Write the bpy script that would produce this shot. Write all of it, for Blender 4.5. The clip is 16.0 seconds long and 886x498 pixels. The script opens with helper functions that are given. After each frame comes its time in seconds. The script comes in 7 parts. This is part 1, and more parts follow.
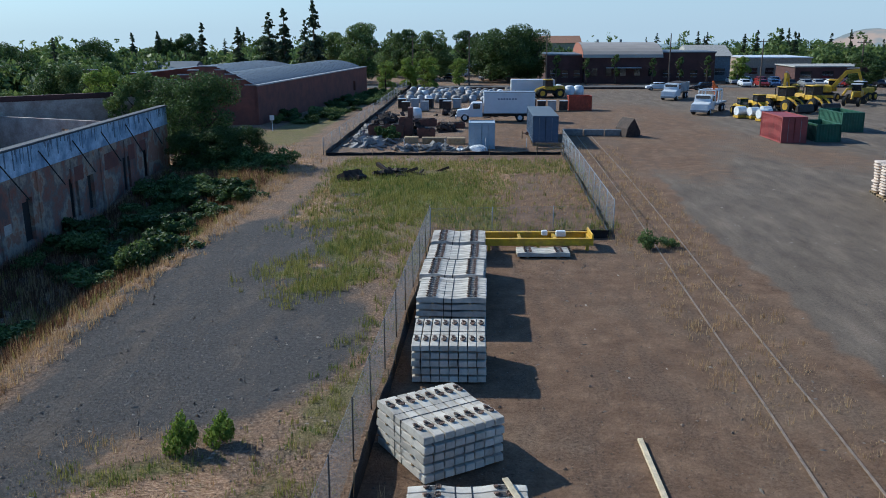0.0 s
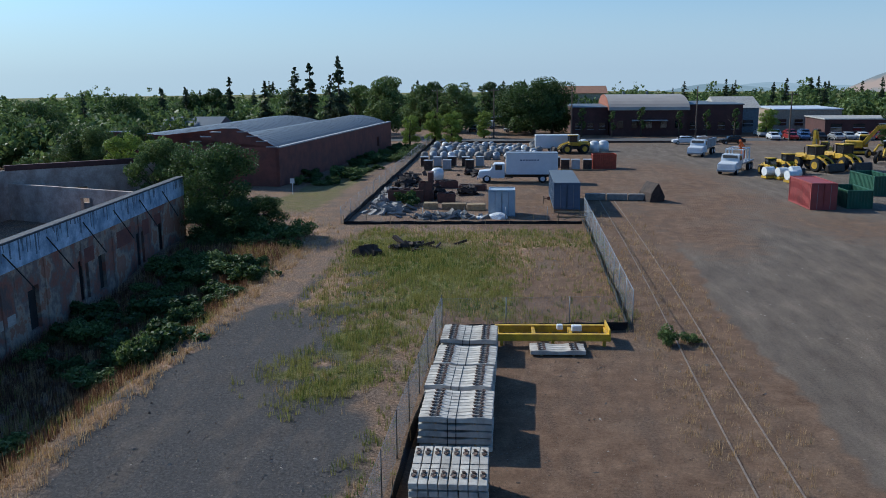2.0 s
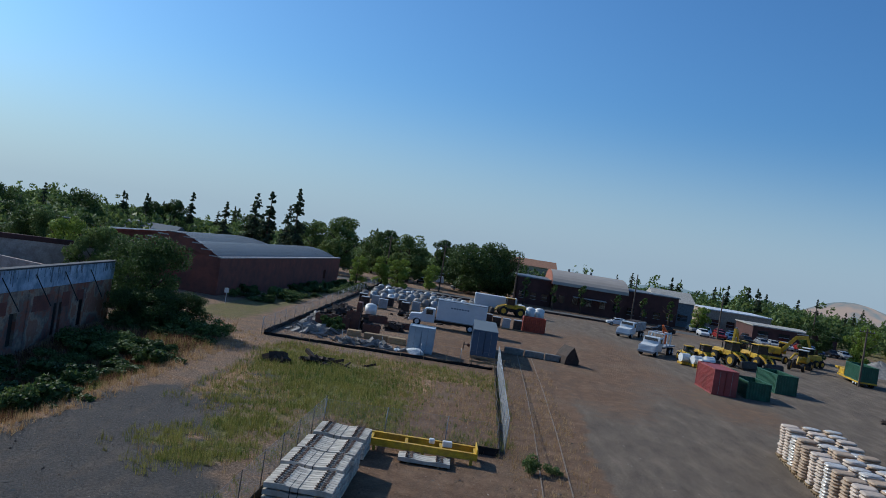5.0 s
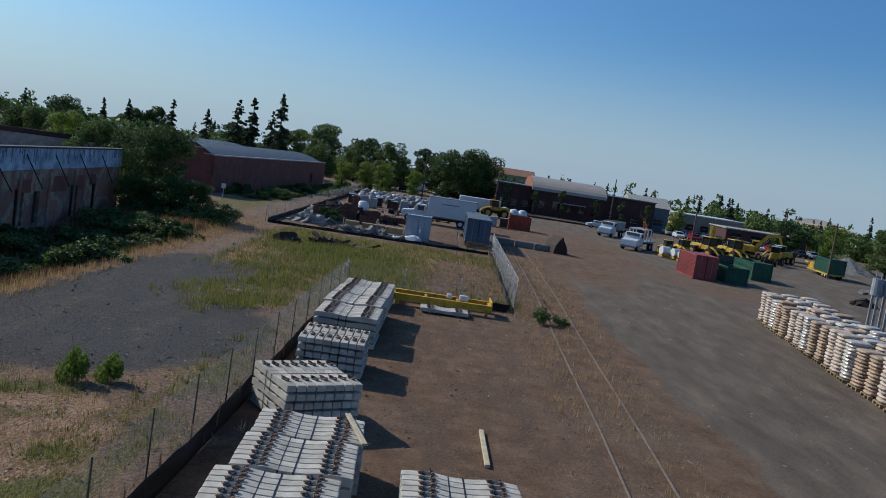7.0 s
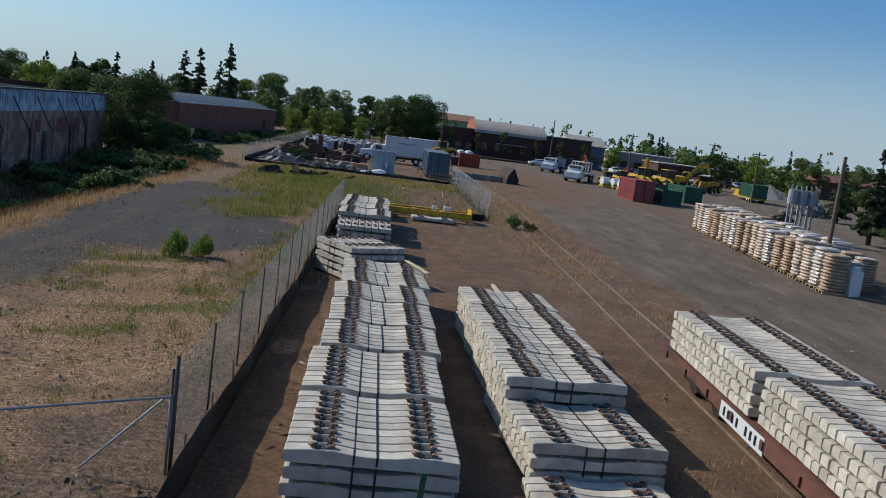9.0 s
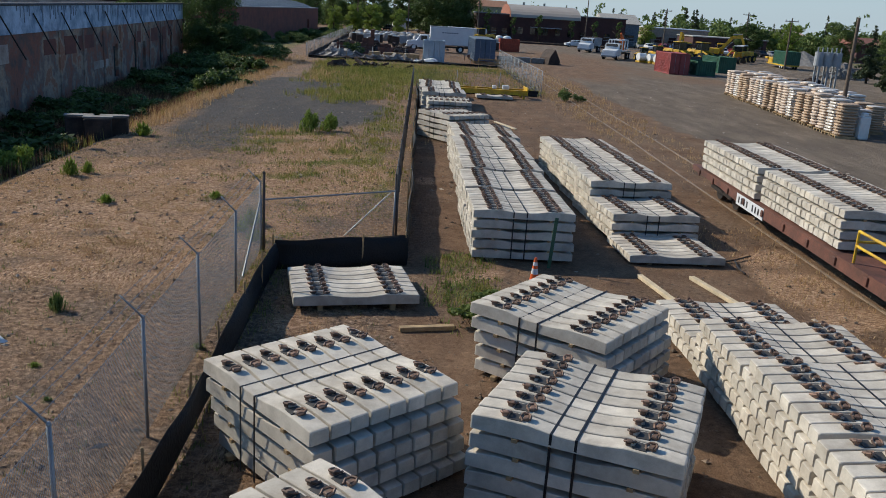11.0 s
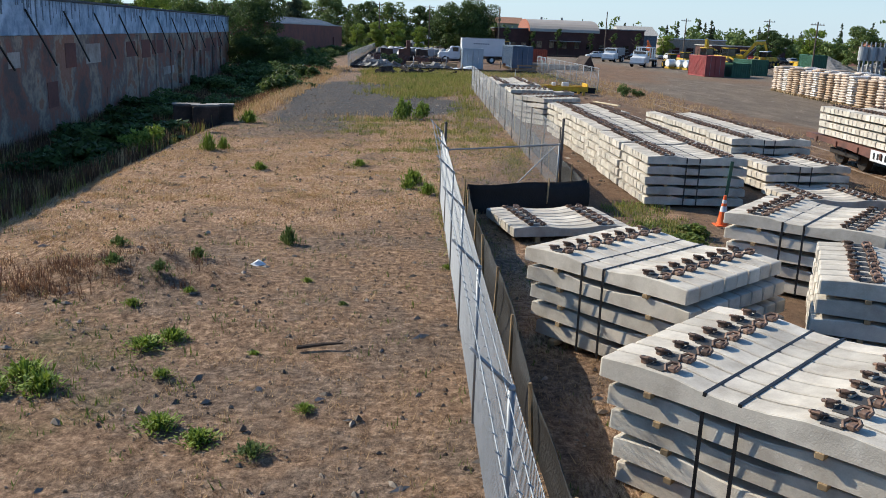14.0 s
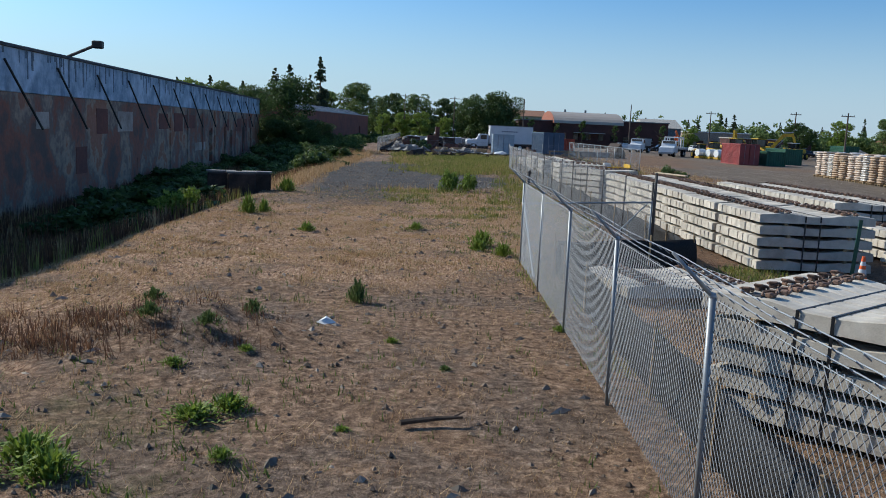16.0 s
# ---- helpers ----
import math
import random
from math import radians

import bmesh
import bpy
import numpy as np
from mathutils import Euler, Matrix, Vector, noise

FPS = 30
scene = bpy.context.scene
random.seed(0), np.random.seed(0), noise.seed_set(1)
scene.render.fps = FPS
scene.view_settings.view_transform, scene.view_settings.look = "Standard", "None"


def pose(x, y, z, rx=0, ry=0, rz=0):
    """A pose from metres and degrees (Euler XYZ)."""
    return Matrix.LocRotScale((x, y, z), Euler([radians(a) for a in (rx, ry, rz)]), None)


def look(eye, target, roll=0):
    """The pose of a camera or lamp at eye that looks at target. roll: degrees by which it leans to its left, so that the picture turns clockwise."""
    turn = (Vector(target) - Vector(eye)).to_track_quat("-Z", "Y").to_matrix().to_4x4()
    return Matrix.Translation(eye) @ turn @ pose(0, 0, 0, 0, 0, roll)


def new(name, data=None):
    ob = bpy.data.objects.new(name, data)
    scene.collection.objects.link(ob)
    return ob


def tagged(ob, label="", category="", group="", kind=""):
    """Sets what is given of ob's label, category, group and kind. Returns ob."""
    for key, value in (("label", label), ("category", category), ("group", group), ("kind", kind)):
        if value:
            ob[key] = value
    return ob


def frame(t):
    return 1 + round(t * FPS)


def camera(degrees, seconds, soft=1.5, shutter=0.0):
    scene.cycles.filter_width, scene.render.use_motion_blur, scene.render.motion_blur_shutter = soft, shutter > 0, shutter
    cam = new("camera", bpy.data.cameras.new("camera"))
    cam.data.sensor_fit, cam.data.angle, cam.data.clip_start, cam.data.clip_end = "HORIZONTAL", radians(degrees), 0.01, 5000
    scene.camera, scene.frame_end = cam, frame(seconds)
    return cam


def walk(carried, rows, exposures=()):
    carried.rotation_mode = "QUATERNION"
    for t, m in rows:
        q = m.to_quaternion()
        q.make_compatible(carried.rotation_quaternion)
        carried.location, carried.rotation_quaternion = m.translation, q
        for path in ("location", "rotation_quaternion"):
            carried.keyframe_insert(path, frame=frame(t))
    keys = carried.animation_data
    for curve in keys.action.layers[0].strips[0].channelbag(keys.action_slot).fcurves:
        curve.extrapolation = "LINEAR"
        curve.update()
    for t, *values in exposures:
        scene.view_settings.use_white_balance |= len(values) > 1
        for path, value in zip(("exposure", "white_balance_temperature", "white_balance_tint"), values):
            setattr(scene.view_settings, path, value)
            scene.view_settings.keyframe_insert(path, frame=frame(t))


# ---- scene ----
cam = camera(55.0, 16.0, soft=0.9)
PATH = [
    (0, (1.77, 0.35, 10.91), (0.59, 19.68, 5.92), -0.27),
    (0.5, (1.97, 0.51, 11.84), (0.53, 19.97, 7.49), -0.04),
    (1, (1.85, 1.17, 12.52), (0.32, 20.86, 9.39), 0.41),
    (1.5, (2.13, 1.41, 13.34), (0.44, 21.07, 10.08), 0.01),
    (2, (2.52, 2.42, 13.17), (0.66, 21.91, 9.10), -0.53),
    (2.5, (3.10, 2.82, 13.22), (1.27, 22.30, 9.09), 0.75),
    (3, (4.06, 2.90, 13.18), (2.60, 22.64, 10.31), 4.99),
    (3.5, (5.16, 2.19, 13.02), (3.96, 22.09, 11.35), 8.69),
    (4, (5.89, 1.61, 12.55), (4.70, 21.55, 11.43), 9.64),
    (4.2, (5.90, 1.42, 12.28), (4.76, 21.36, 11.24), 9.12),
    (6.3, (5.32, -3.79, 9.47), (4.28, 16.16, 10.46), 9.25),
    (6.5, (5.00, -3.81, 9.15), (4.16, 16.17, 9.24), 9.30),
    (7, (3.99, -3.90, 8.07), (3.84, 16.00, 6.06), 8.77),
    (7.5, (3.34, -5.11, 7.35), (3.74, 14.73, 4.82), 8.26),
    (8, (2.53, -7.30, 6.65), (3.58, 12.52, 4.25), 8.45),
    (8.2, (2.08, -8.08, 6.37), (3.39, 11.73, 3.98), 8.53),
    (10.3, (-0.21, -18.01, 6.08), (1.17, 1.41, 1.53), 6.07),
    (10.5, (-0.65, -18.87, 6.04), (0.69, 0.51, 1.26), 6.03),
    (11, (-1.61, -20.53, 6.09), (-0.72, -1.31, 0.66), 3.67),
    (11.5, (-2.76, -22.24, 6.12), (-2.53, -3.21, -0.03), 1.17),
    (12, (-3.86, -22.91, 5.87), (-3.81, -4.03, -0.74), -0.44),
    (12.5, (-4.55, -22.86, 5.27), (-4.06, -3.94, -1.17), 0.44),
    (13, (-4.98, -22.50, 4.76), (-4.35, -3.40, -1.14), 1.23),
    (13.5, (-5.39, -21.92, 4.38), (-4.78, -2.65, -0.95), 2.12),
    (14, (-5.85, -21.19, 4.16), (-5.13, -1.82, -0.77), 2.16),
    (14.5, (-6.27, -20.42, 3.96), (-5.53, -0.97, -0.63), 2.25),
    (15, (-6.55, -19.89, 3.82), (-5.94, -0.35, -0.41), 1.90),
    (15.5, (-6.90, -19.18, 3.49), (-6.34, 0.48, -0.17), 2.27),
    (16, (-7.11, -18.40, 2.86), (-6.86, 1.40, 0.05), 2.54),
]
EXPOSURES = [(0, 0.12, 5900, 4), (1, 0.06, 5850, 5), (3.5, -0.24, 5950, 6), (6.5, -0.42, 6100, 7), (8, -0.32, 6400, 8), (10.5, -0.08, 6800, 8), (11.5, 0.1, 6950, 8), (12.6, 0.44, 6950, 8), (13.6, 0.5, 6950, 8), (14.4, 0.42, 6800, 8), (15, 0.22, 6550, 7), (16, 0.06, 6350, 6)]
walk(cam, [(t, look(eye, target, roll)) for t, eye, target, roll in PATH], EXPOSURES)

# ---- world and sun ----
SUN_ELEV, SUN_FROM = 33.5, (-1.0, 0.58)
world = bpy.data.worlds.new("sky")
scene.world = world
world.use_nodes = True
wn = world.node_tree.nodes
sky = wn.new("ShaderNodeTexSky")
sky.sky_type, sky.sun_disc = "NISHITA", False
sky.sun_elevation = radians(SUN_ELEV)
sky.sun_rotation = math.atan2(SUN_FROM[0], SUN_FROM[1])
sky.air_density, sky.dust_density, sky.ozone_density = 1.0, 1.6, 3.0
wn["Background"].inputs["Strength"].default_value = 0.112
tint = wn.new("ShaderNodeMix")
tint.data_type, tint.blend_type = "RGBA", "MULTIPLY"
tint.inputs["Factor"].default_value = 1.0
tint.inputs["B"].default_value = (0.56, 0.92, 1.27, 1)
world.node_tree.links.new(sky.outputs[0], tint.inputs["A"])
# pale summer haze low over the horizon
up = wn.new("ShaderNodeSeparateXYZ")
world.node_tree.links.new(wn.new("ShaderNodeTexCoord").outputs["Generated"], up.inputs[0])
low = wn.new("ShaderNodeMapRange")
low.interpolation_type = "SMOOTHERSTEP"
low.inputs["From Min"].default_value, low.inputs["From Max"].default_value = -0.02, 0.20
low.inputs["To Min"].default_value, low.inputs["To Max"].default_value = 0.70, 0.0
world.node_tree.links.new(up.outputs["Z"], low.inputs["Value"])
haze = wn.new("ShaderNodeMix")
haze.data_type = "RGBA"
haze.inputs["B"].default_value = (5.2, 6.4, 7.6, 1)
world.node_tree.links.new(low.outputs[0], haze.inputs["Factor"])
world.node_tree.links.new(tint.outputs["Result"], haze.inputs["A"])
world.node_tree.links.new(haze.outputs["Result"], wn["Background"].inputs[0])
sun = new("sun", bpy.data.lights.new("sun", "SUN"))
sun.data.energy, sun.data.angle, sun.data.color = 4.6, radians(0.55), (1.0, 0.93, 0.82)
sun_dir = Vector((SUN_FROM[0], SUN_FROM[1], 0)).normalized() * math.cos(radians(SUN_ELEV)) + Vector((0, 0, math.sin(radians(SUN_ELEV))))
sun.matrix_world = look((0, 0, 60), Vector((0, 0, 60)) - sun_dir)

# ---- materials ----
MATS = {}


def mat(name, color, rough=0.8, metal=0.0, var=0.25, scale=3.0, fine=40.0, bump=0.15, dark=None, island=0.0, obj=0.0, spec=0.4, bump_scale=None):
    """A surface with broad stains, fine grain and relief. color: base; dark: the second tone of the stains."""
    if name in MATS:
        return MATS[name]
    m = bpy.data.materials.new(name)
    m.use_nodes = True
    nt = m.node_tree
    n, l = nt.nodes, nt.links
    b = n["Principled BSDF"]
    b.inputs["Metallic"].default_value = metal
    b.inputs["Specular IOR Level"].default_value = spec
    geo = n.new("ShaderNodeTexCoord")
    where = n.new("ShaderNodeNewGeometry").outputs["Position"]
    dark = dark or tuple(c * (1 - var * 1.6) for c in color)
    big = n.new("ShaderNodeTexNoise")
    big.inputs["Scale"].default_value, big.inputs["Detail"].default_value, big.inputs["Roughness"].default_value = scale, 5, 0.65
    l.new(where, big.inputs["Vector"])
    ramp = n.new("ShaderNodeValToRGB")
    ramp.color_ramp.elements[0].position, ramp.color_ramp.elements[1].position = 0.36, 0.64
    ramp.color_ramp.elements[0].color, ramp.color_ramp.elements[1].color = (*dark, 1), (*color, 1)
    l.new(big.outputs["Fac"], ramp.inputs[0])
    small = n.new("ShaderNodeTexNoise")
    small.inputs["Scale"].default_value, small.inputs["Detail"].default_value = fine, 3
    l.new(where, small.inputs["Vector"])
    hsv = n.new("ShaderNodeHueSaturation")
    l.new(ramp.outputs[0], hsv.inputs["Color"])
    val = n.new("ShaderNodeMapRange")
    val.inputs["To Min"].default_value, val.inputs["To Max"].default_value = 1 - var, 1 + var
    l.new(small.outputs["Fac"], val.inputs["Value"])
    out = val.outputs[0]
    for amount, node, socket in ((island, "ShaderNodeNewGeometry", "Random Per Island"), (obj, "ShaderNodeObjectInfo", "Random")):
        if amount:
            r = n.new("ShaderNodeMapRange")
            r.inputs["To Min"].default_value, r.inputs["To Max"].default_value = 1 - amount, 1 + amount
            l.new(n.new(node).outputs[socket], r.inputs["Value"])
            mul = n.new("ShaderNodeMath")
            mul.operation = "MULTIPLY"
            l.new(out, mul.inputs[0])
            l.new(r.outputs[0], mul.inputs[1])
            out = mul.outputs[0]
    l.new(out, hsv.inputs["Value"])
    l.new(hsv.outputs[0], b.inputs["Base Color"])
    rr = n.new("ShaderNodeMapRange")
    rr.inputs["To Min"].default_value, rr.inputs["To Max"].default_value = max(rough - 0.12, 0.03), min(rough + 0.1, 1)
    l.new(big.outputs["Fac"], rr.inputs["Value"])
    l.new(rr.outputs[0], b.inputs["Roughness"])
    if bump:
        bp = n.new("ShaderNodeBump")
        bp.inputs["Strength"].default_value, bp.inputs["Distance"].default_value = bump, bump_scale or 0.02
        l.new(small.outputs["Fac"], bp.inputs["Height"])
        l.new(bp.outputs[0], b.inputs["Normal"])
    MATS[name] = m
    return m


CONCRETE = mat("concrete", (0.57, 0.515, 0.435), 0.9, var=0.11, scale=2.3, fine=60, bump=0.18, dark=(0.385, 0.338, 0.28), obj=0.17)
STEEL_DARK = mat("dark_steel", (0.07, 0.06, 0.055), 0.55, 0.6, var=0.3, fine=90)
RUST_CLIP = mat("clip_steel", (0.24, 0.14, 0.095), 0.7, 0.1, var=0.35, scale=9, fine=120, dark=(0.10, 0.065, 0.05), obj=0.35)
CLIP_WHITE = mat("clip_insulator", (0.42, 0.35, 0.28), 0.6, var=0.15, fine=90)
PAD = mat("rubber_pad", (0.055, 0.052, 0.05), 0.7, var=0.2)
STRAP = mat("black_strap", (0.012, 0.012, 0.014), 0.5, var=0.2)
LUMBER = mat("lumber", (0.38, 0.26, 0.14), 0.85, var=0.25, scale=4, fine=50, obj=0.2)
LUMBER_PALE = mat("pale_lumber", (0.62, 0.50, 0.33), 0.85, var=0.18, scale=4, fine=50, obj=0.15)
GALV = mat("galvanised_steel", (0.28, 0.30, 0.32), 0.5, 0.4, var=0.12, fine=60, bump=0.05)
WIRE = mat("woven_fence_wire", (0.22, 0.235, 0.26), 0.6, 0.25, var=0.12, fine=60, bump=0.0, spec=0.3)
SILT = mat("black_fabric", (0.014, 0.013, 0.013), 0.75, var=0.3, scale=2, fine=25, bump=0.5, bump_scale=0.05)
RAIL_RUST = mat("rusty_rail", (0.32, 0.235, 0.17), 0.6, 0.1, var=0.3, scale=3, fine=60)
RUST_CAR = mat("rusty_brown_paint", (0.17, 0.068, 0.047), 0.7, 0.1, var=0.3, scale=1.6, fine=30, dark=(0.085, 0.04, 0.03))
PAINT_YELLOW = mat("yellow_paint", (0.66, 0.40, 0.02), 0.55, var=0.2, scale=1.6, fine=25, dark=(0.36, 0.205, 0.03))
PAINT_ORANGE = mat("orange_paint", (0.62, 0.13, 0.03), 0.5, var=0.14, scale=2, fine=25)
PAINT_WHITE = mat("white_paint", (0.64, 0.65, 0.66), 0.4, var=0.06, scale=1.2, fine=20, bump=0.03)
PAINT_RED = mat("red_container_paint", (0.33, 0.065, 0.06), 0.6, var=0.15, scale=1.0, fine=14, dark=(0.22, 0.05, 0.045))
PAINT_GREEN = mat("green_paint", (0.03, 0.11, 0.065), 0.55, var=0.2, scale=1.0, fine=16)
PAINT_BLUE = mat("pale_blue_paint", (0.36, 0.42, 0.47), 0.5, var=0.10, scale=1.0, fine=14)
PAINT_NAVY = mat("dull_blue_paint", (0.07, 0.11, 0.17), 0.5, var=0.15, scale=1.0, fine=14)
PAINT_GREY = mat("grey_paint", (0.36, 0.37, 0.38), 0.5, var=0.12, scale=1.5, fine=20)
RUBBER = mat("tyre_rubber", (0.018, 0.018, 0.018), 0.85, var=0.2, bump=0.1)
GLASS_DARK = mat("dark_glass", (0.015, 0.018, 0.02), 0.06, var=0.05, bump=0.0, spec=0.7)
PLASTIC_WHITE = mat("white_plastic", (0.72, 0.72, 0.70), 0.45, var=0.08)
ROOF_METAL = mat("grey_sheet_roof", (0.135, 0.155, 0.17), 0.6, 0.1, var=0.12, scale=0.35, fine=6, bump=0.04)
ROOF_TAN = mat("tan_sheet_roof", (0.36, 0.31, 0.26), 0.6, 0.0, var=0.10, scale=0.25, fine=5)
BRICK = mat("red_brick_wall", (0.24, 0.085, 0.06), 0.9, var=0.22, scale=0.7, fine=9, dark=(0.15, 0.06, 0.048), bump=0.3)
BRICK_DARK = mat("dark_brick_wall", (0.10, 0.045, 0.04), 0.9, var=0.22, scale=0.5, fine=8, bump=0.3)
WHITEWASH = mat("faded_blue_white_paint", (0.52, 0.61, 0.71), 0.85, var=0.2, scale=1.1, fine=7, dark=(0.20, 0.28, 0.38), bump=0.25)
STUCCO_OLD = mat("weathered_plaster", (0.36, 0.17, 0.115), 0.92, var=0.25, scale=0.33, fine=8, dark=(0.15, 0.10, 0.085), bump=0.4)
wall_ramp = next(nd for nd in STUCCO_OLD.node_tree.nodes if nd.type == "VALTORGB").color_ramp
for stop, tone in ((0.44, (0.30, 0.115, 0.075)), (0.50, (0.21, 0.155, 0.13)), (0.56, (0.40, 0.29, 0.215)), (0.60, (0.34, 0.15, 0.09))):
    wall_ramp.elements.new(stop).color = (*tone, 1)
BARK = mat("bark", (0.10, 0.07, 0.05), 0.95, var=0.3, scale=5, fine=30, bump=0.5)
BAG = mat("pale_sack_cloth", (0.58, 0.46, 0.37), 0.7, var=0.14, scale=3, fine=40, bump=0.3, obj=0.14)
BAG_TAN = mat("tan_sack_cloth", (0.45, 0.32, 0.22), 0.7, var=0.14, scale=3, fine=40, bump=0.3, obj=0.15)
WRAP = mat("clear_wrap", (0.58, 0.52, 0.46), 0.3, var=0.08, scale=4, fine=25, bump=0.3, spec=0.6)
CONE_ORANGE = mat("orange_plastic", (0.80, 0.13, 0.03), 0.45, var=0.08)
POLE_WOOD = mat("pole_wood", (0.16, 0.115, 0.085), 0.9, var=0.25, scale=4, fine=40)
DEBRIS_DARK = mat("dark_scrap", (0.07, 0.045, 0.035), 0.85, var=0.4, scale=2, fine=20, island=0.4)
DEBRIS_GREY = mat("grey_rubble", (0.27, 0.25, 0.23), 0.9, var=0.25, scale=2, fine=20, island=0.35)


def leaf_mat(name, a, b):
    """Foliage: two greens that vary from leaf to leaf, with light passing through."""
    m = bpy.data.materials.new(name)
    m.use_nodes = True
    n, l = m.node_tree.nodes, m.node_tree.links
    p = n["Principled BSDF"]
    ramp = n.new("ShaderNodeValToRGB")
    ramp.color_ramp.elements[0].color, ramp.color_ramp.elements[1].color = (*a, 1), (*b, 1)
    l.new(n.new("ShaderNodeNewGeometry").outputs["Random Per Island"], ramp.inputs[0])
    l.new(ramp.outputs[0], p.inputs["Base Color"])
    p.inputs["Roughness"].default_value = 0.6
    p.inputs["Specular IOR Level"].default_value = 0.25
    t = n.new("ShaderNodeBsdfTranslucent")
    l.new(ramp.outputs[0], t.inputs["Color"])
    mix = n.new("ShaderNodeMixShader")
    mix.inputs[0].default_value = 0.32
    l.new(p.outputs[0], mix.inputs[1])
    l.new(t.outputs[0], mix.inputs[2])
    l.new(mix.outputs[0], n["Material Output"].inputs["Surface"])
    return m


LEAF_DARK = leaf_mat("dark_leaves", (0.030, 0.056, 0.016), (0.098, 0.148, 0.042))
LEAF_MID = leaf_mat("mid_green_leaves", (0.055, 0.095, 0.026), (0.19, 0.245, 0.075))
LEAF_LIGHT = leaf_mat("light_green_leaves", (0.11, 0.17, 0.022), (0.27, 0.34, 0.065))
LEAF_CONIFER = leaf_mat("conifer_needles", (0.034, 0.052, 0.028), (0.085, 0.108, 0.052))
GRASS_DRY = leaf_mat("dry_grass", (0.30, 0.17, 0.075), (0.62, 0.43, 0.23))
GRASS_YELLOW = leaf_mat("yellow_green_grass", (0.17, 0.17, 0.035), (0.36, 0.32, 0.10))
GRASS_GREEN = leaf_mat("green_grass", (0.065, 0.102, 0.018), (0.175, 0.215, 0.048))


# ---- building helpers ----
def thing(name, label, category, group="", at=None, kind=""):
    ob = new(name)
    ob.empty_display_size = 0.2
    if at is not None:
        ob.matrix_world = at
    return tagged(ob, label, category, group, kind)


def mesh_of(bm, material, name="mesh", smooth=False):
    me = bpy.data.meshes.new(name)
    bm.to_mesh(me)
    bm.free()
    for m in material if isinstance(material, (list, tuple)) else (material,):
        me.materials.append(m)
    if smooth:
        me.polygons.foreach_set("use_smooth", [True] * len(me.polygons))
    return me


def raw(name, verts, faces, material, smooth=False):
    me = bpy.data.meshes.new(name)
    me.from_pydata(verts, [], faces)
    me.materials.append(material)
    if smooth:
        me.polygons.foreach_set("use_smooth", [True] * len(me.polygons))
    me.update()
    return me


def put(name, me, parent=None, at=None, label=""):
    ob = new(name, me)
    if parent is not None:
        ob.parent = parent
    if at is not None:
        ob.matrix_basis = at
    if label:
        ob["label"] = label
    return ob


def part(name, bm, material, parent, label="", at=None, smooth=False):
    return put(name, mesh_of(bm, material, name, smooth), parent, at, label)


def box(bm, c, s, rot=None, bevel=0.0, taper=None):
    """Adds a box of size s round c; taper: scale of its top in x and y."""
    m = Matrix.Translation(c) @ (rot.to_4x4() if rot is not None else Matrix()) @ Matrix.Diagonal((*s, 1))
    out = bmesh.ops.create_cube(bm, size=1.0)["verts"]
    if taper:
        for v in out:
            if v.co.z > 0:
                v.co.x *= taper[0]
                v.co.y *= taper[1]
    bmesh.ops.transform(bm, matrix=m, verts=out)
    if bevel:
        edges = list({e for v in out for e in v.link_edges})
        bmesh.ops.bevel(bm, geom=edges, offset=bevel, segments=1, affect="EDGES", profile=0.5)
    return out


def rod(bm, a, b, r, r2=None, n=8, caps=True):
    a, b = Vector(a), Vector(b)
    d = b - a
    m = Matrix.Translation((a + b) / 2) @ d.to_track_quat("Z", "Y").to_matrix().to_4x4()
    bmesh.ops.create_cone(bm, cap_ends=caps, segments=n, radius1=r, radius2=r if r2 is None else r2, depth=d.length, matrix=m)


def boxes(items, bevel=0.0):
    bm = bmesh.new()
    for c, s, *r in items:
        box(bm, c, s, r[0] if r else None, bevel)
    return bm


def rods(items, r, n=6):
    bm = bmesh.new()
    for a, b, *q in items:
        rod(bm, a, b, q[0] if q else r, q[1] if len(q) > 1 else None, n)
    return bm


def rz(deg):
    return Matrix.Rotation(radians(deg), 3, "Z")


def ry(deg):
    return Matrix.Rotation(radians(deg), 3, "Y")


def at(x, y, z=0, turn=0):
    return pose(x, y, z, 0, 0, turn)


rnd = random.Random(5)

# ---- ground ----
def blob(X, Y, cx, cy, rx_, ry_, soft=0.35):
    d = np.sqrt(((X - cx) / rx_) ** 2 + ((Y - cy) / ry_) ** 2)
    return np.clip((1 + soft - d) / (2 * soft), 0, 1)


def band(V, lo, hi, soft):
    return np.clip((V - lo) / soft + 0.5, 0, 1) * np.clip((hi - V) / soft + 0.5, 0, 1)


def ripple(X, Y, s, seed):
    r = np.random.default_rng(seed)
    out = 0
    for k in range(9):
        a, f, p = r.uniform(0, 2 * np.pi), r.uniform(0.5, 2.2) / s, r.uniform(0, 6.3)
        out = out + np.sin((X * np.cos(a) + Y * np.sin(a)) * f * 2 + p) / (1 + 0.4 * k)
    return out / 3.0


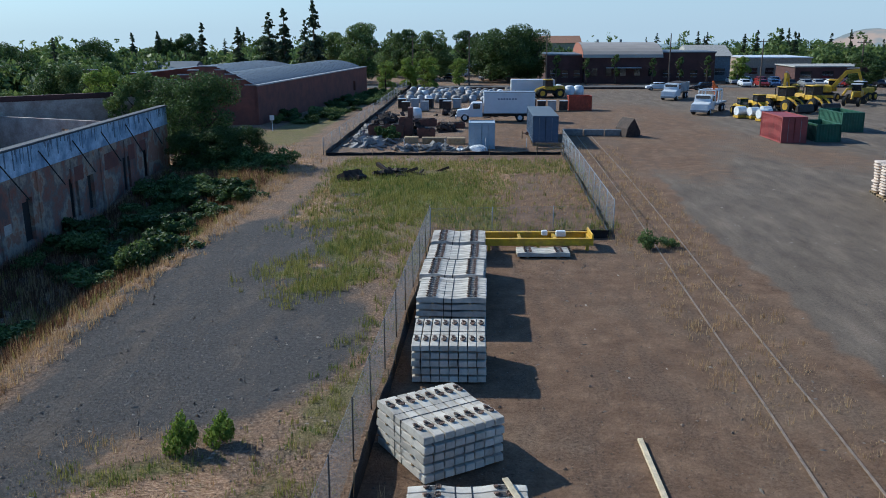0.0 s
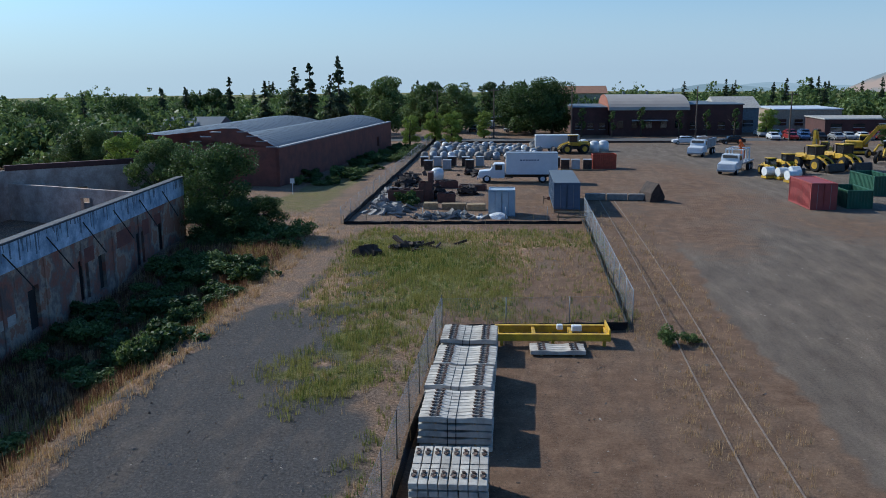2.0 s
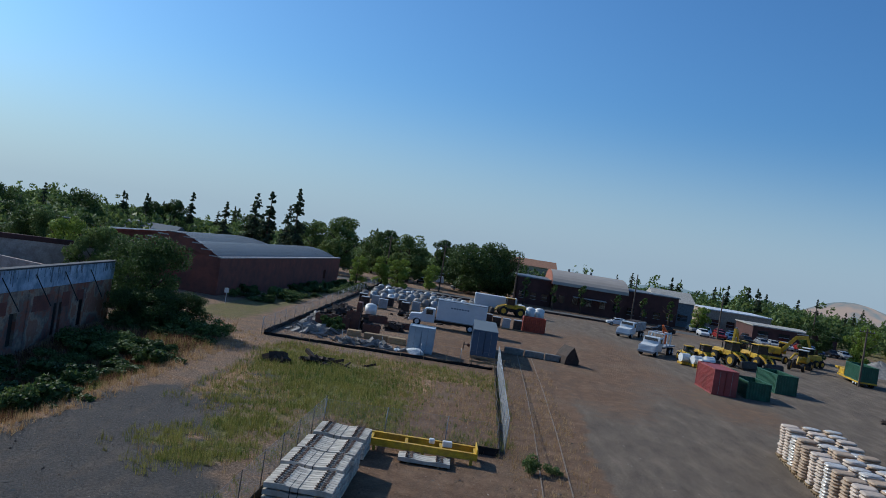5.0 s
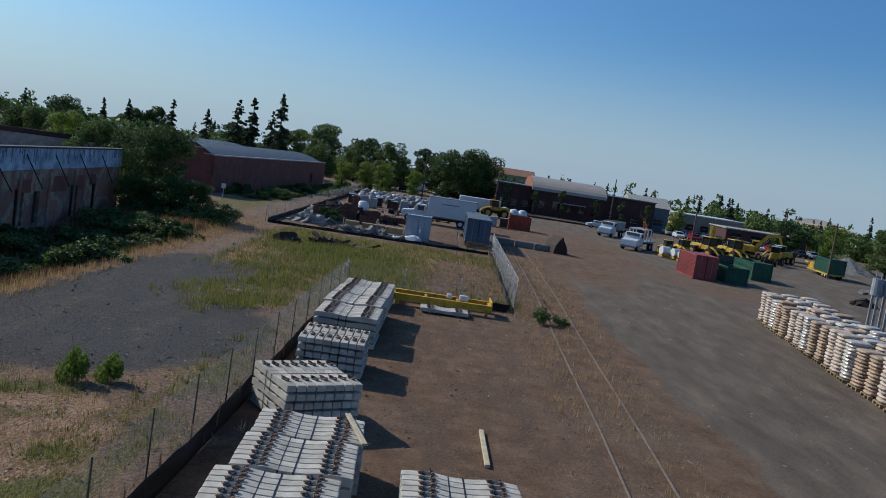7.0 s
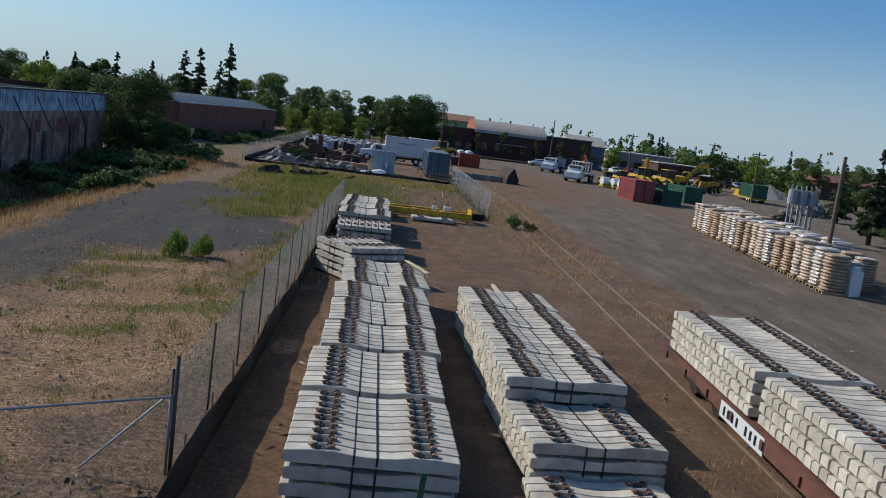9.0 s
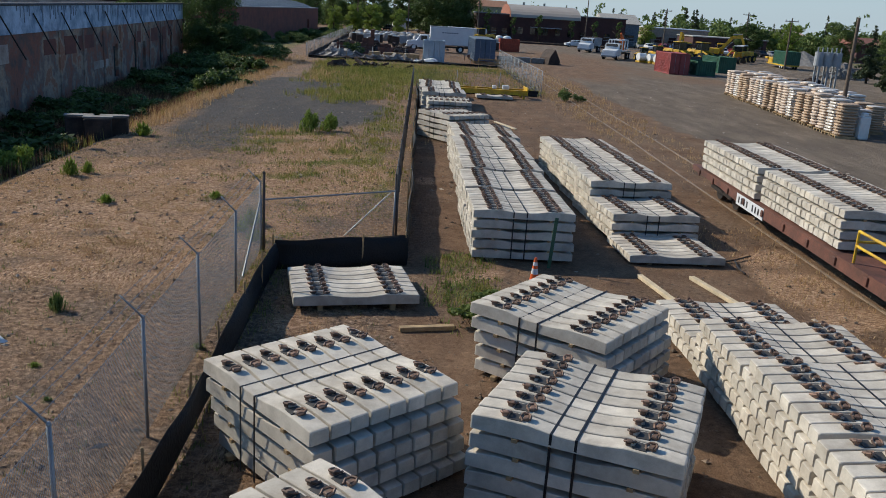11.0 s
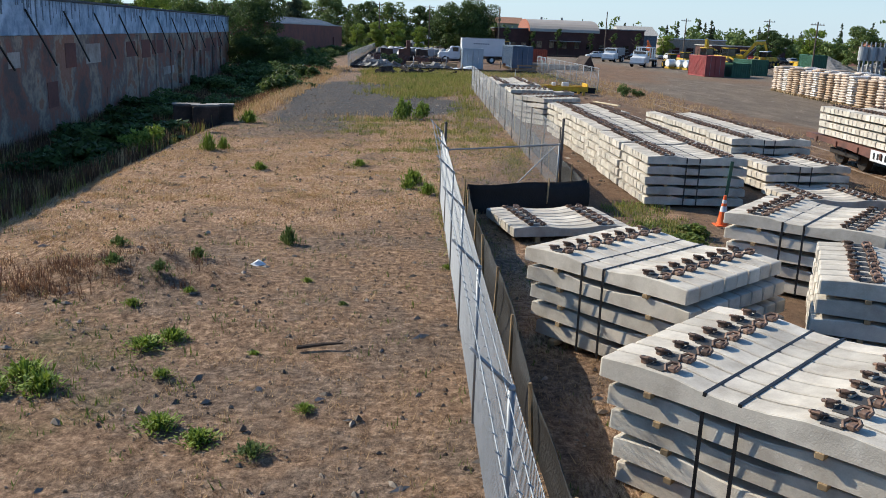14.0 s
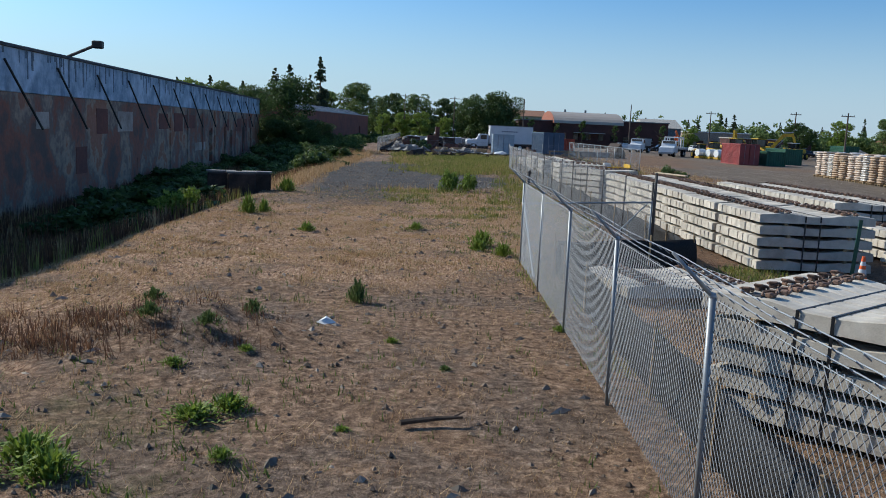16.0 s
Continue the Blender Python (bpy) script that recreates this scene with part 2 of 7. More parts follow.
def zones(X, Y):
    """How much dry grass, green growth dark gravel and trodden road lies at a place; the rest is bare earth."""
    w = ripple(X, Y, 5, 3)
    w2 = ripple(X, Y, 1.6, 8)
    Xw, Yw = X + 0.7 * w + 0.3 * w2, Y + 1.2 * w + 0.3 * w2
    lot = np.clip((-1.7 - X) / 0.6 + 0.5, 0, 1)
    gravel = lot * np.maximum.reduce([blob(Xw, Yw, -10.5, 38, 4.6, 12, 0.2), blob(Xw, Yw, -8.0, 29, 5.2, 7, 0.2), 0.9 * blob(Xw, Yw, -9.0, 52, 2.6, 9), blob(Xw, Yw, -10.5, 22, 2.6, 9), 0.45 * blob(Xw, Yw, -7.5, 22, 3, 6)])
    dry = lot * np.maximum.reduce([blob(Xw, Yw, -9.5, 4.5, 5.8, 8), blob(Xw, Yw, -14.0, -2, 3.5, 8), 0.55 * blob(Xw, Yw, -13.8, 40, 0.9, 30), 0.75 * blob(Xw, Yw, -3.9, -12, 0.9, 12), 0.25 * blob(Xw, Yw, -6.6, -13, 3.2, 9), 0.6 * blob(Xw, Yw, -12.0, -7.0, 1.8, 3)])
    dry = np.maximum(dry, (0.15 + 0.25 * np.clip((Y + 6) / 5, 0, 1)) * lot * band(Y, -40, 18, 6) * (1 + 0.25 * w2))
    dry = np.maximum(dry, 0.5 * lot * blob(Xw, Yw, -7, 20.5, 2.5, 2.2))
    dry = dry * (1 - 0.85 * blob(Xw, Yw, -9.9, -7.4, 1.6, 1.3)) * np.clip(0.78 + 0.5 * ripple(X, Y, 1.1, 33) + 0.3 * w, 0.25, 1.0)
    green = lot * np.maximum.reduce([0.55 * blob(Xw, Yw, -2.8, 17, 1.0, 15), 0.95 * blob(Xw, Yw, -6.4, 37.2, 2.3, 3.2, 0.5), 0.85 * blob(Xw, Yw, -5.0, 42.5, 2.6, 4.0, 0.5), 0.6 * blob(Xw, Yw, -5.6, 48.0, 3.2, 4.0, 0.5), 0.28 * blob(Xw, Yw, -5.2, 3, 1.3, 4), 0.40 * blob(Xw, Yw, -10.0, -12.0, 2.2, 4), 0.5 * blob(Xw, Yw, -3.0, 44, 1.6, 9)])
    tangle = lot * np.maximum(blob(Xw, Yw, -4.8, 12, 3.4, 8, 0.4), 0.8 * blob(Xw, Yw, -6.5, 18, 3.0, 3.5))
    green = np.maximum(green, tangle * np.clip(0.42 + 0.5 * w2 + 0.25 * w, 0, 0.8))
    dry = np.maximum(dry, tangle * np.clip(0.75 - 0.4 * w2, 0, 1))
    field = band(Xw, -11, 8.6, 1.5) * band(Yw, 47, 73, 3)
    scatter = np.clip(0.75 + 0.55 * ripple(X, Y, 0.9, 31) + 0.35 * w2, 0.15, 1)
    green, dry = green * scatter, np.maximum(dry, 0.7 * green * (1 - scatter))
    green = np.maximum(green, field * np.clip(0.50 + 0.35 * w + 0.25 * w2, 0, 1))
    dry = np.maximum(dry, field * np.clip(0.42 - 0.6 * w + 0.3 * w2, 0, 1))
    stack = blob(Xw, Yw, -0.4, -2.2, 0.8, 2.6, 0.5)
    green = np.maximum(green, stack * np.clip(0.25 + 0.5 * w2, 0, 0.6))
    dry = np.maximum(dry, stack * np.clip(0.5 - 0.5 * w2, 0, 0.8))
    green = np.maximum(green, 0.28 * lot * blob(Xw, Yw, -4.7, -4.0, 0.5, 6))
    bare = band(Xw, 2.5, 8.0, 1.5) * band(Yw, 47.5, 66, 3)
    green, dry = green * (1 - 0.9 * bare), dry * (1 - 0.6 * bare)
    dry = np.maximum(dry, 0.85 * np.maximum(blob(Xw, Yw, -15.5, 69, 3.2, 7, 0.4), 0.8 * blob(Xw, Yw, -18.5, 78, 3.5, 5, 0.4)) * np.clip(0.7 + 0.5 * w2, 0, 1))
    green = np.maximum(green, 0.55 * band(Xw, -24, -17, 2) * band(Yw, 82, 160, 5))
    dry = np.maximum(dry, 0.6 * band(Xw, 8.6, 13.0, 1.0) * band(Yw, 40, 82, 8) * np.clip(0.5 + 0.2 * w2 + 0.3 * w, 0, 1))
    dry = np.maximum(dry, 0.45 * band(Xw, 8.6, 13.2, 1.0) * band(Yw, 14, 42, 8) * np.clip(0.5 + 0.5 * w2 + 0.3 * w, 0, 1))
    dry = np.maximum(dry, 0.7 * band(X, 11.8, 13.6, 0.6) * band(Y, -30, 16, 4) + 0.9 * band(Xw, 7.5, 9.9, 0.9) * band(Y, -30, 4, 4) * np.clip(0.75 + 0.6 * w2, 0, 1))
    dry = np.maximum(dry, 0.8 * band(Xw, -1.2, -0.2, 0.3) * band(Yw, 5, 21, 2) * np.clip(0.5 + w2, 0, 1))
    road = np.clip((X - 13.4 - 0.8 * w - 0.4 * w2) / 0.9, 0, 1) * (0.86 + 0.14 * w) * np.clip((175 - Y) / 20, 0, 1)
    road = road * (1 - 0.75 * blob(Xw, Yw, 17, 76, 4, 12, 0.6)) * (1 - 0.8 * blob(Xw, Yw, 20, 105, 8, 24, 0.5)) * (1 - 0.5 * blob(Xw, Yw, 30, 76, 5, 9, 0.6))
    road = np.maximum(road, 0.45 * blob(Xw, Yw, 13.0, 88, 2.0, 8))
    gravel = np.maximum(gravel, 0.3 * band(Xw, -18.0, -14.5, 1.2) * band(Y, 80, 175, 4))
    dry = np.maximum(dry, band(Xw, -104, -56, 6) * band(Yw, 78, 112, 6))
    far = np.clip((np.abs(X) - 70) / 40, 0, 1) * (1 - band(X, -104, -56, 6) * band(Y, 78, 112, 6)) + np.clip((Y - 195) / 30, 0, 1)
    green = np.maximum(green, np.clip(far, 0, 0.7))
    ditch = np.clip((-14.6 - Xw) / 1.2, 0, 1) * np.clip((60 - Y) / 6, 0, 1)
    green = np.maximum(green, 0.3 * ditch)
    dry = np.maximum(dry, 0.35 * ditch * np.clip(0.6 + 0.5 * w2, 0, 1))
    return np.clip(dry, 0, 1), np.clip(green, 0, 1), np.clip(gravel, 0, 1), np.clip(road, 0, 1)


def steps(lo, hi, fine, reach):
    out = list(np.arange(lo, hi + 0.01, fine))
    d = fine
    while out[-1] < reach:
        d *= 1.35
        out.append(out[-1] + d)
    d = fine
    while out[0] > -reach:
        d *= 1.35
        out.insert(0, out[0] - d)
    return np.array(out)


gx, gy = steps(-24, 34, 0.4, 3800), steps(-24, 92, 0.4, 3800)
GX, GY = np.meshgrid(gx, gy)


def height(X, Y):
    near = np.clip((60 - np.hypot(X + 6, Y - 10)) / 20, 0, 1)
    h = (0.035 * ripple(X, Y, 1.4, 21) + 0.05 * ripple(X, Y, 4, 22)) * near * np.clip((-1.2 - X) / 1.5, 0.25, 1)
    h = h + 0.05 * near * np.clip((-4.9 - X) / 2, 0, 1) * np.clip((6 - Y) / 4, 0, 1) * ripple(X, Y, 0.5, 23)
    h = h + 0.36 * np.exp(-(((X + 10.1) / 1.2) ** 2 + ((Y + 7.4) / 0.9) ** 2)) * (1 + 0.7 * ripple(X, Y, 0.35, 24))
    h = h - 0.9 * np.clip((-14.1 - X) / 2.6, 0, 1) * np.clip((62 - Y) / 8, 0, 1) * np.clip((X + 60) / 20, 0, 1)
    d = np.hypot(X, Y)
    h = h - 0.021 * np.clip(d - 260, 0, None) * np.clip((d - 260) / 200, 0, 1)
    return h


GZ = height(GX, GY)
dry_w, green_w, gravel_w, road_w = zones(GX, GY)
rows_n, cols_n = GX.shape
idx = np.arange(rows_n * cols_n).reshape(rows_n, cols_n)
quads = np.stack([idx[:-1, :-1], idx[:-1, 1:], idx[1:, 1:], idx[1:, :-1]], -1).reshape(-1, 4)
gme = bpy.data.meshes.new("ground")
gme.from_pydata(np.stack([GX, GY, GZ], -1).reshape(-1, 3).tolist(), [], quads.tolist())
att = gme.color_attributes.new("cover", "FLOAT_COLOR", "POINT")
att.data.foreach_set("color", np.stack([dry_w, green_w, gravel_w, road_w], -1).astype(np.float32).ravel())
gme.polygons.foreach_set("use_smooth", [True] * len(gme.polygons))


def ground_material():
    m = bpy.data.materials.new("earth_and_grass")
    m.use_nodes = True
    n, l = m.node_tree.nodes, m.node_tree.links
    b = n["Principled BSDF"]
    pos = n.new("ShaderNodeNewGeometry").outputs["Position"]

    def noise_at(scale, detail=4, rough=0.6, stretch=None):
        t = n.new("ShaderNodeTexNoise")
        t.inputs["Scale"].default_value, t.inputs["Detail"].default_value, t.inputs["Roughness"].default_value = scale, detail, rough
        v = pos
        if stretch:
            k = n.new("ShaderNodeVectorMath")
            k.operation = "MULTIPLY"
            k.inputs[1].default_value = stretch
            l.new(pos, k.inputs[0])
            v = k.outputs[0]
        l.new(v, t.inputs["Vector"])
        return t.outputs["Fac"]

    def ramp(fac, *stops):
        r = n.new("ShaderNodeValToRGB")
        e = r.color_ramp.elements
        while len(e) < len(stops):
            e.new(0.5)
        for el, (p, c) in zip(e, stops):
            el.position, el.color = p, (*c, 1)
        l.new(fac, r.inputs[0])
        return r.outputs[0]

    def mix(fac, a, c):
        x = n.new("ShaderNodeMix")
        x.data_type = "RGBA"
        l.new(fac, x.inputs["Factor"])
        l.new(a, x.inputs["A"])
        l.new(c, x.inputs["B"])
        return x.outputs["Result"]

    def rough_mask(weight, fac, spread=0.9):
        s = n.new("ShaderNodeMath")
        s.operation = "SUBTRACT"
        l.new(weight, s.inputs[0])
        l.new(fac, s.inputs[1])
        k = n.new("ShaderNodeMapRange")
        k.inputs["From Min"].default_value, k.inputs["From Max"].default_value = -spread * 0.28, spread * 0.28
        l.new(s.outputs[0], k.inputs["Value"])
        return k.outputs[0]

    broad, mid, fine, grit = noise_at(0.13, 5), noise_at(0.9, 7, 0.72), noise_at(8, 6, 0.78), noise_at(42, 4, 0.75)
    tracks = noise_at(0.7, 6, 0.65, (1.1, 0.30, 1.0))
    straws_a, straws_b = noise_at(26, 3, 0.7, (1.0, 0.22, 0.6)), noise_at(24, 3, 0.7, (0.25, 1.0, 0.6))
    half = ramp(broad, (0.49, (0, 0, 0)), (0.51, (1, 1, 1)))
    litter = mix(half, straws_a, straws_b)
    earth = ramp(mid, (0.30, (0.125, 0.072, 0.043)), (0.5, (0.200, 0.120, 0.074)), (0.72, (0.285, 0.180, 0.113)))
    earth = mix(ramp(tracks, (0.50, (0, 0, 0)), (0.60, (0.75, 0.75, 0.75))), earth, ramp(fine, (0.35, (0.105, 0.066, 0.044)), (0.65, (0.195, 0.126, 0.084))))
    earth = mix(ramp(broad, (0.50, (0, 0, 0)), (0.66, (0.5, 0.5, 0.5))), earth, ramp(fine, (0.35, (0.17, 0.116, 0.080)), (0.65, (0.285, 0.203, 0.138))))
    track_soil = ramp(tracks, (0.34, (0.132, 0.102, 0.077)), (0.52, (0.178, 0.138, 0.104)), (0.68, (0.24, 0.184, 0.138)))
    gravel = ramp(fine, (0.32, (0.062, 0.056, 0.053)), (0.5, (0.088, 0.080, 0.075)), (0.68, (0.125, 0.113, 0.103)))
    gravel = mix(ramp(tracks, (0.50, (0, 0, 0)), (0.64, (0.65, 0.65, 0.65))), gravel, ramp(mid, (0.35, (0.095, 0.076, 0.062)), (0.65, (0.185, 0.148, 0.118))))
    soil = ramp(fine, (0.34, (0.128, 0.075, 0.045)), (0.5, (0.262, 0.163, 0.102)), (0.66, (0.43, 0.285, 0.185)))
    clump = noise_at(0.55, 6, 0.7)
    soil = mix(ramp(clump, (0.46, (0, 0, 0)), (0.56, (0.85, 0.85, 0.85))), soil, ramp(fine, (0.34, (0.088, 0.060, 0.043)), (0.5, (0.190, 0.134, 0.097)), (0.66, (0.34, 0.245, 0.180))))
    straw = ramp(litter, (0.36, (0.17, 0.092, 0.054)), (0.5, (0.38, 0.230, 0.140)), (0.64, (0.63, 0.425, 0.28)))
    herb = ramp(litter, (0.35, (0.050, 0.056, 0.014)), (0.5, (0.135, 0.135, 0.036)), (0.66, (0.30, 0.25, 0.10)))
    sep = n.new("ShaderNodeSeparateColor")
    a = n.new("ShaderNodeAttribute")
    a.attribute_name = "cover"
    l.new(a.outputs["Color"], sep.inputs[0])
    place = n.new("ShaderNodeSeparateXYZ")
    l.new(pos, place.inputs[0])
    lot_side = n.new("ShaderNodeMapRange")
    lot_side.inputs["From Min"].default_value, lot_side.inputs["From Max"].default_value = -1.2, -2.2
    l.new(place.outputs["X"], lot_side.inputs["Value"])
    col = mix(lot_side.outputs[0], earth, soil)
    col = mix(rough_mask(a.outputs["Alpha"], mid, 0.6), col, track_soil)
    col = mix(rough_mask(sep.outputs["Blue"], mid, 0.7), col, gravel)
    patch = n.new("ShaderNodeMath")
    patch.operation = "MULTIPLY_ADD"
    patch.inputs[1].default_value = 0.34
    half_mid = n.new("ShaderNodeMath")
    half_mid.operation = "MULTIPLY"
    half_mid.inputs[1].default_value = 0.66
    l.new(mid, half_mid.inputs[0])
    l.new(litter, patch.inputs[0])
    l.new(half_mid.outputs[0], patch.inputs[2])
    col = mix(rough_mask(sep.outputs["Red"], patch.outputs[0], 0.34), col, straw)
    col = mix(rough_mask(sep.outputs["Green"], patch.outputs[0], 0.6), col, herb)
    hsv = n.new("ShaderNodeHueSaturation")
    k = n.new("ShaderNodeMapRange")
    k.inputs["To Min"].default_value, k.inputs["To Max"].default_value = 0.30, 1.70
    both = n.new("ShaderNodeMath")
    both.operation = "ADD"
    l.new(grit, both.inputs[0])
    l.new(fine, both.inputs[1])
    k.inputs["From Min"].default_value, k.inputs["From Max"].default_value = 0.55, 1.45
    l.new(both.outputs[0], k.inputs["Value"])
    l.new(k.outputs[0], hsv.inputs["Value"])
    l.new(col, hsv.inputs["Color"])
    l.new(hsv.outputs[0], b.inputs["Base Color"])
    b.inputs["Roughness"].default_value = 0.95
    b.inputs["Specular IOR Level"].default_value = 0.15
    add = n.new("ShaderNodeMath")
    add.operation = "MULTIPLY_ADD"
    add.inputs[1].default_value = 2.5
    l.new(fine, add.inputs[0])
    l.new(grit, add.inputs[2])
    bp = n.new("ShaderNodeBump")
    bp.inputs["Strength"].default_value, bp.inputs["Distance"].default_value = 0.8, 0.05
    l.new(add.outputs[0], bp.inputs["Height"])
    l.new(bp.outputs[0], b.inputs["Normal"])
    return m


gme.materials.append(ground_material())
ground = tagged(new("ground", gme), "bare brown earth with dry grass, gravel and wheel tracks", "ground", kind="structure")

# ---- concrete ties, in strapped bundles ----
TIE_L, PITCH, LAYER = 2.59, 0.298, 0.262


def tie_mesh():
    prof = [(-1.295, 0.172), (-1.275, 0.182), (-1.1, 0.196), (-0.9, 0.210), (-0.58, 0.210), (-0.45, 0.192), (-0.3, 0.170), (-0.12, 0.160), (0.12, 0.160), (0.3, 0.170), (0.45, 0.192), (0.58, 0.210), (0.9, 0.210), (1.1, 0.196), (1.275, 0.182), (1.295, 0.172)]
    verts, faces = [], []
    for k, (x, h) in enumerate(prof):
        e = 0.008 if k in (0, len(prof) - 1) else 0.0
        wb, wt = 0.142 - e, 0.131 - e
        verts += [(x, -wb, 0.0), (x, wb, 0.0), (x, wb - 0.004, 0.06), (x, wt, h - 0.010), (x, wt - 0.010, h), (x, -wt + 0.010, h), (x, -wt, h - 0.010), (x, -wb + 0.004, 0.06)]
    for k in range(len(prof) - 1):
        a, b = 8 * k, 8 * (k + 1)
        faces += [(a + j, a + (j + 1) % 8, b + (j + 1) % 8, b + j) for j in range(8)]
    faces += [tuple(range(7, -1, -1)), tuple(range(8 * (len(prof) - 1), 8 * len(prof)))]
    return raw("concrete_tie", verts, faces, CONCRETE)


TIE = tie_mesh()
bm = bmesh.new()
box(bm, (0, 0, 0.006), (0.17, 0.185, 0.012), bevel=0.003)
PAD_ME = mesh_of(bm, PAD, "rail_pad")


def clip_mesh():
    """A spring clip: a bent bar round a cast shoulder, with a pale insulator."""
    b2 = bmesh.new()
    box(b2, (0, 0, 0.03), (0.075, 0.115, 0.06), bevel=0.012)
    pts = [(-0.045, -0.075, 0.02), (-0.075, -0.02, 0.055), (-0.045, 0.045, 0.075), (0.02, 0.065, 0.072), (0.055, 0.02, 0.055), (0.05, -0.05, 0.035)]
    for p, q in zip(pts, pts[1:]):
        rod(b2, p, q, 0.017, n=5)
    bmesh.ops.scale(b2, vec=(0.95, 0.95, 0.85), verts=b2.verts)
    return mesh_of(b2, RUST_CLIP, "rail_clip")


CLIP = clip_mesh()
bm = bmesh.new()
box(bm, (0, 0, 0.022), (0.05, 0.11, 0.03), bevel=0.008)
INS = mesh_of(bm, CLIP_WHITE, "insulator")
bm = bmesh.new()
box(bm, (0, 0, 0), (0.075, 0.09, 0.055), bevel=0.004)
SPACER = mesh_of(bm, LUMBER, "spacer_block")


def strap_mesh(n, layers, z0):
    w, top = n * PITCH / 2 - 0.005, z0 + layers * LAYER - 0.095
    b2 = bmesh.new()
    for c, s in (((0, 0, top), (0.034, 2 * w + 0.012, 0.005)), ((0, w + 0.004, (top + z0) / 2), (0.034, 0.005, top - z0)), ((0, -w - 0.004, (top + z0) / 2), (0.034, 0.005, top - z0))):
        box(b2, c, s)
    return mesh_of(b2, STRAP, "strap")


def bundle(x, y, turn, n, layers, label, group, z0=0.10, clips=True, straps=True, lean=0.0, jitter=0.012, tilt=0.0, inset=(0.0, 0.0), base=0.0):
    """One bundle: n ties side by side along its own y, in layers with wooden spacers between, on timbers."""
    top = thing("tie_bundle", label, "tie bundle", group, pose(x, y, 0, 0, tilt, turn))
    for k in range(layers):
        dx = rnd.uniform(-0.03, 0.03) + lean * k + inset[0] * (layers - 1 - k)
        dy = rnd.uniform(-0.015, 0.015) + inset[1] * (layers - 1 - k)
        z = z0 + k * LAYER
        for j in range(n):
            yy = (j - (n - 1) / 2) * PITCH + dy
            tie = put("concrete_tie", TIE, top, pose(dx + rnd.uniform(-jitter, jitter), yy + rnd.uniform(-0.006, 0.006), z, 0, 0, rnd.uniform(-0.25, 0.25)))
            if clips and k == layers - 1:
                for s in (-1, 1):
                    put("rail_pad", PAD_ME, tie, pose(s * 0.76, 0, 0.2095, 0, 0, rnd.uniform(-6, 6)))
                    for q in (-1, 1):
                        put("rail_clip", CLIP, tie, pose(s * 0.76 + q * 0.135, 0, 0.208, 0, 0, (0 if q > 0 else 180) + rnd.uniform(-18, 18)))
                        if rnd.random() < 0.4:
                            put("insulator", INS, tie, pose(s * 0.76 + q * 0.085, rnd.uniform(-0.02, 0.02), 0.212, rnd.uniform(-8, 8), rnd.uniform(-8, 8), rnd.uniform(-15, 15)))
        if k:
            for s in (-0.72, 0.72):
                for e in (-1, 1):
                    put("spacer_block", SPACER, top, pose(dx + s + rnd.uniform(-0.06, 0.06), dy + e * (n * PITCH / 2 - 0.03), z - 0.027))
    tm = boxes([((0, 0, 0), (0.11, n * PITCH - 0.1, z0 - base - 0.005))], 0.01)
    me = mesh_of(tm, LUMBER, "bearer")
    for s in (-0.75, 0.75):
        put("bearer", me, top, pose(s, 0, (z0 + base) / 2 - 0.002))
    if straps:
        me = strap_mesh(n, layers, z0)
        for s in (-0.27, 0.06):
            put("strap", me, top, pose(s + rnd.uniform(-0.02, 0.02), 0, 0))
    return top


LAB = "grey concrete railway ties strapped in a bundle on timbers"
# long row beside the fence
for y, n, turn in ((1.52, 9, 1.0), (4.45, 9, 1.2), (7.12, 7, 1.2), (9.50, 8, 2.2), (11.92, 7, 3.5), (14.12, 7, 4.2), (16.12, 6, 4.5)):
    bundle(1.31 + rnd.uniform(-0.06, 0.06), y, turn + rnd.uniform(-0.5, 0.5), n, 5, LAB, "bundles in the long row", z0=0.07)
# second row, ending in lower bundles
for k in range(4):
    bundle(5.27 - 0.06 * k + rnd.uniform(-0.04, 0.04), 6.15 + k * 2.33, 4.0 + rnd.uniform(-0.7, 0.7), 8 if k % 2 else 7, 5, LAB, "bundles in the second row", z0=0.05)
bundle(5.36, 3.95, 6.0, 8, 3, "low bundle of grey concrete railway ties", "bundles in the second row", z0=0.10)
bundle(5.45, 1.55, 4.0, 7, 1, "single layer of concrete railway ties lying loose", "bundles in the second row", z0=0.06, straps=False)
# third row, near the flat wagon
bundle(5.02, -5.0, 2.0, 8, 2, "low bundle of grey concrete railway ties", "bundles in the third row", z0=0.08)
for k, (x, n, lay) in enumerate(((5.00, 8, 4), (4.93, 8, 5), (4.86, 8, 5), (4.8, 8, 5))):
    bundle(x, -7.55 - k * 2.45, rnd.uniform(-0.8, 0.8), n, lay, LAB, "bundles in the third row", z0=0.08)
# bundles standing askew
bundle(-2.54, -9.92, -49.0, 8, 5, LAB, "bundles standing askew", z0=0.08, inset=(0.035, 0.03))
bundle(-2.31, -13.95, -45.3, 8, 5, LAB, "bundles standing askew", z0=0.08, inset=(0.045, 0.035))
bundle(0.96, -10.45, -24.3, 8, 5, LAB, "bundles standing askew", z0=0.08)
bundle(1.30, -6.73, -39.5, 8, 5, LAB, "bundles standing askew", z0=0.08, inset=(0.03, 0.03))
bundle(-1.09, -17.72, 3.0, 8, 5, LAB, "bundles standing askew", z0=0.08)
bundle(2.34, -14.3, 6.0, 8, 5, LAB, "bundles standing askew", z0=0.08)
bundle(-2.73, -3.06, 11.5, 7, 1, "single layer of concrete ties lying beside black fabric", "bundles standing askew", z0=0.16, straps=False)
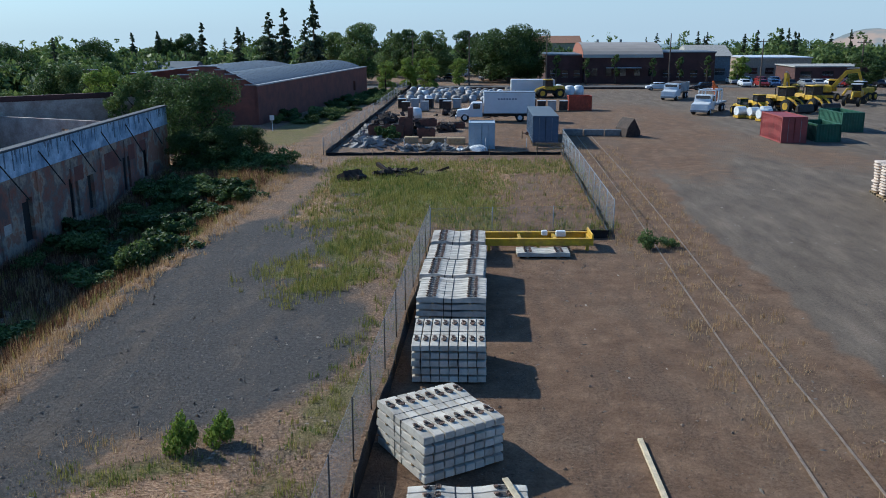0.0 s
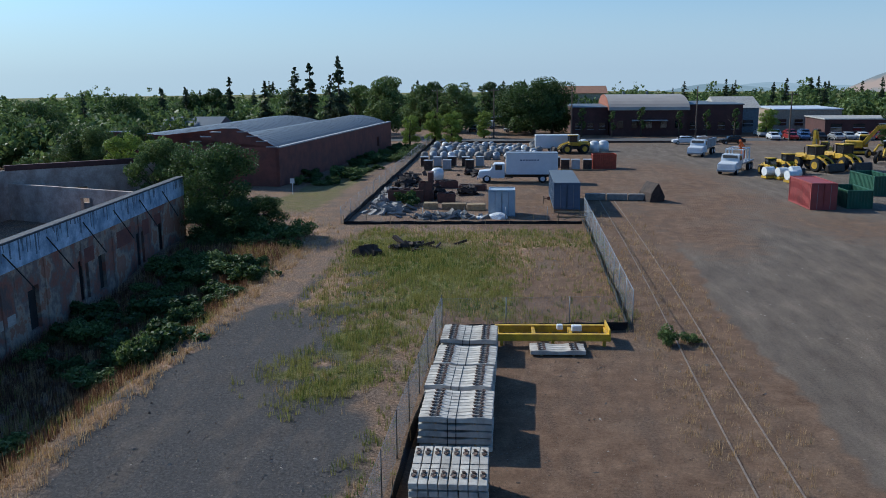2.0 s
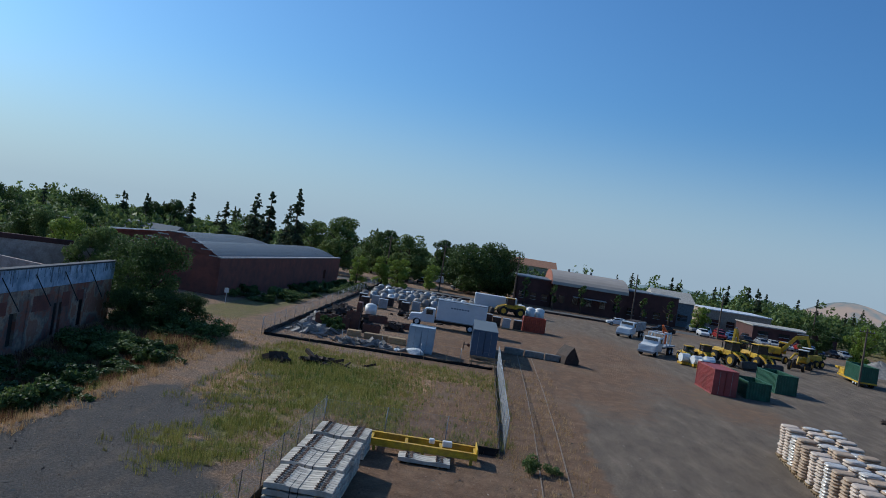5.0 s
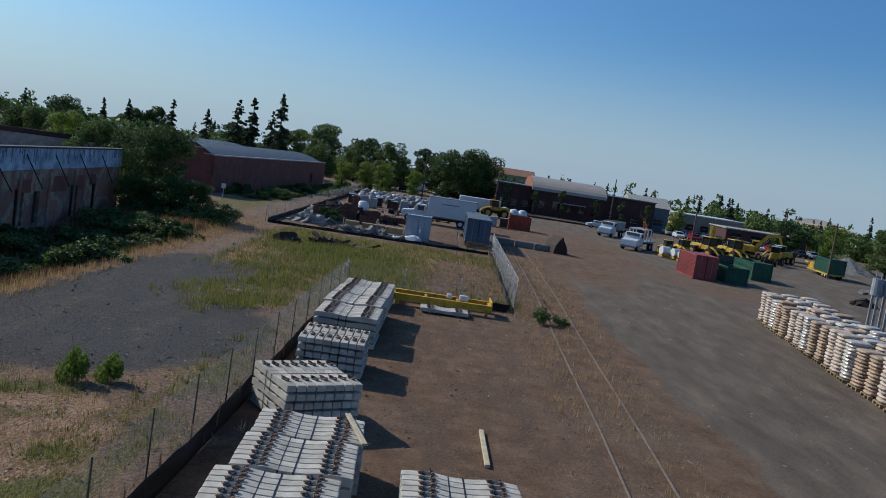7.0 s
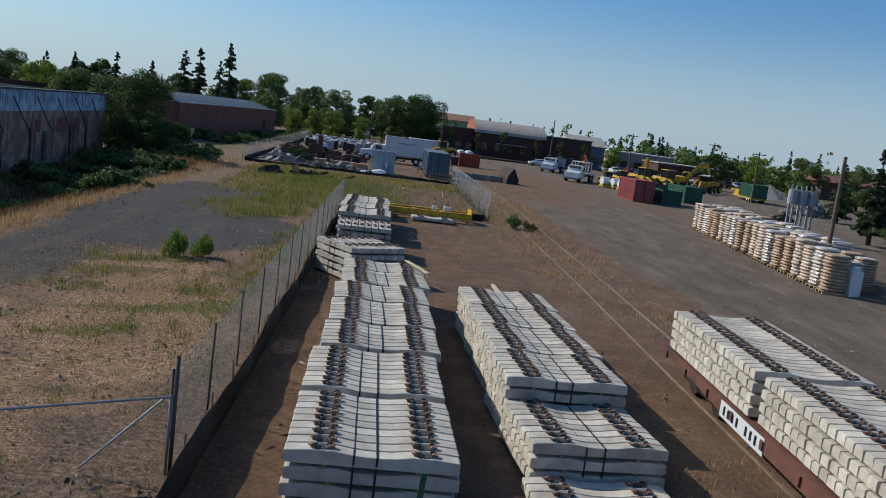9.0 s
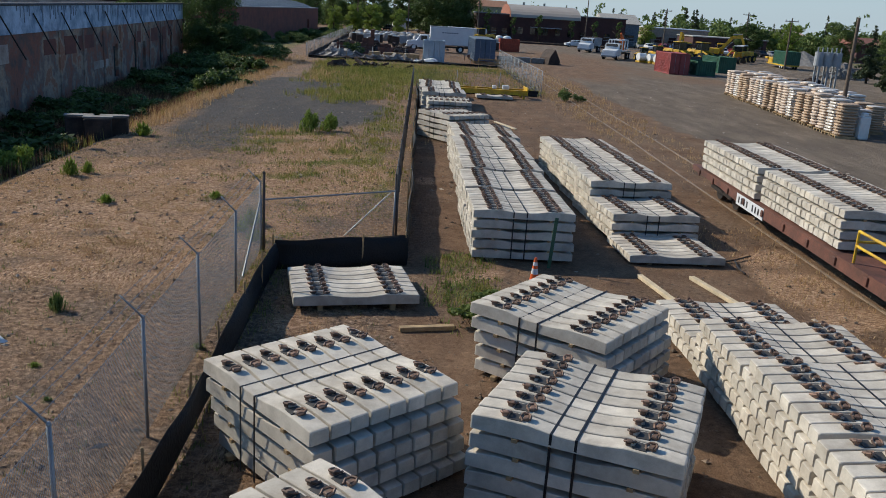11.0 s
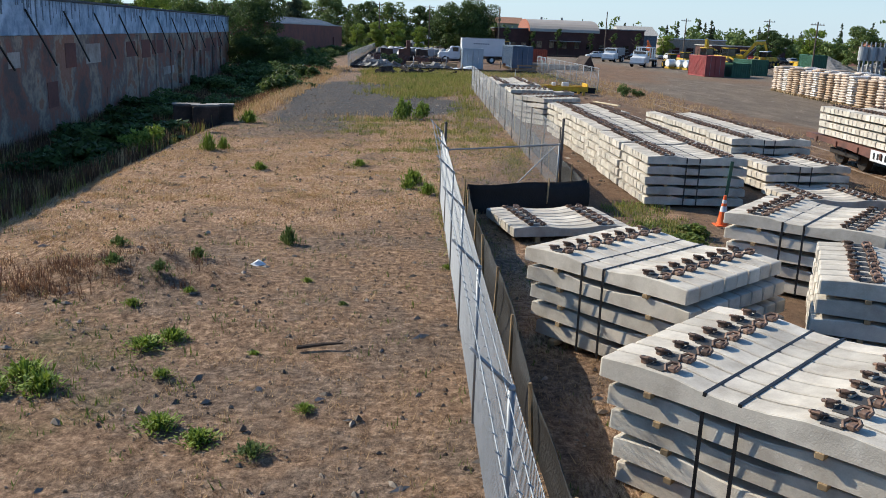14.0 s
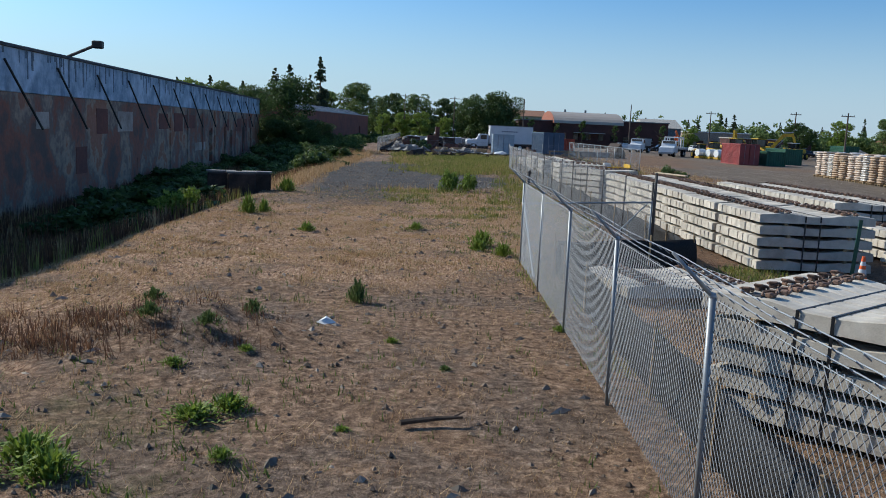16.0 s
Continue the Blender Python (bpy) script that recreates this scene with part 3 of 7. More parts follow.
# bundles by the yellow frame
bundle(0.40, 20.85, -56.0, 8, 5, LAB, "bundles at the end of the row", z0=0.08)
bundle(0.38, 26.7, 91.5, 8, 5, LAB, "bundles at the end of the row", z0=0.08)
for x, y, n, lay in ((0.20, 31.6, 9, 5), (0.10, 34.55, 8, 5), (0.14, 37.15, 8, 5), (0.08, 41.15, 8, 4)):
    bundle(x, y, rnd.uniform(-0.8, 0.8), n, lay, LAB, "bundles at the end of the row", z0=0.08)
bundle(4.2, 41.5, 2.0, 4, 1, "single layer of concrete ties beside a yellow frame", "bundles at the end of the row", z0=0.1, straps=False)

# ---- chain-link fence, black silt fabric ----
def line_pts(a, b, step):
    a, b = Vector(a), Vector(b)
    n = max(1, round((b - a).length / step))
    return [a.lerp(b, k / n) for k in range(n + 1)]


def mesh_panel(a, b, h, gap, r):
    """Woven wire between two posts: two families of slanting wires, clipped to the panel."""
    a, b = Vector((*a, 0)), Vector((*b, 0))
    d = b - a
    L = d.length
    u = d / L
    nrm = Vector((-u.y, u.x, 0))
    verts, faces = [], []

    def wire(s0, z0, s1, z1, off):
        p, q = a + u * s0 + nrm * off + Vector((0, 0, z0)), a + u * s1 + nrm * off + Vector((0, 0, z1))
        t = (q - p).normalized()
        e1 = t.cross(nrm).normalized() * r
        e2 = nrm * r
        k = len(verts)
        for c in (p, q):
            verts.extend([tuple(c + e1), tuple(c + e2), tuple(c - e1 * 0.7 - e2 * 0.7)])
        faces.extend([(k, k + 1, k + 4, k + 3), (k + 1, k + 2, k + 5, k + 4), (k + 2, k, k + 3, k + 5)])

    z0, hh = 0.04, h - 0.04
    c = -hh
    while c < L:
        s0, s1 = max(c, 0), min(c + hh, L)
        if s1 > s0:
            wire(s0, z0 + s0 - c, s1, z0 + s1 - c, 0.002)
            wire(s0, z0 + hh - (s0 - c), s1, z0 + hh - (s1 - c), -0.002)
        c += gap
    return raw("wire_mesh", verts, faces, WIRE)


def post_mesh(h, r, arm, m=None):
    b2 = bmesh.new()
    rod(b2, (0, 0, -0.1), (0, 0, h), r, n=10)
    bmesh.ops.create_uvsphere(b2, u_segments=8, v_segments=4, radius=r * 1.2, matrix=Matrix.Translation((0, 0, h)))
    if arm:
        rod(b2, (0, 0, h), (arm * 0.30, 0, h + 0.30), 0.017, 0.012, n=6)
    return mesh_of(b2, m or GALV, "post", True)


FENCE_H = 1.78
# dark tone of the weathered line posts, reused to paint shade on corner posts
POST_DARK = mat("dark_weathered_and_shaded_post", (0.10, 0.085, 0.075), 0.7, 0.2, var=0.25, fine=60, bump=0.05)


def fence_run(fence, a, b, spacing, gap, r, arm=0, rail=False, h=FENCE_H, barbs=True, post=None, post_r=0.026):
    pts = line_pts((*a, 0), (*b, 0), spacing)
    d = (pts[-1] - pts[0]).normalized()
    side = Vector((-d.y, d.x, 0))
    pm = post_mesh(h, post_r, arm, post)
    for p in pts:
        put("post", pm, fence, pose(p.x, p.y, 0, rnd.uniform(-0.8, 0.8), rnd.uniform(-0.8, 0.8), math.degrees(math.atan2(side.y, side.x))))
    for p, q in zip(pts, pts[1:]):
        put("wire_mesh", mesh_panel((p.x, p.y), (q.x, q.y), h, gap, r), fence)
    if barbs and arm:
        for k in range(3):
            off = side * arm * (0.09 + 0.09 * k)
            items = []
            for p, q in zip(pts, pts[1:]):
                p2, q2 = p + off + Vector((0, 0, h + 0.10 + 0.09 * k)), q + off + Vector((0, 0, h + 0.10 + 0.09 * k))
                mid = (p2 + q2) / 2 - Vector((0, 0, 0.025))
                items += [(p2, mid), (mid, q2)]
                n = int((q2 - p2).length / 0.22)
                for j in range(n):
                    c = p2.lerp(q2, (j + 0.5) / n) - Vector((0, 0, 0.02))
                    items.append((c + side * 0.018 + Vector((0, 0, 0.014)), c - side * 0.018 - Vector((0, 0, 0.014)), 0.004))
            put("barbed_wire", mesh_of(rods(items, 0.0045, 4), GALV, "barbed_wire"), fence)
    for p, q in zip(pts, pts[1:]):
        top = rods([(p + Vector((0, 0, h - 0.02)), q + Vector((0, 0, h - 0.02)))], 0.021 if rail else 0.004, 8 if rail else 4)
        put("top_rail" if rail else "tension_wire", mesh_of(top, GALV, "top_rail"), fence)


C1, C2, C3, C4, C5 = (-5.18, -0.1), (-1.95, 1.75), (-1.65, 45.2), (8.35, 46.4), (8.1, 80.0)
fence = thing("chain_link_fence", "galvanised chain-link fence with barbed wire on slanted arms", "fence")
fence_run(fence, (-5.05, -28.2), C1, 3.12, 0.078, 0.0031, arm=1)
fence_run(fence, C2, C3, 3.0, 0.085, 0.0017, post=POST_DARK, post_r=0.022)
gate = thing("fence_return", "galvanised chain-link fence panel with a braced corner", "fence")
fence_run(gate, C1, C2, 3.4, 0.085, 0.0019, h=1.35, rail=True, barbs=False)
# corner posts: the dark colour stands in for shade on the steel
tall = post_mesh(2.0, 0.034, 0, POST_DARK)
for p in (C1, C2):
    put("corner_post", tall, gate, at(p[0] + 0.07, p[1]))
put("brace", mesh_of(rods([((C1[0], C1[1] - 0.1, 1.35), (C1[0] + 0.02, C1[1] - 2.4, 0.12))], 0.024, 8), GALV, "brace"), gate)
put("brace", mesh_of(rods([((C2[0] - 0.1, C2[1], 1.3), (C2[0] - 1.3, C2[1] - 0.3, 0.1))], 0.018, 8), GALV, "brace"), gate)
fence2 = thing("chain_link_fence", "galvanised chain-link fence round a weedy field", "fence")
fence_run(fence2, C3, C4, 3.4, 0.11, 0.0022, h=1.6)
fence_run(fence2, C4, C5, 3.2, 0.10, 0.0015, h=1.9, rail=True)
fence3 = thing("chain_link_fence", "chain-link fence beside a scrap yard", "fence")
fence_run(fence3, (-13.6, 76.0), (8.3, 77.2), 3.6, 0.14, 0.0018, h=1.5)
fence_run(fence3, (-13.6, 76.0), (-15.0, 168.0), 4.5, 0.2, 0.0025, h=1.6)


def fabric(pts, h, sag=0.08):
    """A strip of fabric on stakes that leans, sags and bellies."""
    verts, faces = [], []
    path = [q for a, b in zip(pts, pts[1:]) for q in line_pts((*a, 0), (*b, 0), 0.35)[:-1]] + [Vector((*pts[-1], 0))]
    nz = 5
    for i, p in enumerate(path):
        w = 0.5 + 0.5 * math.sin(i * 0.9) * math.sin(i * 0.37 + 1)
        d = (path[min(i + 1, len(path) - 1)] - path[max(i - 1, 0)]).normalized()
        s = Vector((-d.y, d.x, 0))
        for k in range(nz):
            f = k / (nz - 1)
            belly = 0.09 * math.sin(f * 3.1) * math.sin(i * 0.5 + 0.7) + 0.05 * f * math.sin(i * 0.23)
            verts.append(tuple(p + s * belly + Vector((0, 0, f * (h - sag * w)))))
    for i in range(len(path) - 1):
        for k in range(nz - 1):
            a = i * nz + k
            faces.append((a, a + nz, a + nz + 1, a + 1))
    me = raw("fabric", verts, faces, SILT, True)
    return me, path


silt = thing("silt_fence", "black silt fabric stretched on short wooden stakes", "silt fence")
for k, (pts, h) in enumerate((([(-4.45, -26.0), (-4.60, -1.55)], 0.72), ([(-4.60, -1.55), (-1.55, -0.65)], 0.78), ([(-1.55, -0.65), (-1.30, 44.2)], 0.72), ([(-1.30, 44.2), (8.0, 45.4)], 0.5), ([(8.05, 45.6), (7.85, 79.0)], 0.35), ([(7.7, 77.0), (-13.3, 75.8)], 0.3), ([(-13.3, 75.8), (-14.7, 166.0)], 0.5))):
    me, path = fabric(pts, h)
    ob = put("fabric", me, silt)
    sol = ob.modifiers.new("thick", "SOLIDIFY")
    sol.thickness = 0.006
    st = mesh_of(boxes([((0, 0, 0.40), (0.035, 0.035, 0.92))], 0.004), LUMBER, "stake")
    for p in path[::6]:
        put("stake", st, silt, pose(p.x - 0.06, p.y, 0, rnd.uniform(-4, 4), rnd.uniform(-4, 4), rnd.uniform(0, 90)))

# ---- railway track and flat wagon ----
rail_p = [(-0.065, 0), (0.065, 0), (0.065, 0.012), (0.012, 0.03), (0.012, 0.115), (0.034, 0.125), (0.034, 0.152), (-0.034, 0.152), (-0.034, 0.125), (-0.012, 0.115), (-0.012, 0.03), (-0.065, 0.012)]
track = thing("railway_track", "rusty rails sunk in brown earth and dry grass", "railway track", kind="structure")
line = [(-60.0, 9.35), (0.0, 9.4), (14.0, 9.65), (24.0, 9.9), (38.0, 10.05), (54.0, 10.35), (70.0, 10.45), (92.0, 10.4)]
for gauge in (0.0, 1.47):
    n = len(rail_p)
    verts = [(x + x0 + gauge, y, z - 0.112) for y, x0 in line for x, z in rail_p]
    faces = [(n * k + j, n * k + (j + 1) % n, n * k + n + (j + 1) % n, n * k + n + j) for k in range(len(line) - 1) for j in range(n)]
    put("rail", raw("rail", verts, faces, RAIL_RUST), track)

wagon = thing("flat_wagon", "rusty brown flat railway wagon loaded with concrete ties", "flat wagon", at=pose(10.18, 0, 0, 0, 0, -2.0))
WY0, WY1 = -12.0, 11.2
b2 = boxes([((0, (WY0 + WY1) / 2, 0.93), (2.75, WY1 - WY0, 0.10))], 0.01)
part("deck", b2, RUST_CAR, wagon)
for s in (-1, 1):
    verts, faces = [], []
    ys = [(WY0, 0.18), (WY0 + 3.4, 0.22), (WY0 + 5.2, 0.31), (WY1 - 5.2, 0.31), (WY1 - 3.4, 0.22), (WY1, 0.18)]
    for y, dep in ys:
        for x, z in ((1.40, 0.985), (1.40, 0.985 - dep), (1.27, 0.985 - dep), (1.27, 0.985)):
            verts.append((s * x, y, z))
    for k in range(len(ys) - 1):
        a = 4 * k
        faces += [(a + j, a + (j + 1) % 4, a + 4 + (j + 1) % 4, a + 4 + j) for j in range(4)]
    faces += [(0, 1, 2, 3), (4 * len(ys) - 4, 4 * len(ys) - 3, 4 * len(ys) - 2, 4 * len(ys) - 1)]
    put("side_sill", raw("side_sill", verts, faces, RUST_CAR), wagon)
    pocket = mesh_of(boxes([((0, 0, 0), (0.05, 0.14, 0.2))], 0.01), RUST_CAR, "stake_pocket")
    for k in range(14):
        put("stake_pocket", pocket, wagon, at(s * 1.425, WY0 + 1 + k * (WY1 - WY0 - 2) / 13, 0.83))
plate = part("sign_plate", boxes([((0, 0, 0), (0.012, 2.4, 0.36))], 0.003), PAINT_WHITE, wagon, "white plate with dark lettering", at(-1.412, 4.8, 0.80))
for k in range(8):
    if k != 4:
        part("lettering", boxes([((0, 0, 0), (0.004, 0.11, 0.2))]), STRAP, plate, "", at(-0.009, 0.95 - k * 0.25, 0))
for yc in (WY0 + 2.6, WY1 - 2.6):
    frame_b = boxes([((s * 1.02, yc, 0.5), (0.12, 2.3, 0.2)) for s in (-1, 1)] + [((0, yc, 0.5), (2.1, 0.3, 0.22))], 0.03)
    tr = part("bogie", frame_b, STEEL_DARK, wagon)
    for dy in (-0.88, 0.88):
        for s in (-1, 1):
            w = bmesh.new()
            rod(w, (s * 0.66, yc + dy, 0.46), (s * 0.80, yc + dy, 0.46), 0.42, n=24)
            rod(w, (s * 0.62, yc + dy, 0.46), (s * 0.66, yc + dy, 0.46), 0.45, n=24)
            part("wheel", w, STEEL_DARK, tr)
    part("coupler", boxes([((0, WY1 + 0.35 if yc > 0 else WY0 - 0.35, 0.78), (0.22, 0.7, 0.24))], 0.04), STEEL_DARK, wagon)
hand = rods([((-1.3, -1.9, 0.99), (-1.3, -1.9, 1.75)), ((-1.3, -3.6, 0.99), (-1.3, -3.6, 1.75)), ((-1.3, -1.9, 1.75), (-1.3, -3.6, 1.75)), ((-1.3, -1.9, 1.4), (-1.3, -3.6, 1.4)), ((0.2, -1.9, 0.99), (0.2, -1.9, 1.5)), ((0.2, -1.9, 1.5), (0.2, -3.6, 1.5)), ((-1.3, -1.9, 1.5), (0.2, -1.9, 1.5))], 0.035, 8)
stand = thing("yellow_stand", "yellow steel tube frame standing on a flat wagon", "steel frame", at=pose(10.18, 0, 0, 0, 0, -2.0))
part("tube_frame", hand, PAINT_YELLOW, stand)
w = bmesh.new()
bmesh.ops.create_cone(w, cap_ends=True, segments=20, radius1=0.35, radius2=0.35, depth=0.08, matrix=pose(0.1, -2.8, 1.35, 80, 0, 20))
part("hand_wheel", w, PAINT_YELLOW, stand)
for k, (xc, yc, n) in enumerate(((10.44, 7.6, 19), (10.28, 1.75, 18))):
    bundle(xc, yc, -2.0, n, 4, "concrete railway ties stacked on a rusty flat wagon", "ties on the wagon", z0=1.04, straps=False, base=0.98)
bundle(9.9, -8.6, -2.0, 20, 4, "concrete railway ties stacked on a rusty flat wagon", "ties on the wagon", z0=1.04, straps=False, base=0.98)

# ---- small things by the stacks ----
cone = thing("traffic_cone", "orange traffic cone with white reflective bands", "traffic cone", at=at(1.40, -1.86))
part("base", boxes([((0, 0, 0.015), (0.36, 0.36, 0.03))], 0.01), CONE_ORANGE, cone)
for z0, z1, m, nm in ((0.03, 0.34, CONE_ORANGE, "cone"), (0.34, 0.47, PAINT_WHITE, "white_band"), (0.47, 0.54, CONE_ORANGE, "cone"), (0.54, 0.62, PAINT_WHITE, "white_band"), (0.62, 0.72, CONE_ORANGE, "cone")):
    w = bmesh.new()
    rr = lambda z: 0.135 - 0.105 * z / 0.72
    rod(w, (0, 0, z0), (0, 0, z1), rr(z0), rr(z1), 20)
    part(nm, w, m, cone)


def plank(x, y, turn, L, w=0.14, t=0.09, z=0.05, tilt=0, m=LUMBER_PALE, label="pale squared timber lying on bare earth"):
    ob = new("timber", mesh_of(boxes([((0, 0, 0), (L, w, t))], 0.008), m, "timber"))
    ob.matrix_world = pose(x, y, z, 0, tilt, turn)
    return tagged(ob, label, "timber", "loose timbers")


plank(4.45, -2.1, 100, 2.9)
plank(5.85, -2.0, 103, 2.9)
plank(5.88, 20.3, 92, 3.1)
plank(5.45, 15.7, 96, 1.6, z=0.06)
plank(4.55, 15.6, 110, 1.4)
plank(4.85, 15.8, 100, 1.2)
plank(4.2, 15.5, 80, 1.0)
plank(2.42, 16.1, 108, 2.2, z=1.415, t=0.05)
plank(-1.1, -4.9, 12, 1.1, m=LUMBER, label="short brown board lying on the ground")
stake = new("stake", mesh_of(boxes([((0, 0, 0.65), (0.09, 0.02, 1.3))], 0.003), PAINT_GREEN, "stake"))
stake.matrix_world = pose(2.0, -0.25, 0, 0, 4, 10)
tagged(stake, "green marker stake leaning at a tie stack", "stake")


bent = thing("bent_rod", "dark bent iron rod lying on bare earth", "iron rod")
part("rod", rods([((6.6, 0.82, 0.06), (7.3, 1.25, 0.05)), ((7.3, 1.25, 0.05), (7.86, 1.65, 0.07)), ((7.26, 1.15, 0.05), (7.09, 0.46, 0.05)), ((7.09, 0.46, 0.05), (7.1, 0.0, 0.04))], 0.025, 6), STEEL_DARK, bent)
# ---- old walls and buildings ----
def ring_wall(thing_ob, name, a, b, h, t, material, holes=(), z0=-1.2, steps_=()):
    """A thick wall from a to b with openings (s0, s1, z0, z1) cut through; steps_: (s, height) along the top."""
    a, b = Vector((*a, 0)), Vector((*b, 0))
    L = (b - a).length
    cuts = sorted({0.0, L, *[s for o in holes for s in o[:2]], *[s for s, _ in steps_]})
    b2 = bmesh.new()
    ang = math.atan2((b - a).y, (b - a).x)
    for s0, s1 in zip(cuts, cuts[1:]):
        top = h
        for s, hh in steps_:
            if s0 >= s - 1e-6:
                top = hh
        inside = sorted((o[2], o[3]) for o in holes if o[0] - 1e-6 <= s0 and s1 <= o[1] + 1e-6)
        z = z0
        for lo, hi in [*inside, (top, top)]:
            if lo > z + 1e-4:
                box(b2, ((s0 + s1) / 2, 0, (z + lo) / 2), (s1 - s0, t, lo - z))
            z = hi
    bmesh.ops.remove_doubles(b2, verts=b2.verts, dist=1e-4)
    return part(name, b2, material, thing_ob, at=pose(a.x, a.y, 0, 0, 0, math.degrees(ang)))


PLASTER_PALE = mat("pale_old_plaster", (0.52, 0.43, 0.37), 0.9, var=0.25, scale=0.8, fine=8, dark=(0.30, 0.22, 0.18), bump=0.3)
ruin = thing("ruined_building", "roofless old concrete and brick building with faded pale blue band", "building", at=Matrix())
WX0, WX1, WLO, WHI = -18.7, -25.6, -29.4, 69.9
wl = math.hypot(WX1 - WX0, WHI - WLO)
holes = []
for k, w_, top in ((73.5, 1.2, 2.1), (79.6, 1.3, 2.2), (82.4, 1.0, 2.0), (88.8, 1.4, 2.15), (93.2, 1.2, 2.1)):
    holes.append((k, k + w_, -0.3, top))
ring_wall(ruin, "lower_wall", (WX0, WLO), (WX1, WHI), 3.42, 0.35, STUCCO_OLD, holes)
# near-black panels added in the wall gaps to paint in their shade
opening_shade = mat("painted_opening_shade", (0.035, 0.028, 0.026), 0.9)
dirx = Vector((WX1 - WX0, WHI - WLO, 0)).normalized()
ang = math.degrees(math.atan2(dirx.y, dirx.x))
ma = pose(WX0, WLO, 0, 0, 0, ang)
part("painted_band", boxes([((wl / 2, -0.02, 4.15), (wl, 0.42, 1.45))], 0.02), WHITEWASH, ruin, "flaking pale blue paint with dark streaks", ma)
part("coping", boxes([((wl / 2, 0, 4.93), (wl + 0.1, 0.6, 0.12))], 0.02), mat("dark_coping", (0.10, 0.10, 0.11), 0.9), ruin, "", ma)
for o in holes:
    part("window_infill", boxes([(((o[0] + o[1]) / 2, 0.08, (o[2] + o[3]) / 2), (o[1] - o[0], 0.06, o[3] - o[2]))]), opening_shade, ruin, "", ma)
patch_rnd = random.Random(31)
for k in range(16):
    w_, h_ = patch_rnd.uniform(1.2, 3.6), patch_rnd.uniform(0.5, 1.5)
    zc = patch_rnd.choice((2.5, 2.55, 2.35, 0.4, 0.9)) if k % 3 else 2.5
    m_ = patch_rnd.choice((BRICK, BRICK, STUCCO_OLD, PLASTER_PALE))
    part("plaster_patch", boxes([((42.9 + k * 3.4 + patch_rnd.uniform(-0.6, 0.6), -0.182, zc), (w_, 0.02, min(h_, 1.1)))], 0.006), m_, ruin, "patch of faded paint on old plaster", ma)
pil = mesh_of(boxes([((0, -0.20, 1.1), (0.35, 0.10, 4.5))], 0.03), STUCCO_OLD, "pilaster")
streak = mesh_of(boxes([((0, 0, 0), (0.05, 0.012, 1.0))], 0.0), mat("dark_streak", (0.21, 0.26, 0.32), 0.9, var=0.35, scale=4), "stain")
strut = mesh_of(rods([((0, -0.3, 4.45), (2.0, -0.7, 2.2))], 0.04, 6), STEEL_DARK, "strut")
k = 2.0
while k < wl - 1:
    if k > 60:
        put("pilaster", pil, ruin, ma @ at(k, 0))
    put("strut", strut, ruin, ma @ at(k + 0.3, 0))
    k += 4.6
for q in range(230):
    s, ln = rnd.uniform(0.5, wl - 0.5), rnd.uniform(0.15, 0.9) ** 1.4 * 1.3
    ob = put("stain", streak, ruin, ma @ at(s, -0.238, 4.85 - ln / 2) @ Matrix.Diagonal((rnd.uniform(0.6, 3.0), 1, ln, 1)))
ring_wall(ruin, "end_wall", (WX1, WHI), (-45.0, 77.0), 3.4, 0.35, PLASTER_PALE, [(4, 5.5, 0.5, 2.6), (10, 11.5, 0.5, 2.6)])
ring_wall(ruin, "back_wall", (-45.5, 77.0), (-33.0, 86.5), 4.6, 0.35, PLASTER_PALE, [(6, 7.2, 1.0, 2.6)], steps_=((5.0, 4.9),))
ring_wall(ruin, "back_wall", (-45.5, 77.0), (-47.0, -29.0), 4.6, 0.35, PLASTER_PALE, [(20, 22, 0.5, 2.6), (40, 42, 0.5, 2.6)])
part("back_coping", boxes([((7.8, 0, 4.55), (15.4, 0.5, 0.5))], 0.03), BRICK_DARK, ruin, "", pose(-45.5, 77.0, 0.25, 0, 0, math.degrees(math.atan2(9.5, 12.5))))
lampb = thing("flood_lamp", "dark flood lamp on a bracket above an old wall", "lamp", at=ma @ at(45.5, 0, 4.97))
part("bracket", rods([((0, 0, 0), (0.6, -0.9, 0.55))], 0.06, 6), STEEL_DARK, lampb)
part("lamp_head", boxes([((0.68, -1.0, 0.6), (0.35, 0.4, 0.3))], 0.04), STEEL_DARK, lampb)

# brick warehouse with stepped gable and ridged sheet roofs
wh = thing("brick_warehouse", "long red brick warehouse with stepped gables and grey sheet roofs", "building")
EX0, EY0, EX1, EY1, EH = -26.4, 100.8, -21.3, 154.0, 4.55
side = Vector((EX1 - EX0, EY1 - EY0, 0)).normalized()
SL = math.hypot(EX1 - EX0, EY1 - EY0)
sang = math.degrees(math.atan2(side.y, side.x))
ring_wall(wh, "side_wall", (EX0, EY0), (EX1, EY1), EH, 0.4, BRICK, [(44.0, 45.4, 1.0, 2.6)])
mw = pose(EX0, EY0, 0, 0, 0, sang)
part("parapet_cap", boxes([((SL / 2, 0, EH + 0.08), (SL, 0.55, 0.16))], 0.02), mat("pale_cap", (0.5, 0.48, 0.47), 0.8), wh, "", mw)
gab = bmesh.new()
GW = 27.0
stepsg = [(0.0, EH + 0.1), (1.3, EH + 0.75), (2.5, EH + 1.35), (3.7, EH + 1.85), (4.9, EH + 2.25), (7.0, EH + 1.8), (8.3, EH + 1.25), (9.6, EH + 0.7), (11.0, EH + 0.2), (14.6, EH + 0.75), (16.4, EH + 1.35), (18.4, EH + 1.8), (22.0, EH + 1.2), (24.0, EH + 0.6), (25.8, EH + 0.1)]
cap = mat("pale_cap", (0.5, 0.48, 0.47), 0.8)
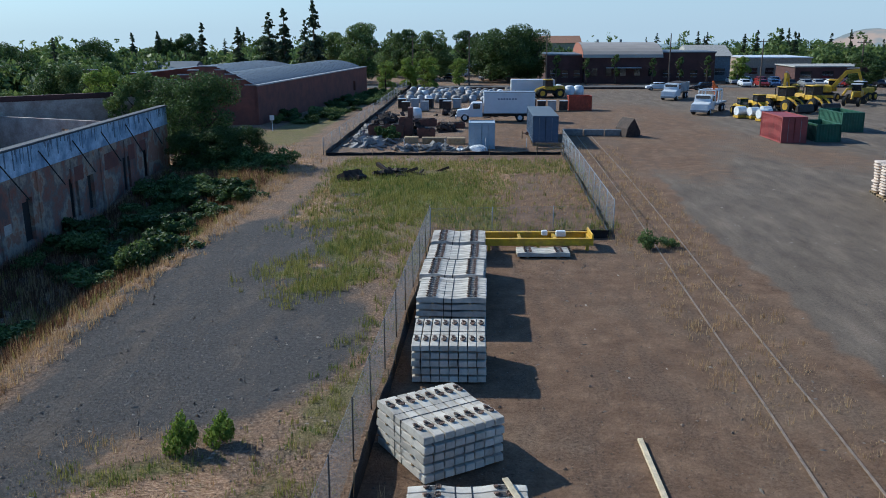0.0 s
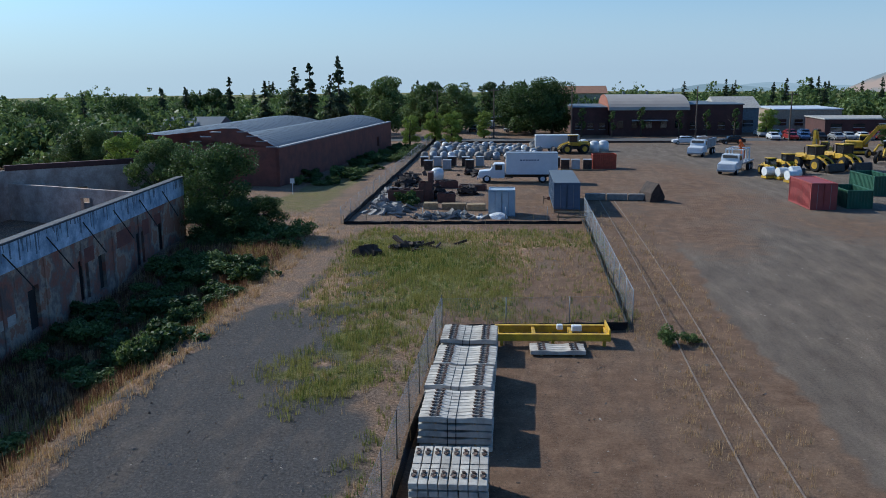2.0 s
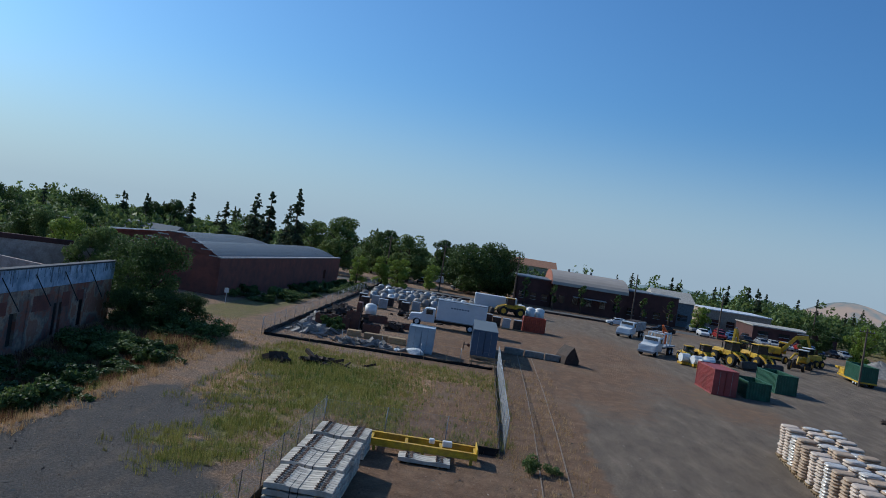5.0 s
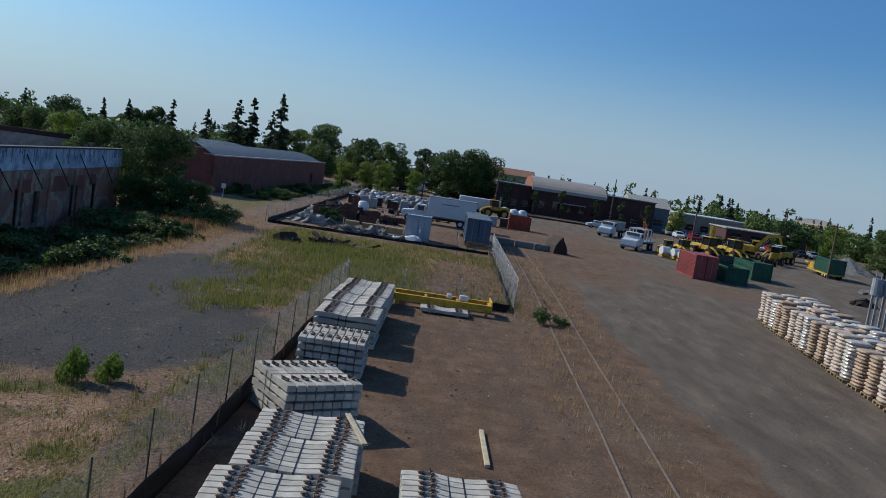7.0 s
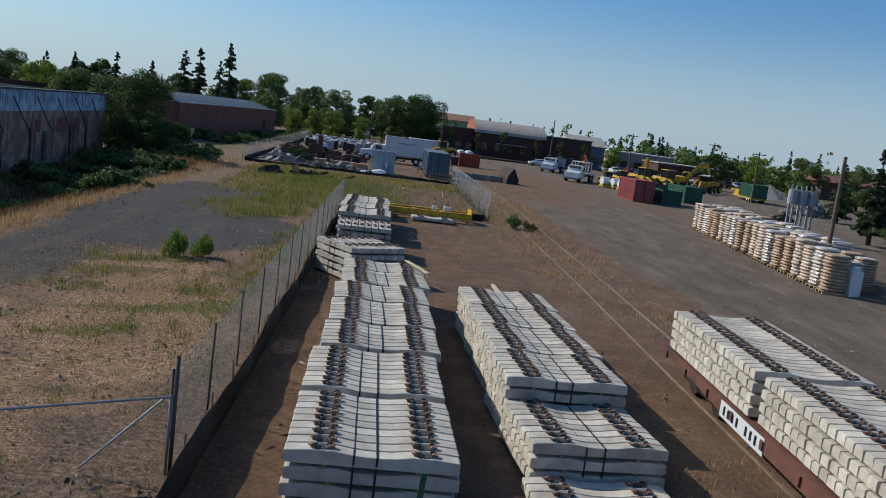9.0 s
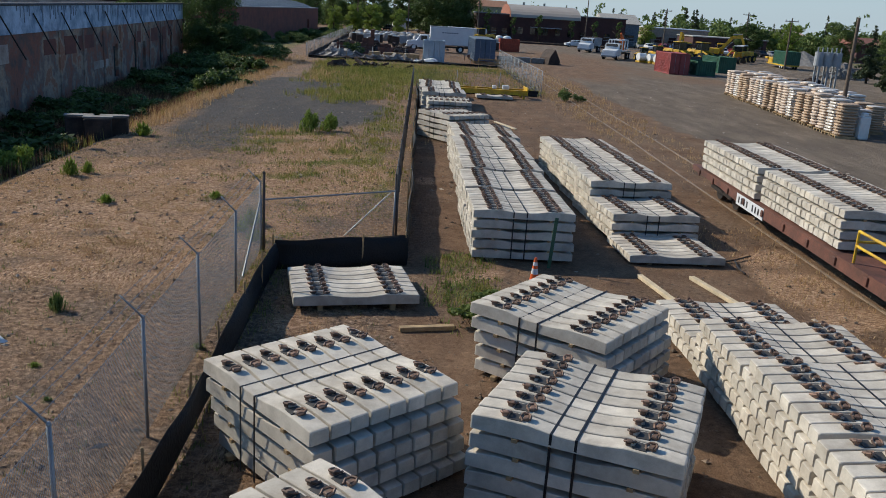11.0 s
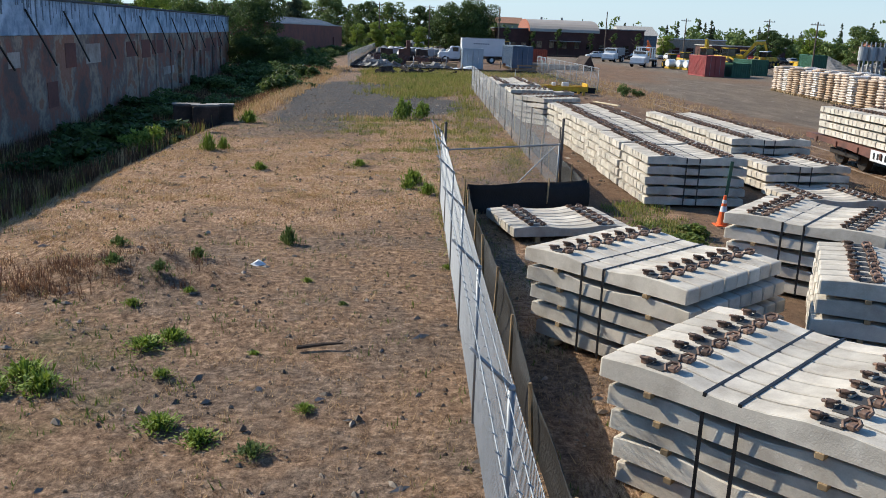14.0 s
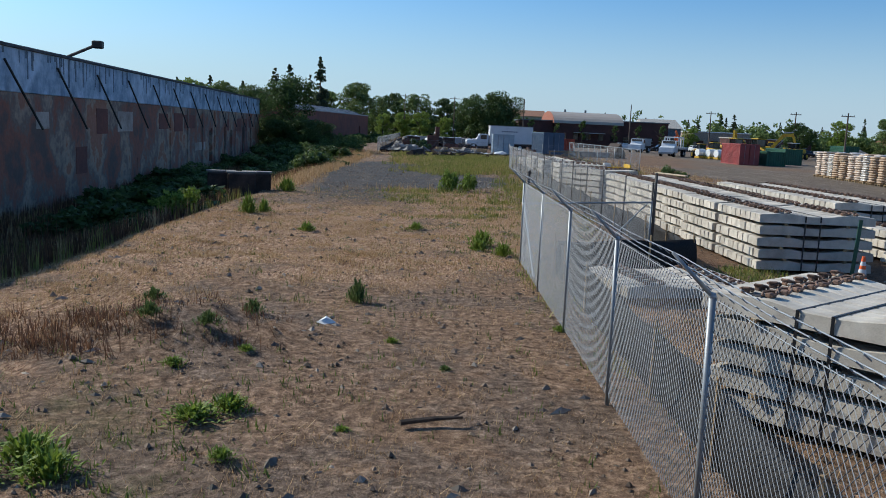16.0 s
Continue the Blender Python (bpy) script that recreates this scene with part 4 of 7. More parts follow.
for (s0, h0), (s1, _) in zip(stepsg, stepsg[1:] + [(GW, 0)]):
    part("gable_cap", boxes([((0.2, (s0 + s1) / 2, h0 + 0.06), (0.56, s1 - s0 + 0.1, 0.12))]), cap, wh, "", mw)
outline = [(0.0, -1.2)]
for (s0, h0), (s1, _) in zip(stepsg, stepsg[1:] + [(GW, 0)]):
    outline += [(s0, h0), (s1, h0)]
outline.append((GW, -1.2))
faces_ab = [[gab.verts.new((x, yy, zz)) for yy, zz in outline] for x in (0.0, 0.4)]
gab.faces.new(faces_ab[0])
gab.faces.new(faces_ab[1][::-1])
for k in range(len(outline)):
    k2 = (k + 1) % len(outline)
    gab.faces.new((faces_ab[0][k2], faces_ab[0][k], faces_ab[1][k], faces_ab[1][k2]))
bmesh.ops.triangulate(gab, faces=gab.faces[:])
part("gable_wall", gab, BRICK, wh, "", mw)


def ridge_roof(y0, y1, eave, ridge, name="roof"):
    K = 12
    arc = [(y0 + (y1 - y0) * j / K, eave + (ridge - eave) * math.sin(math.pi * j / K) ** 0.8) for j in range(K + 1)]
    verts = [(x, y, z) for x in (0.45, SL) for y, z in arc]
    faces = [(j, K + 1 + j, K + 2 + j, j + 1) for j in range(K)] + [tuple(range(K + 1)), tuple(range(2 * K + 1, K, -1))]
    ob = put(name, raw(name, verts, faces, ROOF_METAL), wh, mw)
    seam = mesh_of(rods([((0, arc[j][0], arc[j][1] + 0.02), (0, arc[j + 1][0], arc[j + 1][1] + 0.02)) for j in range(K // 2)], 0.012, 4), ROOF_METAL, "roof_seam")
    for x in np.arange(1.5, SL - 0.5, 1.5):
        put("roof_seam", seam, ob, at(float(x), 0))


ridge_roof(0.3, 11.8, EH - 0.25, EH + 1.25)
ridge_roof(11.8, 27.0, EH - 0.25, EH + 1.15)
part("back_side_wall", boxes([((SL / 2, GW, EH / 2 - 0.6), (SL, 0.4, EH + 1.2))]), BRICK, wh, "", mw)
part("far_wall", boxes([((SL, GW / 2, EH / 2 - 0.6), (0.4, GW, EH + 1.2))]), BRICK, wh, "", mw)
sgn = new("notice_board", mesh_of(boxes([((0, 0, 0.85), (0.06, 0.06, 1.7)), ((0, -0.05, 1.5), (0.5, 0.03, 0.55))], 0.004), PAINT_WHITE, "notice_board"))
sgn.matrix_world = at(-23.0, 94.5)
tagged(sgn, "small white notice board on a post by a brick wall", "sign")

# hall with a barrel roof, and lower brick blocks beside it
hall = thing("barrel_roof_hall", "dark brick hall with a tan curved roof and brick end gable", "building")
HX0, HX1, HY, HD = 20.2, 35.6, 181.0, 24.0
part("wall", boxes([(((HX0 + HX1) / 2, HY + HD / 2, 2.6), (HX1 - HX0, HD, 5.4))]), BRICK_DARK, hall)
verts, faces = [], []
NS = 14
for x in (HX0 - 0.4, HX1 + 0.4):
    for j in range(NS + 1):
        a = math.pi * j / NS
        verts.append((x, HY + HD / 2 - math.cos(a) * (HD / 2 + 0.4), 5.2 + 2.9 * math.sin(a)))
faces += [(j, j + 1, NS + 2 + j, NS + 1 + j) for j in range(NS)]
faces += [tuple(range(NS, -1, -1)), tuple(range(NS + 1, 2 * NS + 2))]
put("roof", raw("roof", verts, faces, ROOF_TAN), hall)
verts = [(HX0 - 0.45, v[1] * 1.0, v[2]) for v in verts[: NS + 1]]
put("gable_end", raw("gable_end", verts, [tuple(range(NS, -1, -1))], mat("gable_brick", (0.36, 0.13, 0.08), 0.9)), hall)
for j in range(2):
    part("roof_vent", rods([((24 + 5 * j, HY + 12, 8.0), (24 + 5 * j, HY + 12, 8.7))], 0.25, 8), ROOF_METAL, hall)


def block(name, label, x0, x1, y, d, h, m, wins=0, roof=None, gable=0.0, win_z=(1.2, 2.6)):
    b_ = thing(name, label, "building")
    part("wall", boxes([(((x0 + x1) / 2, y + d / 2, h / 2 - 0.1), (x1 - x0, d, h + 0.2))]), m, b_)
    if gable:
        verts = [(x0 - 0.4, y - 0.4, h), (x1 + 0.4, y - 0.4, h), (x1 + 0.4, y + d + 0.4, h), (x0 - 0.4, y + d + 0.4, h), (x0 - 0.4, y + d / 2, h + gable), (x1 + 0.4, y + d / 2, h + gable)]
        put("roof", raw("roof", verts, [(0, 1, 5, 4), (2, 3, 4, 5), (0, 4, 3), (1, 2, 5), (0, 3, 2, 1)], roof or ROOF_METAL), b_)
    else:
        part("roof", boxes([(((x0 + x1) / 2, y + d / 2, h + 0.12), (x1 - x0 + 0.5, d + 0.5, 0.24))], 0.03), roof or ROOF_METAL, b_)
    for j in range(wins):
        xx = x0 + (j + 0.5) * (x1 - x0) / wins
        w_ = part("window", boxes([((xx, y - 0.03, (win_z[0] + win_z[1]) / 2), ((x1 - x0) / wins * 0.5, 0.08, win_z[1] - win_z[0]))], 0.01), GLASS_DARK, b_)
        part("frame", boxes([((xx, y - 0.05, (win_z[0] + win_z[1]) / 2), ((x1 - x0) / wins * 0.5, 0.06, 0.08)), ((xx, y - 0.05, win_z[0]), ((x1 - x0) / wins * 0.56, 0.1, 0.08))]), PAINT_GREY, w_)
    return b_


for j in range(5):
    part("window", boxes([((HX0 + 2 + 2.9 * j, HY - 0.04, 2.3), (1.2, 0.1, 1.5))], 0.01), GLASS_DARK, hall)
part("canopy", boxes([((28, HY - 1.0, 3.2), (7, 2.0, 0.15))], 0.02), PAINT_GREY, hall)
block("brick_block", "low dark brick building beside a hall", 12.6, 20.0, 183.0, 18, 5.6, BRICK_DARK, 3)
block("brick_block", "low dark brick building with a flat roof", 35.9, 47.0, 183.0, 18, 6.1, BRICK_DARK, 4)
block("gabled_house", "grey building with a pale gabled roof", 43.5, 52.0, 190.0, 14, 5.2, mat("grey_siding", (0.22, 0.25, 0.27), 0.8), 2, mat("pale_roof", (0.45, 0.42, 0.37), 0.8), 2.2)
block("white_roof_store", "low store with a white flat roof", 56.0, 70.0, 193.0, 16, 4.6, mat("buff_wall", (0.42, 0.33, 0.25), 0.85), 4, PAINT_WHITE)
block("white_roof_store", "low brick store with pale roof", 61.0, 78.0, 176.0, 12, 3.4, BRICK_DARK, 4, mat("pale_roof", (0.45, 0.42, 0.37), 0.8))
block("beige_house", "beige house with a shallow gabled roof among trees", 12.0, 24.0, 232.0, 12, 7.4, mat("beige_wall", (0.50, 0.42, 0.30), 0.85), 3, mat("terracotta_roof", (0.34, 0.17, 0.10), 0.85), 1.8)
block("beige_house", "far pale house with a gabled roof among trees", -62.0, -52.0, 150.0, 10, 3.6, mat("pale_wall", (0.5, 0.5, 0.48), 0.85), 3, ROOF_METAL, 2.0)
block("low_shed", "far low brown-roofed shed behind trees", 96.0, 112.0, 170.0, 12, 4.0, BRICK_DARK, 2, mat("brown_roof", (0.25, 0.10, 0.07), 0.85), 1.5)


def hill(name, label, x, y, rx_, ry_, h, m, seed):
    verts, faces = [], []
    N, M = 48, 10
    for i in range(N):
        a = 2 * math.pi * i / N
        for j in range(M):
            f = j / (M - 1)
            px_, py_ = x + rx_ * f * math.cos(a), y + ry_ * f * math.sin(a)
            bumpy = 1 + 0.25 * math.sin(px_ * 0.006 + seed) + 0.15 * math.sin(px_ * 0.017 + 2 * seed)
            verts.append((px_, py_, h * bumpy * (1 - f * f) ** 1.3 - 72))
    for i in range(N):
        for j in range(M - 1):
            a, b_ = i * M + j, ((i + 1) % N) * M + j
            faces.append((a, a + 1, b_ + 1, b_))
    return tagged(new(name, raw(name, verts, faces, m, True)), label, "hill", kind="structure")


def haze_backdrop_mat(name, color, second):
    """A glowing far backdrop, with the haze of distance put into its colours."""
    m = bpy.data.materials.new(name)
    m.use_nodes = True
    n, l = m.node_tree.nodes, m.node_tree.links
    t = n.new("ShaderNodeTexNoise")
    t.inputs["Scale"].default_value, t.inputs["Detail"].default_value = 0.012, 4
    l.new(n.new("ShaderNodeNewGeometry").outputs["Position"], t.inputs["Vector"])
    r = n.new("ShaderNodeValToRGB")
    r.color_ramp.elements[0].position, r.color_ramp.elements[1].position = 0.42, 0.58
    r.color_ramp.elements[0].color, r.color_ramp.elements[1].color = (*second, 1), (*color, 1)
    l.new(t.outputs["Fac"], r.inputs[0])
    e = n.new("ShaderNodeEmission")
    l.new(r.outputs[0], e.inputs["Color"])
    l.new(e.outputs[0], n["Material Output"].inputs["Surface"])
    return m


# emission tones: hillside colours with bluish distance haze mixed in
HILL_DRY = haze_backdrop_mat("hazed_dry_hillside", (0.46, 0.37, 0.34), (0.25, 0.30, 0.34))
HILL_WOOD = haze_backdrop_mat("hazed_wooded_hillside", (0.26, 0.36, 0.43), (0.23, 0.32, 0.39))
HILL_HAZE = haze_backdrop_mat("hazed_ridge", (0.34, 0.45, 0.54), (0.31, 0.42, 0.51))
hill("backdrop_hill", "far dry brown hill with scattered woods under painted haze", 1170, 2700, 270, 200, 62, HILL_DRY, 1)
hill("backdrop_hill", "far dry brown hill with scattered woods under painted haze", 1650, 2800, 420, 200, 66, HILL_DRY, 5)
hill("backdrop_hill", "far hills with pale blue haze put into their colour", 640, 2950, 300, 200, 40, HILL_WOOD, 2)
hill("backdrop_hill", "far hills with pale blue haze put into their colour", 900, 3200, 420, 200, 44, HILL_HAZE, 6)
# ---- trees and undergrowth ----
def leaves(centres, radii, count, size, seed, flat=0.75):
    """Many small leaf blades scattered over clumps."""
    r = np.random.default_rng(seed)
    centres, radii = np.array(centres), np.array(radii)
    p = radii**2 / (radii**2).sum()
    which = r.choice(len(radii), count, p=p)
    d = r.normal(size=(count, 3))
    d /= np.linalg.norm(d, axis=1)[:, None]
    rad = radii[which] * r.uniform(0.55, 1.08, count) ** 0.7
    c = centres[which] + d * rad[:, None] * np.array([1, 1, flat])
    a = r.normal(size=(count, 3))
    a /= np.linalg.norm(a, axis=1)[:, None]
    b = np.cross(a, d + 0.35 * r.normal(size=(count, 3)))
    b /= np.linalg.norm(b, axis=1)[:, None] + 1e-9
    s = size * r.uniform(0.6, 1.4, count)[:, None]
    v = np.stack([c - a * s * 0.5, c + b * s * 0.32, c + a * s * 0.55, c - b * s * 0.32], 1).reshape(-1, 3)
    f = np.arange(count * 4).reshape(-1, 4)
    return v.tolist(), f.tolist()


def trunk_mesh(h, r, limbs, seed):
    q = random.Random(seed)
    b2 = bmesh.new()
    p, rr = Vector((0, 0, -0.3)), r
    top = Vector((q.uniform(-0.3, 0.3), q.uniform(-0.3, 0.3), h * 0.55))
    rod(b2, p, top, r, r * 0.55, 8)
    for k in range(limbs):
        a = 6.28 * k / limbs + q.uniform(-0.4, 0.4)
        s = p.lerp(top, q.uniform(0.55, 1.0))
        e = s + Vector((math.cos(a), math.sin(a), q.uniform(0.6, 1.2))) * h * 0.28
        rod(b2, s, e, r * 0.4, r * 0.12, 6)
    return mesh_of(b2, BARK, "trunk", True)


def broad_tree(h, w, seed, leaf, count=2600, size=0.5, clumps=26, low=0.30):
    q = random.Random(seed)
    cs, rs = [], []
    for k in range(clumps):
        a, u = q.uniform(0, 6.28), q.random()
        z = low + (0.96 - low) * u
        reach = w * math.sqrt(max(0.08, 1 - ((z - 0.5) / 0.55) ** 2)) * q.uniform(0.2, 0.82)
        cs.append((reach * math.cos(a), reach * math.sin(a), h * z))
        rs.append(q.choice((0.17, 0.21, 0.26, 0.31)) * q.uniform(0.85, 1.15) * w)
    v, f = leaves(cs, rs, count, size, seed)
    return trunk_mesh(h, h * 0.028 + 0.06, 6, seed), raw("crown", v, f, leaf)


def conifer(h, w, seed, leaf, count=5200, size=0.42):
    q = random.Random(seed)
    cs, rs = [], []
    for k in range(95):
        u = q.random() ** 1.15
        z = h * (0.12 + 0.86 * u)
        reach = (w * (1 - u) ** 0.75 + 0.10) * q.uniform(0.55, 1.15)
        a = q.uniform(0, 6.28)
        for s in (0.25, 0.5, 0.75, 1.0):
            cs.append((reach * s * math.cos(a), reach * s * math.sin(a), z + (0.12 - 0.3 * s) * reach * 0.8))
            rs.append(max(0.10, reach * 0.24 * (1.2 - 0.6 * s)))
    v, f = leaves(cs, rs, count, size, seed, 0.6)
    b2 = bmesh.new()
    rod(b2, (0, 0, -0.3), (0, 0, h * 0.99), 0.02 * h + 0.05, 0.015, 7)
    return mesh_of(b2, BARK, "trunk", True), raw("crown", v, f, leaf)


KINDS = {
    "oak": [broad_tree(10, 5.2, 11, LEAF_DARK, 15000, 0.29, 56, 0.10), broad_tree(10, 5.0, 12, LEAF_DARK, 15000, 0.29, 60, 0.12)],
    "mid": [broad_tree(10, 4.6, 13, LEAF_MID, 13500, 0.29, 52, 0.10), broad_tree(10, 4.9, 14, LEAF_MID, 13500, 0.29, 46, 0.08), broad_tree(10, 4.2, 15, LEAF_DARK, 13500, 0.29, 44, 0.12)],
    "light": [broad_tree(10, 4.2, 16, LEAF_LIGHT, 12000, 0.28, 44, 0.10)],
    "fir": [conifer(10, 1.9, 17, LEAF_CONIFER), conifer(10, 2.4, 18, LEAF_CONIFER), conifer(10, 1.5, 19, LEAF_CONIFER)],
    "bushy": [broad_tree(10, 5.4, 23, LEAF_DARK, 20000, 0.25, 80, 0.02), broad_tree(10, 5.2, 24, LEAF_DARK, 20000, 0.25, 74, 0.02)],
    "slim": [broad_tree(10, 1.7, 20, LEAF_MID, 2600, 0.45, 26)],
}
TREE_LABEL = {"oak": "large dark green broadleaf tree with a dense crown", "mid": "green broadleaf tree with an uneven crown", "light": "yellowish green broadleaf tree", "fir": "tall dark conifer with drooping tiers", "bushy": "dense dark green tree leafy down to the ground", "slim": "slim young street tree"}
TREE_COUNT = {}


def tree(kind, x, y, h, wide=1.0, z=0.0):
    opts = KINDS[kind]
    k = TREE_COUNT[kind] = TREE_COUNT.get(kind, -1) + 1
    tr, cr = opts[k % len(opts)]
    ob = thing("tree" if kind != "fir" else "conifer_tree", TREE_LABEL[kind], "tree", kind + " trees", pose(x, y, z, 0, 0, rnd.uniform(0, 360)))
    m = Matrix.Diagonal((h / 10 * wide, h / 10 * wide, h / 10, 1))
    put("trunk", tr, ob, m)
    put("crown", cr, ob, m)
    return ob


# big dark tree at the end of the ruined wall, and trees behind it
tree("bushy", -22.6, 72.0, 7.2, 0.95)
tree("bushy", -20.6, 69.2, 3.9, 1.45, -0.7)
tree("bushy", -22.9, 68.4, 3.6, 1.4, -0.7)
tree("bushy", -19.6, 72.4, 3.4, 1.3, -0.4)
tree("bushy", -27.0, 77.0, 6.3, 0.95)
tree("mid", -33.0, 82.0, 6.9, 0.9)
tree("light", -37.8, 85.5, 7.6, 0.85)
tree("oak", -50.1, 101.0, 7.3, 1.0)
tree("oak", -72.8, 131.4, 9.2, 0.8)
tree("mid", -71.4, 121.0, 7.8, 0.9)
tree("oak", -68.9, 150.4, 9.5, 0.85)
tree("mid", -64.2, 170.0, 9.2, 0.9)
tree("mid", -85.5, 147.0, 8.4, 0.9)
tree("fir", -61.0, 160.0, 11.0, 0.8)
tree("fir", -77.0, 152.0, 10.0, 0.8)
tree("mid", -30.5, 84.0, 6.8, 0.95)
tree("light", -36.0, 90.0, 6.9, 0.95)
tree("mid", -41.5, 95.0, 7.4, 1.0)
tree("mid", -47.5, 99.0, 7.0, 0.95)
tree("bushy", -56.0, 112.0, 6.8, 0.9)
tree("mid", -52.0, 92.0, 4.6, 0.9)
# skyline conifers
for x, y, h in ((-60.0, 182, 12.8), (-53.0, 184, 11.8), (-43.6, 174, 14.6), (-39.8, 171, 15.4), (-31.6, 160.0, 16.4), (-34.6, 166, 13.0), (-71.0, 172, 10.8), (-67.0, 176, 10.2), (55.6, 297, 9.6), (86.6, 290, 10.5), (95.4, 287, 11.0), (72, 300, 8.5), (110, 290, 9.5), (120, 300, 10.5)):
    tree("fir", x, y, h, rnd.uniform(0.8, 1.1))
fr = random.Random(52)
for k in range(30):
    a_, d_ = radians(fr.uniform(-24, 30)), fr.uniform(215, 330)
    tree("fir", d_ * math.sin(a_), d_ * math.cos(a_), fr.uniform(7.5, 11.5), fr.uniform(0.7, 1.1), float(height(np.array(d_ * math.sin(a_)), np.array(d_ * math.cos(a_)))))
# round trees behind the warehouse and along the far road
for x, y, h in ((-77, 140, 7.4), (-71, 155, 8.2), (-60, 171, 10.2), (-26, 180, 12.0), (-12, 192, 11.0), (-18, 198, 10.8), (-84, 128, 6.8), (-92, 150, 7.6), (-48, 190, 9.6), (-35, 192, 10.2), (-22, 205, 10.5), (-5, 212, 10.5), (9, 215, 10.5), (-66, 122, 6.6), (-74, 118, 5.8), (-58, 116, 6.4), (-90, 122, 6.0), (-98, 124, 6.2), (-54, 104, 5.0), (-50, 100, 5.4)):
    tree("mid" if rnd.random() < 0.6 else "oak", x, y, h, rnd.uniform(0.9, 1.2))
tree("oak", 4.6, 184, 11.8, 1.15)
tree("oak", 8.6, 188, 11.0, 1.0)
tree("oak", 0.8, 190, 10.8, 1.0)
for x, y, h in ((-10.8, 161, 6.2), (-14.5, 166, 6.0), (-18.5, 160, 5.5), (-5.5, 176, 5.5)):
    tree("light", x, y, h, 1.0)
for x in (14.2, 20.3, 26.2, 33.6, 39.0, 44.4):
    tree("slim", x, 178.0 + rnd.uniform(-1, 1), rnd.uniform(5.0, 6.2), 1.0)
for x, y, h in ((50.5, 178, 6.5), (64, 150, 8), (70, 146, 9), (76, 138, 9.2), (83, 132, 9.5), (86, 124, 7), (82, 116, 7)):
    tree("mid" if rnd.random() < 0.75 else "light", x, y, h * 0.85, rnd.uniform(1.0, 1.25))
for x, y, h in ((58, 92, 7.5), (66, 86, 8), (55, 78, 7), (61, 72, 8), (46, 64, 9), (49, 59, 10), (44, 50, 9.5), (47, 45, 11.5), (43, 41, 8.5), (41, 36, 8), (46, 37, 10), (52, 66, 9), (39, 30, 9), (43, 31, 7.5), (90, 120, 10), (100, 128, 11)):
    tree("fir", x, y, h, rnd.uniform(0.9, 1.2))
for x, y, h in ((42, 45, 3.5), (40, 38, 3.5), (38, 31, 3.0), (45, 56, 4.0)):
    tree("bushy", x, y, h, 1.2)


def far_woods():
    r = np.random.default_rng(40)
    cs, rs = [], []
    for k in range(1350):
        a, d = r.uniform(-0.95, 0.95), 205 + 650 * r.uniform(0, 1) ** 2.2
        x, y = d * math.sin(a), d * math.cos(a) + 10
        if -24 < x < 75 and y < 215:
            continue
        drop = -0.021 * max(d - 260, 0) * min(max((d - 260) / 200, 0), 1)
        tall = r.random() < (0.34 if a < -0.08 else 0.14)
        h = (r.uniform(7.5, 11.5) if tall else r.uniform(4.0, 7.5)) * (1 + 0.18 * math.sin(a * 23) + 0.12 * math.sin(a * 61)) * (0.86 if a < -0.12 else 1.0)
        w = r.uniform(1.6, 2.8) if tall else r.uniform(2.6, 5.0)
        for j in range(4):
            u = r.uniform(0.25, 0.92)
            cs.append((x + r.normal() * w * 0.4, y + r.normal() * w * 0.4, h * u + drop))
            rs.append(w * (1.15 - 0.75 * u) * r.uniform(0.6, 0.9))
    for k in range(480):
        x, y = r.uniform(-125, -56), r.uniform(108, 205)
        if x > -50 - (205 - y) * 0.05:
            continue
        h, w = r.uniform(3.5, 7.5), r.uniform(1.8, 3.8)
        for j in range(4):
            u = r.uniform(0.25, 0.9)
            cs.append((x + r.normal() * w * 0.45, y + r.normal() * w * 0.45, h * u))
            rs.append(w * (1.1 - 0.6 * u) * r.uniform(0.6, 0.9))
    v, f = leaves(cs, rs, 430000, 0.85, 41)
    return raw("far_woods", v, f, LEAF_MID)


tagged(new("far_woods", far_woods()), "far dark green woods along the skyline", "woods", kind="stuff")


def bush_mesh(seed, leaf, w=1.0, h=1.0, count=900, size=0.12, clumps=10):
    q = random.Random(seed)
    cs = [(q.uniform(-0.6, 0.6) * w, q.uniform(-0.6, 0.6) * w, q.uniform(0.2, 0.75) * h) for _ in range(clumps)]
    rs = [q.uniform(0.2, 0.38) * min(w, h) for _ in cs]
    v, f = leaves(cs, rs, count, size, seed, 0.9)
    b2 = bmesh.new()
    for c in cs:
        rod(b2, (c[0] * 0.2, c[1] * 0.2, -0.05), c, 0.012, 0.004, 4)
    return raw("foliage", v, f, leaf), mesh_of(b2, BARK, "stem")


BUSHES = [bush_mesh(60, LEAF_LIGHT, 1, 1, 1500), bush_mesh(61, LEAF_MID, 1, 1, 1500), bush_mesh(62, LEAF_DARK, 1.1, 1, 1500, 0.16), bush_mesh(63, GRASS_GREEN, 0.7, 1.2, 1300, 0.14)]


def bush(x, y, w, h, k, label, group="bushes"):
    ob = thing("bush", label, "bush", group, pose(x, y, float(height(np.array(x), np.array(y))), 0, 0, rnd.uniform(0, 360)))
    m = Matrix.Diagonal((w, w, h, 1))
    put("foliage", BUSHES[k][0], ob, m)
    put("stem", BUSHES[k][1], ob, m)


# the ditch below the wall is full of dark scrub
q = random.Random(9)
for j in range(120):
    y = q.uniform(-22, 70) if j % 3 else q.uniform(40, 70)
    x = q.uniform(-17.8 - (y + 29) * 0.062, -15.4)
    s = q.uniform(0.7, 1.7)
    bush(x, y, s * 1.2, s * q.uniform(0.6, 1.0), q.choice((1, 2, 2)), "dark scrub growing below an old wall", "scrub in the ditch")
